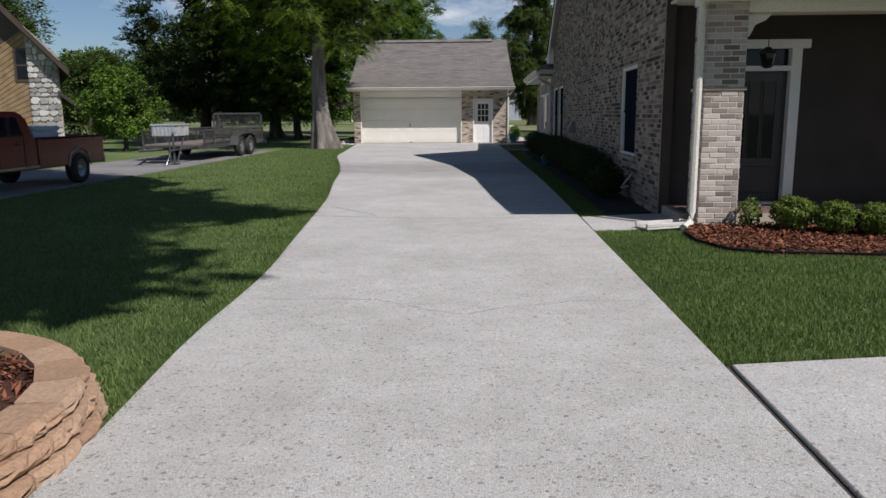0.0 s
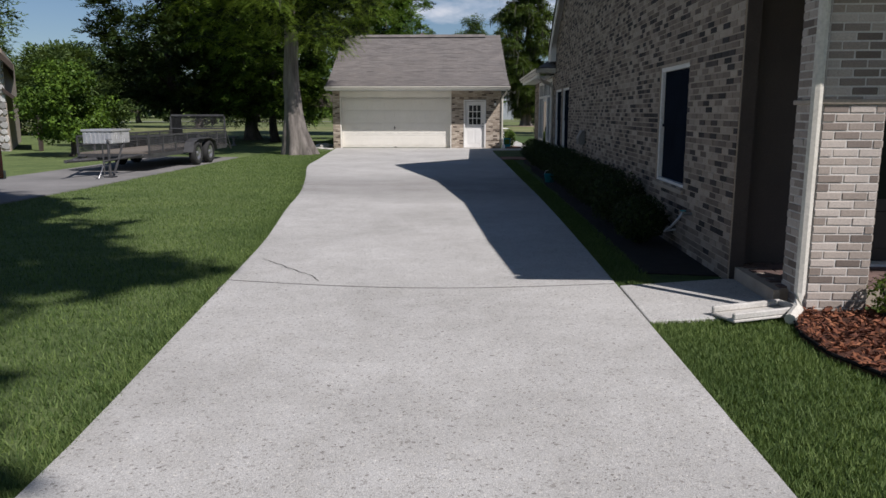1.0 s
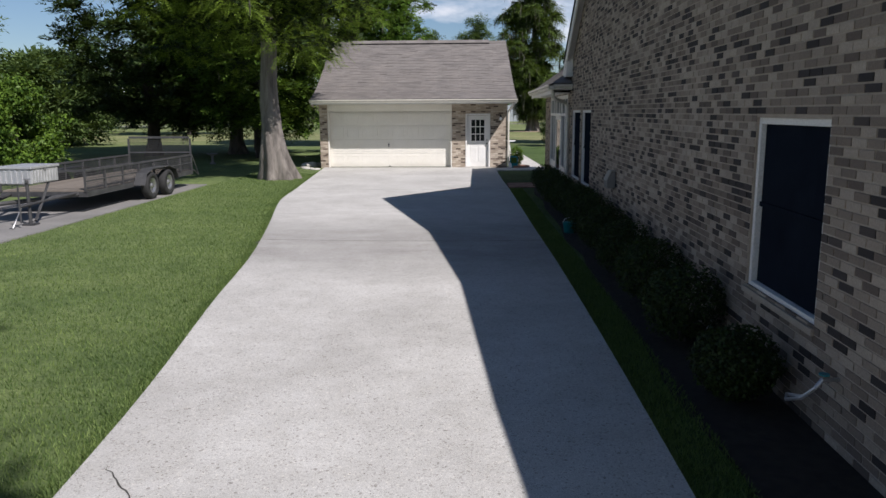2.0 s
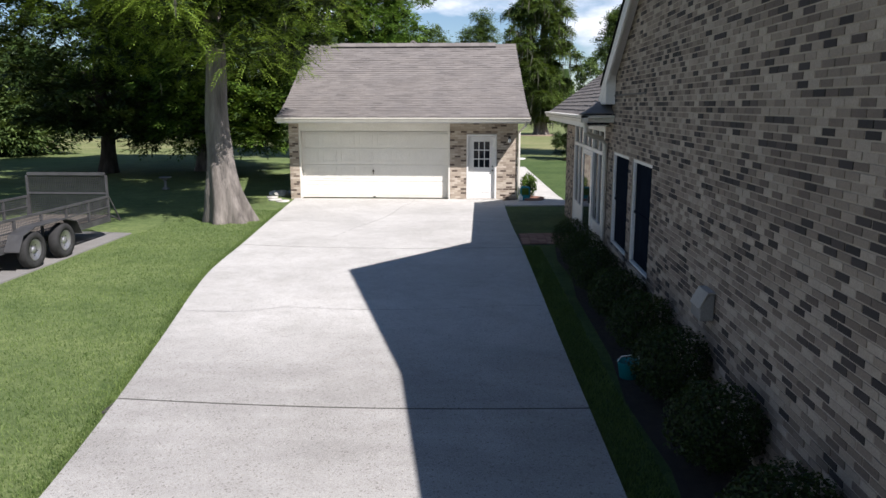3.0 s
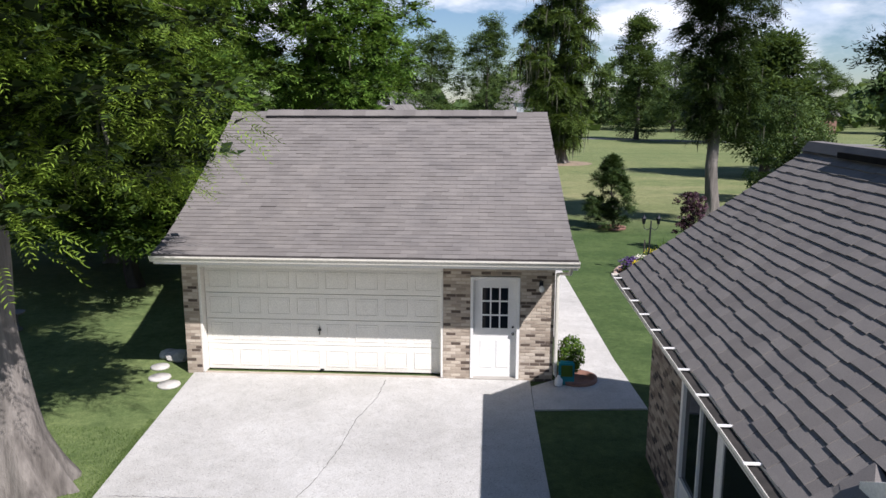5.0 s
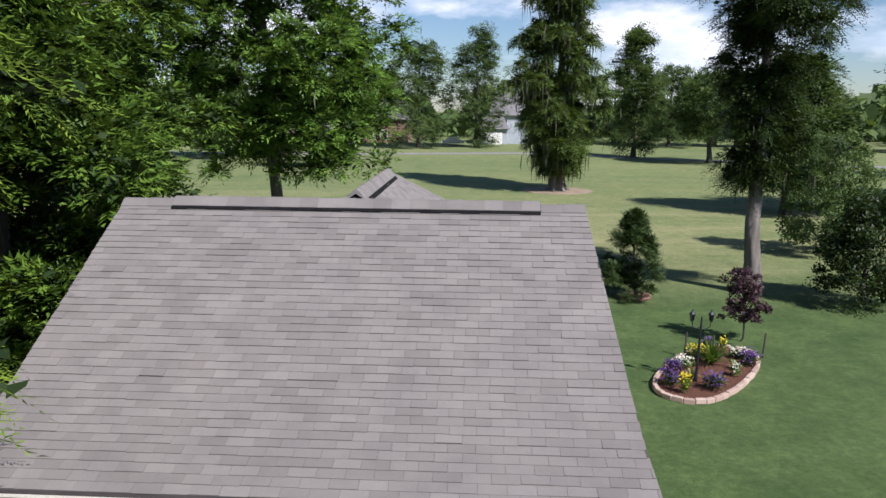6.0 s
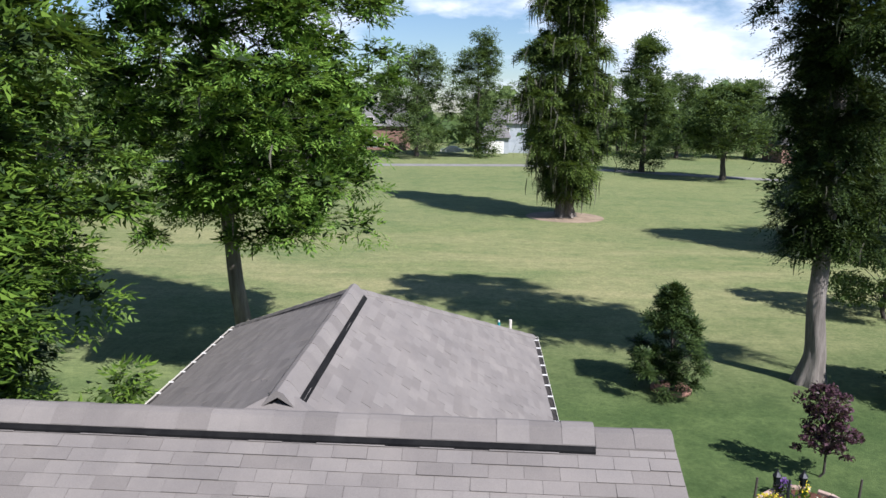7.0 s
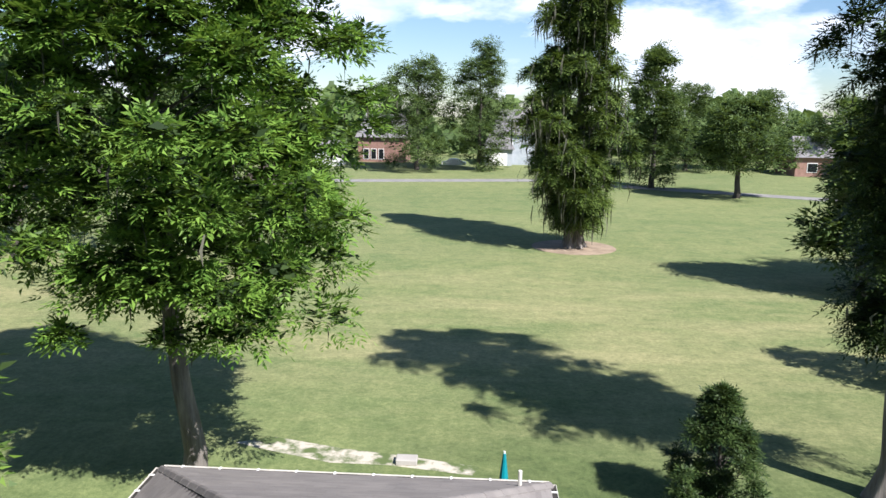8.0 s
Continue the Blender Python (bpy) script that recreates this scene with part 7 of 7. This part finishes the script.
put("side_window", Shape().prism([(KX1 + 0.004, 12.62, 1.08), (KX1 + 0.004, 14.62, 1.08), (KX1 + 0.004, 14.42, 1.45), (KX1 + 0.004, 12.95, 1.45)], (-0.01, 0, 0), (0, 0, 0)), "glass", truck)
put("rear_window", Shape().prism([(KX0 + 0.2, 14.98, 1.10), (KX1 - 0.2, 14.98, 1.10), (KX1 - 0.25, 14.79, 1.40), (KX0 + 0.25, 14.79, 1.40)], (0, 0.012, 0.008), (0, 0.02, 0.012)), "glass", truck)
put("door_seam", Shape().box(KX1 + 0.001, 12.45, 0.50, KX1 + 0.006, 12.47, 1.05).box(KX1 + 0.001, 14.60, 0.50, KX1 + 0.006, 14.62, 1.05), "rubber", truck)
put("door_handle", Shape().box(KX1 + 0.002, 14.35, 0.92, KX1 + 0.02, 14.52, 0.95), "iron", truck)
put("rear_bumper", Shape().box(KX0 + 0.05, 17.67, 0.40, KX1 - 0.05, 17.80, 0.56), "steel", truck, bevel=0.02)
put("side_trim", Shape().box(KX1 + 0.001, 10.6, 0.46, KX1 + 0.012, 15.05, 0.50), "steel", truck)
put("wheel_arch", Shape().tube([(KX1 + 0.01, 16.10, 0.40), (KX1 + 0.01, 16.20, 0.68), (KX1 + 0.01, 16.55, 0.80), (KX1 + 0.01, 16.90, 0.68), (KX1 + 0.01, 17.0, 0.40)], 0.02, 6), "steel", truck)
put("tail_light", Shape().box(KX1 - 0.18, 17.65, 0.66, KX1 - 0.02, 17.665, 0.92), "red_paint", truck)
for y in (11.4, 16.55):
    wheel(truck, KX1 - 0.06, y, 0.33, 0.22, 1)
    wheel(truck, KX0 + 0.06, y, 0.33, 0.22, -1)
cool = thing("storage_box", "pale blue plastic chest in the truck bed", "chest", (-9.1, 15.9, 0.56))
put("chest_body", Shape().box(-9.45, 15.25, 0.56, -8.75, 16.2, 1.16), "blue_box", cool, bevel=0.03, segments=2)
put("chest_lid", Shape().box(-9.48, 15.22, 1.165, -8.72, 16.23, 1.26), "blue_box", cool, bevel=0.03, segments=2)

# ---- neighbour's house ----
nh = thing("neighbour_house", "neighbour's house of diagonal siding and field stone", "house", (-27, 35.5, 0))
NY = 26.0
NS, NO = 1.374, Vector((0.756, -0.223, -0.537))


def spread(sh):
    """Scales and shifts the house plan to fit the camera's view."""
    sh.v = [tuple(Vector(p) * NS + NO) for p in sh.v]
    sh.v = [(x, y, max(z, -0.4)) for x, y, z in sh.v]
    return sh


# Depth is skewed along the camera's line of sight, hiding the side wall.
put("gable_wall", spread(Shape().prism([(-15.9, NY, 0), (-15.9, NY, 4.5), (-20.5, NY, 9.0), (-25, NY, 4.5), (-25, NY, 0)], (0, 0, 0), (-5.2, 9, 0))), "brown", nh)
for i in range(46):
    z = -4.2 + i * 0.19
    pts = [(-15.9, z + 4.6 * 0.62), (-20.5, z), (-20.5, z + 0.17), (-15.9, z + 4.6 * 0.62 + 0.17)]
    q = [(x, max(0.0, min(zz, 4.4 + (-15.9 - x)))) for x, zz in pts]
    if q[0][1] == 0 and q[3][1] == 0 or q[3][1] - q[0][1] < 0.02:
        continue
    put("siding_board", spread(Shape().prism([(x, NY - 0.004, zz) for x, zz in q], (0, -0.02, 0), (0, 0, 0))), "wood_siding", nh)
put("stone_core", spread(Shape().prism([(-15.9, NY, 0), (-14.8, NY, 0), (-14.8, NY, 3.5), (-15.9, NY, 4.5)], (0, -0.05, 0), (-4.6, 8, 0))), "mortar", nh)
st = random.Random(8)
z = 0.05
while z < 4.2:
    x, rise = -15.88, st.uniform(0.13, 0.26)
    while x < -14.86:
        w = min(st.uniform(0.12, 0.36), -14.8 - x)
        h = rise * st.uniform(0.86, 1.12)
        if z + h < 3.45 + (-14.8 - x - w * 0.5) * 0.9 and w > 0.06:
            cx, cz, turn = x + w / 2, z + h / 2, st.uniform(0, 1)
            ring = []
            for k in range(7):
                a = 2 * math.pi * (k + turn + st.uniform(-0.22, 0.22)) / 7
                ca, sa = math.cos(a), math.sin(a)
                r = st.uniform(0.88, 1.0) / max(abs(ca), abs(sa)) ** 0.8
                ring.append((cx + 0.485 * w * ca * min(r, 1.2), NY - 0.05, cz + 0.485 * h * sa * min(r, 1.2)))
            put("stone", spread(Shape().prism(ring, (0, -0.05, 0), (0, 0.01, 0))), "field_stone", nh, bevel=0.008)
        x += w
    z += rise
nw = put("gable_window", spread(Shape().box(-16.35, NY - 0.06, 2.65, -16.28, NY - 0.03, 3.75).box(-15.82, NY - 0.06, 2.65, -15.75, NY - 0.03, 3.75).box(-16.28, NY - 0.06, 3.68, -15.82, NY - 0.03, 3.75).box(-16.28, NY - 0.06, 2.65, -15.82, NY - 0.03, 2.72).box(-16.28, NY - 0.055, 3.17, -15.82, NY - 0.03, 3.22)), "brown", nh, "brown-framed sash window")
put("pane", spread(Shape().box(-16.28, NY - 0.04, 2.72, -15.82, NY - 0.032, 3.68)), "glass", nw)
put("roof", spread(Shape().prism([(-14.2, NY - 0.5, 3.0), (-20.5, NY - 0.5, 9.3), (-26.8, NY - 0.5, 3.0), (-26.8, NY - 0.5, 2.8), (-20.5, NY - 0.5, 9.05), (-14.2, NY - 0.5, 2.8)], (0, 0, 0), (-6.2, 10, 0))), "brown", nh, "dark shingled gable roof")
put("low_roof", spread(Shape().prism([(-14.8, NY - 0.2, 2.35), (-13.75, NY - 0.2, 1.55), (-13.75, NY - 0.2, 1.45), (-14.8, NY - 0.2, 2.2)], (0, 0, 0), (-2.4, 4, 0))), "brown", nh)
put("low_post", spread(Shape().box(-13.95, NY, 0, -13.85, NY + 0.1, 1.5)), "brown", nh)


# ---- far houses ----
def far_house(name, label, x0, x1, y, depth, wall_h, ridge_h, wall, roof, windows, across=True):
    h = thing(name, label, "house", ((x0 + x1) / 2, y, 0))
    put("wall", Shape().box(x0, y, 0, x1, y + depth, wall_h), wall, h)
    if across:
        put("roof", Shape().add([(x0 - 0.5, y - 0.6, wall_h), (x1 + 0.5, y - 0.6, wall_h), (x1 + 0.5, y + depth + 0.6, wall_h), (x0 - 0.5, y + depth + 0.6, wall_h), (x0 + 0.8, y + depth / 2, ridge_h), (x1 - 0.8, y + depth / 2, ridge_h)],
                             [(0, 1, 5, 4), (2, 3, 4, 5), (1, 2, 5), (3, 0, 4), (3, 2, 1, 0)]), roof, h)
    else:
        put("roof", Shape().prism([(x0 - 0.5, y - 0.6, wall_h), (x1 + 0.5, y - 0.6, wall_h), ((x0 + x1) / 2, y - 0.6, ridge_h)], (0, 0, 0), (0, depth + 1.2, 0)), roof, h)
    for a, b, c, d in windows:
        w = put("window", Shape().box(a - 0.1, y - 0.06, c - 0.1, b + 0.1, y - 0.01, d + 0.1), "white", h)
        put("pane", Shape().box(a, y - 0.09, c, b, y - 0.07, d), "glass", w)
    return h


far_house("grey_house", "two-storey blue-grey house beyond the field", 2.0, 9.5, 181, 10, 5.6, 10.2, "grey_siding", "far_roof", [(2.6, 3.6, 3.4, 4.8), (4.3, 5.3, 3.4, 4.8)])
gar2 = far_house("grey_house_wing", "lower grey wing with a white garage door", 0.2, 5.2, 178, 6, 3.0, 5.6, "grey_siding", "far_roof", [])
put("garage_door", Shape().box(1.0, 177.9, 0, 4.3, 177.96, 2.3), "white", gar2)
far_house("brick_house", "brick house with dormers beyond the field", -23.5, -14.5, 180, 9, 4.6, 9.0, "far_brick", "far_roof", [(-22.4, -21.5, 0.6, 2.4), (-21.0, -20.1, 0.6, 2.4), (-19.6, -18.7, 0.6, 2.4), (-22.0, -20.8, 4.7, 6.2), (-19.6, -18.4, 4.7, 6.2)])
far_house("white_shed", "small white outbuilding beyond the field", -29, -24.5, 168, 5, 3.0, 4.4, "white", "far_roof", [])
far_house("grey_roofed_house", "low house with a grey roof among trees", 52, 64, 168, 9, 3.2, 6.6, "far_brick", "far_roof", [(54, 55.5, 0.8, 2.2), (58, 59.5, 0.8, 2.2)])
far_house("long_low_house", "low white house behind the neighbour's lawn", -62, -46, 70, 9, 2.8, 4.4, "white", "far_roof", [(-58, -56.5, 0.8, 2.0), (-52, -50.5, 0.8, 2.0)])
pav = thing("garden_pavilion", "small brown-roofed pavilion beyond the lawn", "pavilion", (-22, 118, 0))
for x in (-24.5, -19.5):
    for y in (116.5, 120):
        put("post", Shape().box(x - 0.12, y - 0.12, 0, x + 0.12, y + 0.12, 2.4), "brown", pav)
put("roof", Shape().add([(-25.3, 115.7, 2.4), (-18.7, 115.7, 2.4), (-18.7, 120.8, 2.4), (-25.3, 120.8, 2.4), (-22, 118.2, 4.6)], [(0, 1, 4), (1, 2, 4), (2, 3, 4), (3, 0, 4), (3, 2, 1, 0)]), "brown", pav)
car = thing("parked_car", "pale car parked by the far house", "car", (-5.2, 172, 0))
put("body", Shape().prism([(-7.4, 172, 0.35), (-7.4, 172, 0.85), (-6.6, 172, 0.95), (-6.0, 172, 1.42), (-4.6, 172, 1.42), (-3.8, 172, 0.95), (-3.1, 172, 0.85), (-3.1, 172, 0.35)], (0, 0, 0), (0, 1.7, 0)), "white", car, bevel=0.06, segments=2)
bath = thing("bird_bath", "small weathered bird bath on the shaded lawn", "bird bath", (-11.7, 41.0, 0))
put("pedestal", Shape().lathe([(0.14, 0.0), (0.13, 0.05), (0.06, 0.10), (0.05, 0.30), (0.08, 0.38)], 14, (-11.7, 41.0, 0)), "asphalt", bath, smooth=True)
put("basin", Shape().lathe([(0.07, 0.38), (0.22, 0.44), (0.24, 0.48), (0.22, 0.48), (0.04, 0.42)], 18, (-11.7, 41.0, 0)), "asphalt", bath, smooth=True)


# ---- grass ----
def blades(name, n, place, hmin, hmax, width, seed):
    """Short blades of mown grass over part of the lawn."""
    rng = np.random.default_rng(seed)
    p = place(rng, n)
    k = len(p)
    a = rng.uniform(0, 2 * math.pi, k)
    s = np.stack([np.cos(a), np.sin(a), 0 * a], 1) * (width * rng.uniform(0.6, 1.3, k))[:, None]
    b = rng.uniform(0, 2 * math.pi, k)
    h = rng.uniform(hmin, hmax, k)[:, None]
    tip = p + np.stack([np.cos(b), np.sin(b), 0 * b], 1) * h * rng.uniform(0.1, 0.9, (k, 1)) + np.array([0, 0, 1]) * h
    v = np.stack([p - s, p + s, tip], 1).reshape(-1, 3)
    return tagged(new(name, raw_mesh(name, v, np.arange(3 * k).reshape(k, 3), "grass")), "short green mown grass blades", "grass", kind="stuff")


LX, LYS = np.array([x for x, y in LEFT]), np.array([y for x, y in LEFT])
RXS, RYS = np.array([x for x, y in RIGHT]), np.array([y for x, y in RIGHT])


def left_lawn(rng, n):
    y = 2.6 + 33.0 * rng.uniform(0, 1, n) ** 2.0
    x = np.interp(y, LYS, LX) + 0.015 - 6.6 * rng.uniform(0, 1, n) ** 1.6
    keep = (x > -8.25) & ((x - PC.x) ** 2 + (y - PC.y) ** 2 > (PR + 0.01) ** 2)
    return np.stack([x, y, 0 * x], 1)[keep]


def right_lawn(rng, n):
    y = rng.uniform(4.75, 9.95, n)
    x = 1.625 + 5.2 * rng.uniform(0, 1, n) ** 1.3
    ok = np.array([not in_poly(BED, a, b) and b > 4.74 + (a - 1.66) * 0.183 and b < 9.70 + (a - 1.625) * 0.24 for a, b in zip(x, y)])
    return np.stack([x, y, 0 * x], 1)[ok]


def edge_strip(rng, n):
    y = rng.uniform(10.95, 30, n)
    x = np.interp(y, RYS, RXS) + 0.004 + 0.40 * rng.uniform(0, 1, n) ** 1.3
    return np.stack([x, y, 0 * x], 1)


def left_edge(rng, n):
    y = rng.uniform(3, 36, n)
    x = np.interp(y, LYS, LX) + 0.012 - 0.16 * rng.uniform(0, 1, n) ** 1.5
    ok = ((x - PC.x) ** 2 + (y - PC.y) ** 2 > (PR + 0.01) ** 2)
    return np.stack([x, y, 0 * x], 1)[ok]


blades("lawn_grass", 270000, left_lawn, 0.022, 0.05, 0.0048, 1)
blades("lawn_grass", 150000, right_lawn, 0.022, 0.048, 0.0042, 2)
blades("lawn_grass", 40000, edge_strip, 0.025, 0.055, 0.005, 3)
blades("lawn_grass", 26000, left_edge, 0.025, 0.05, 0.0045, 4)
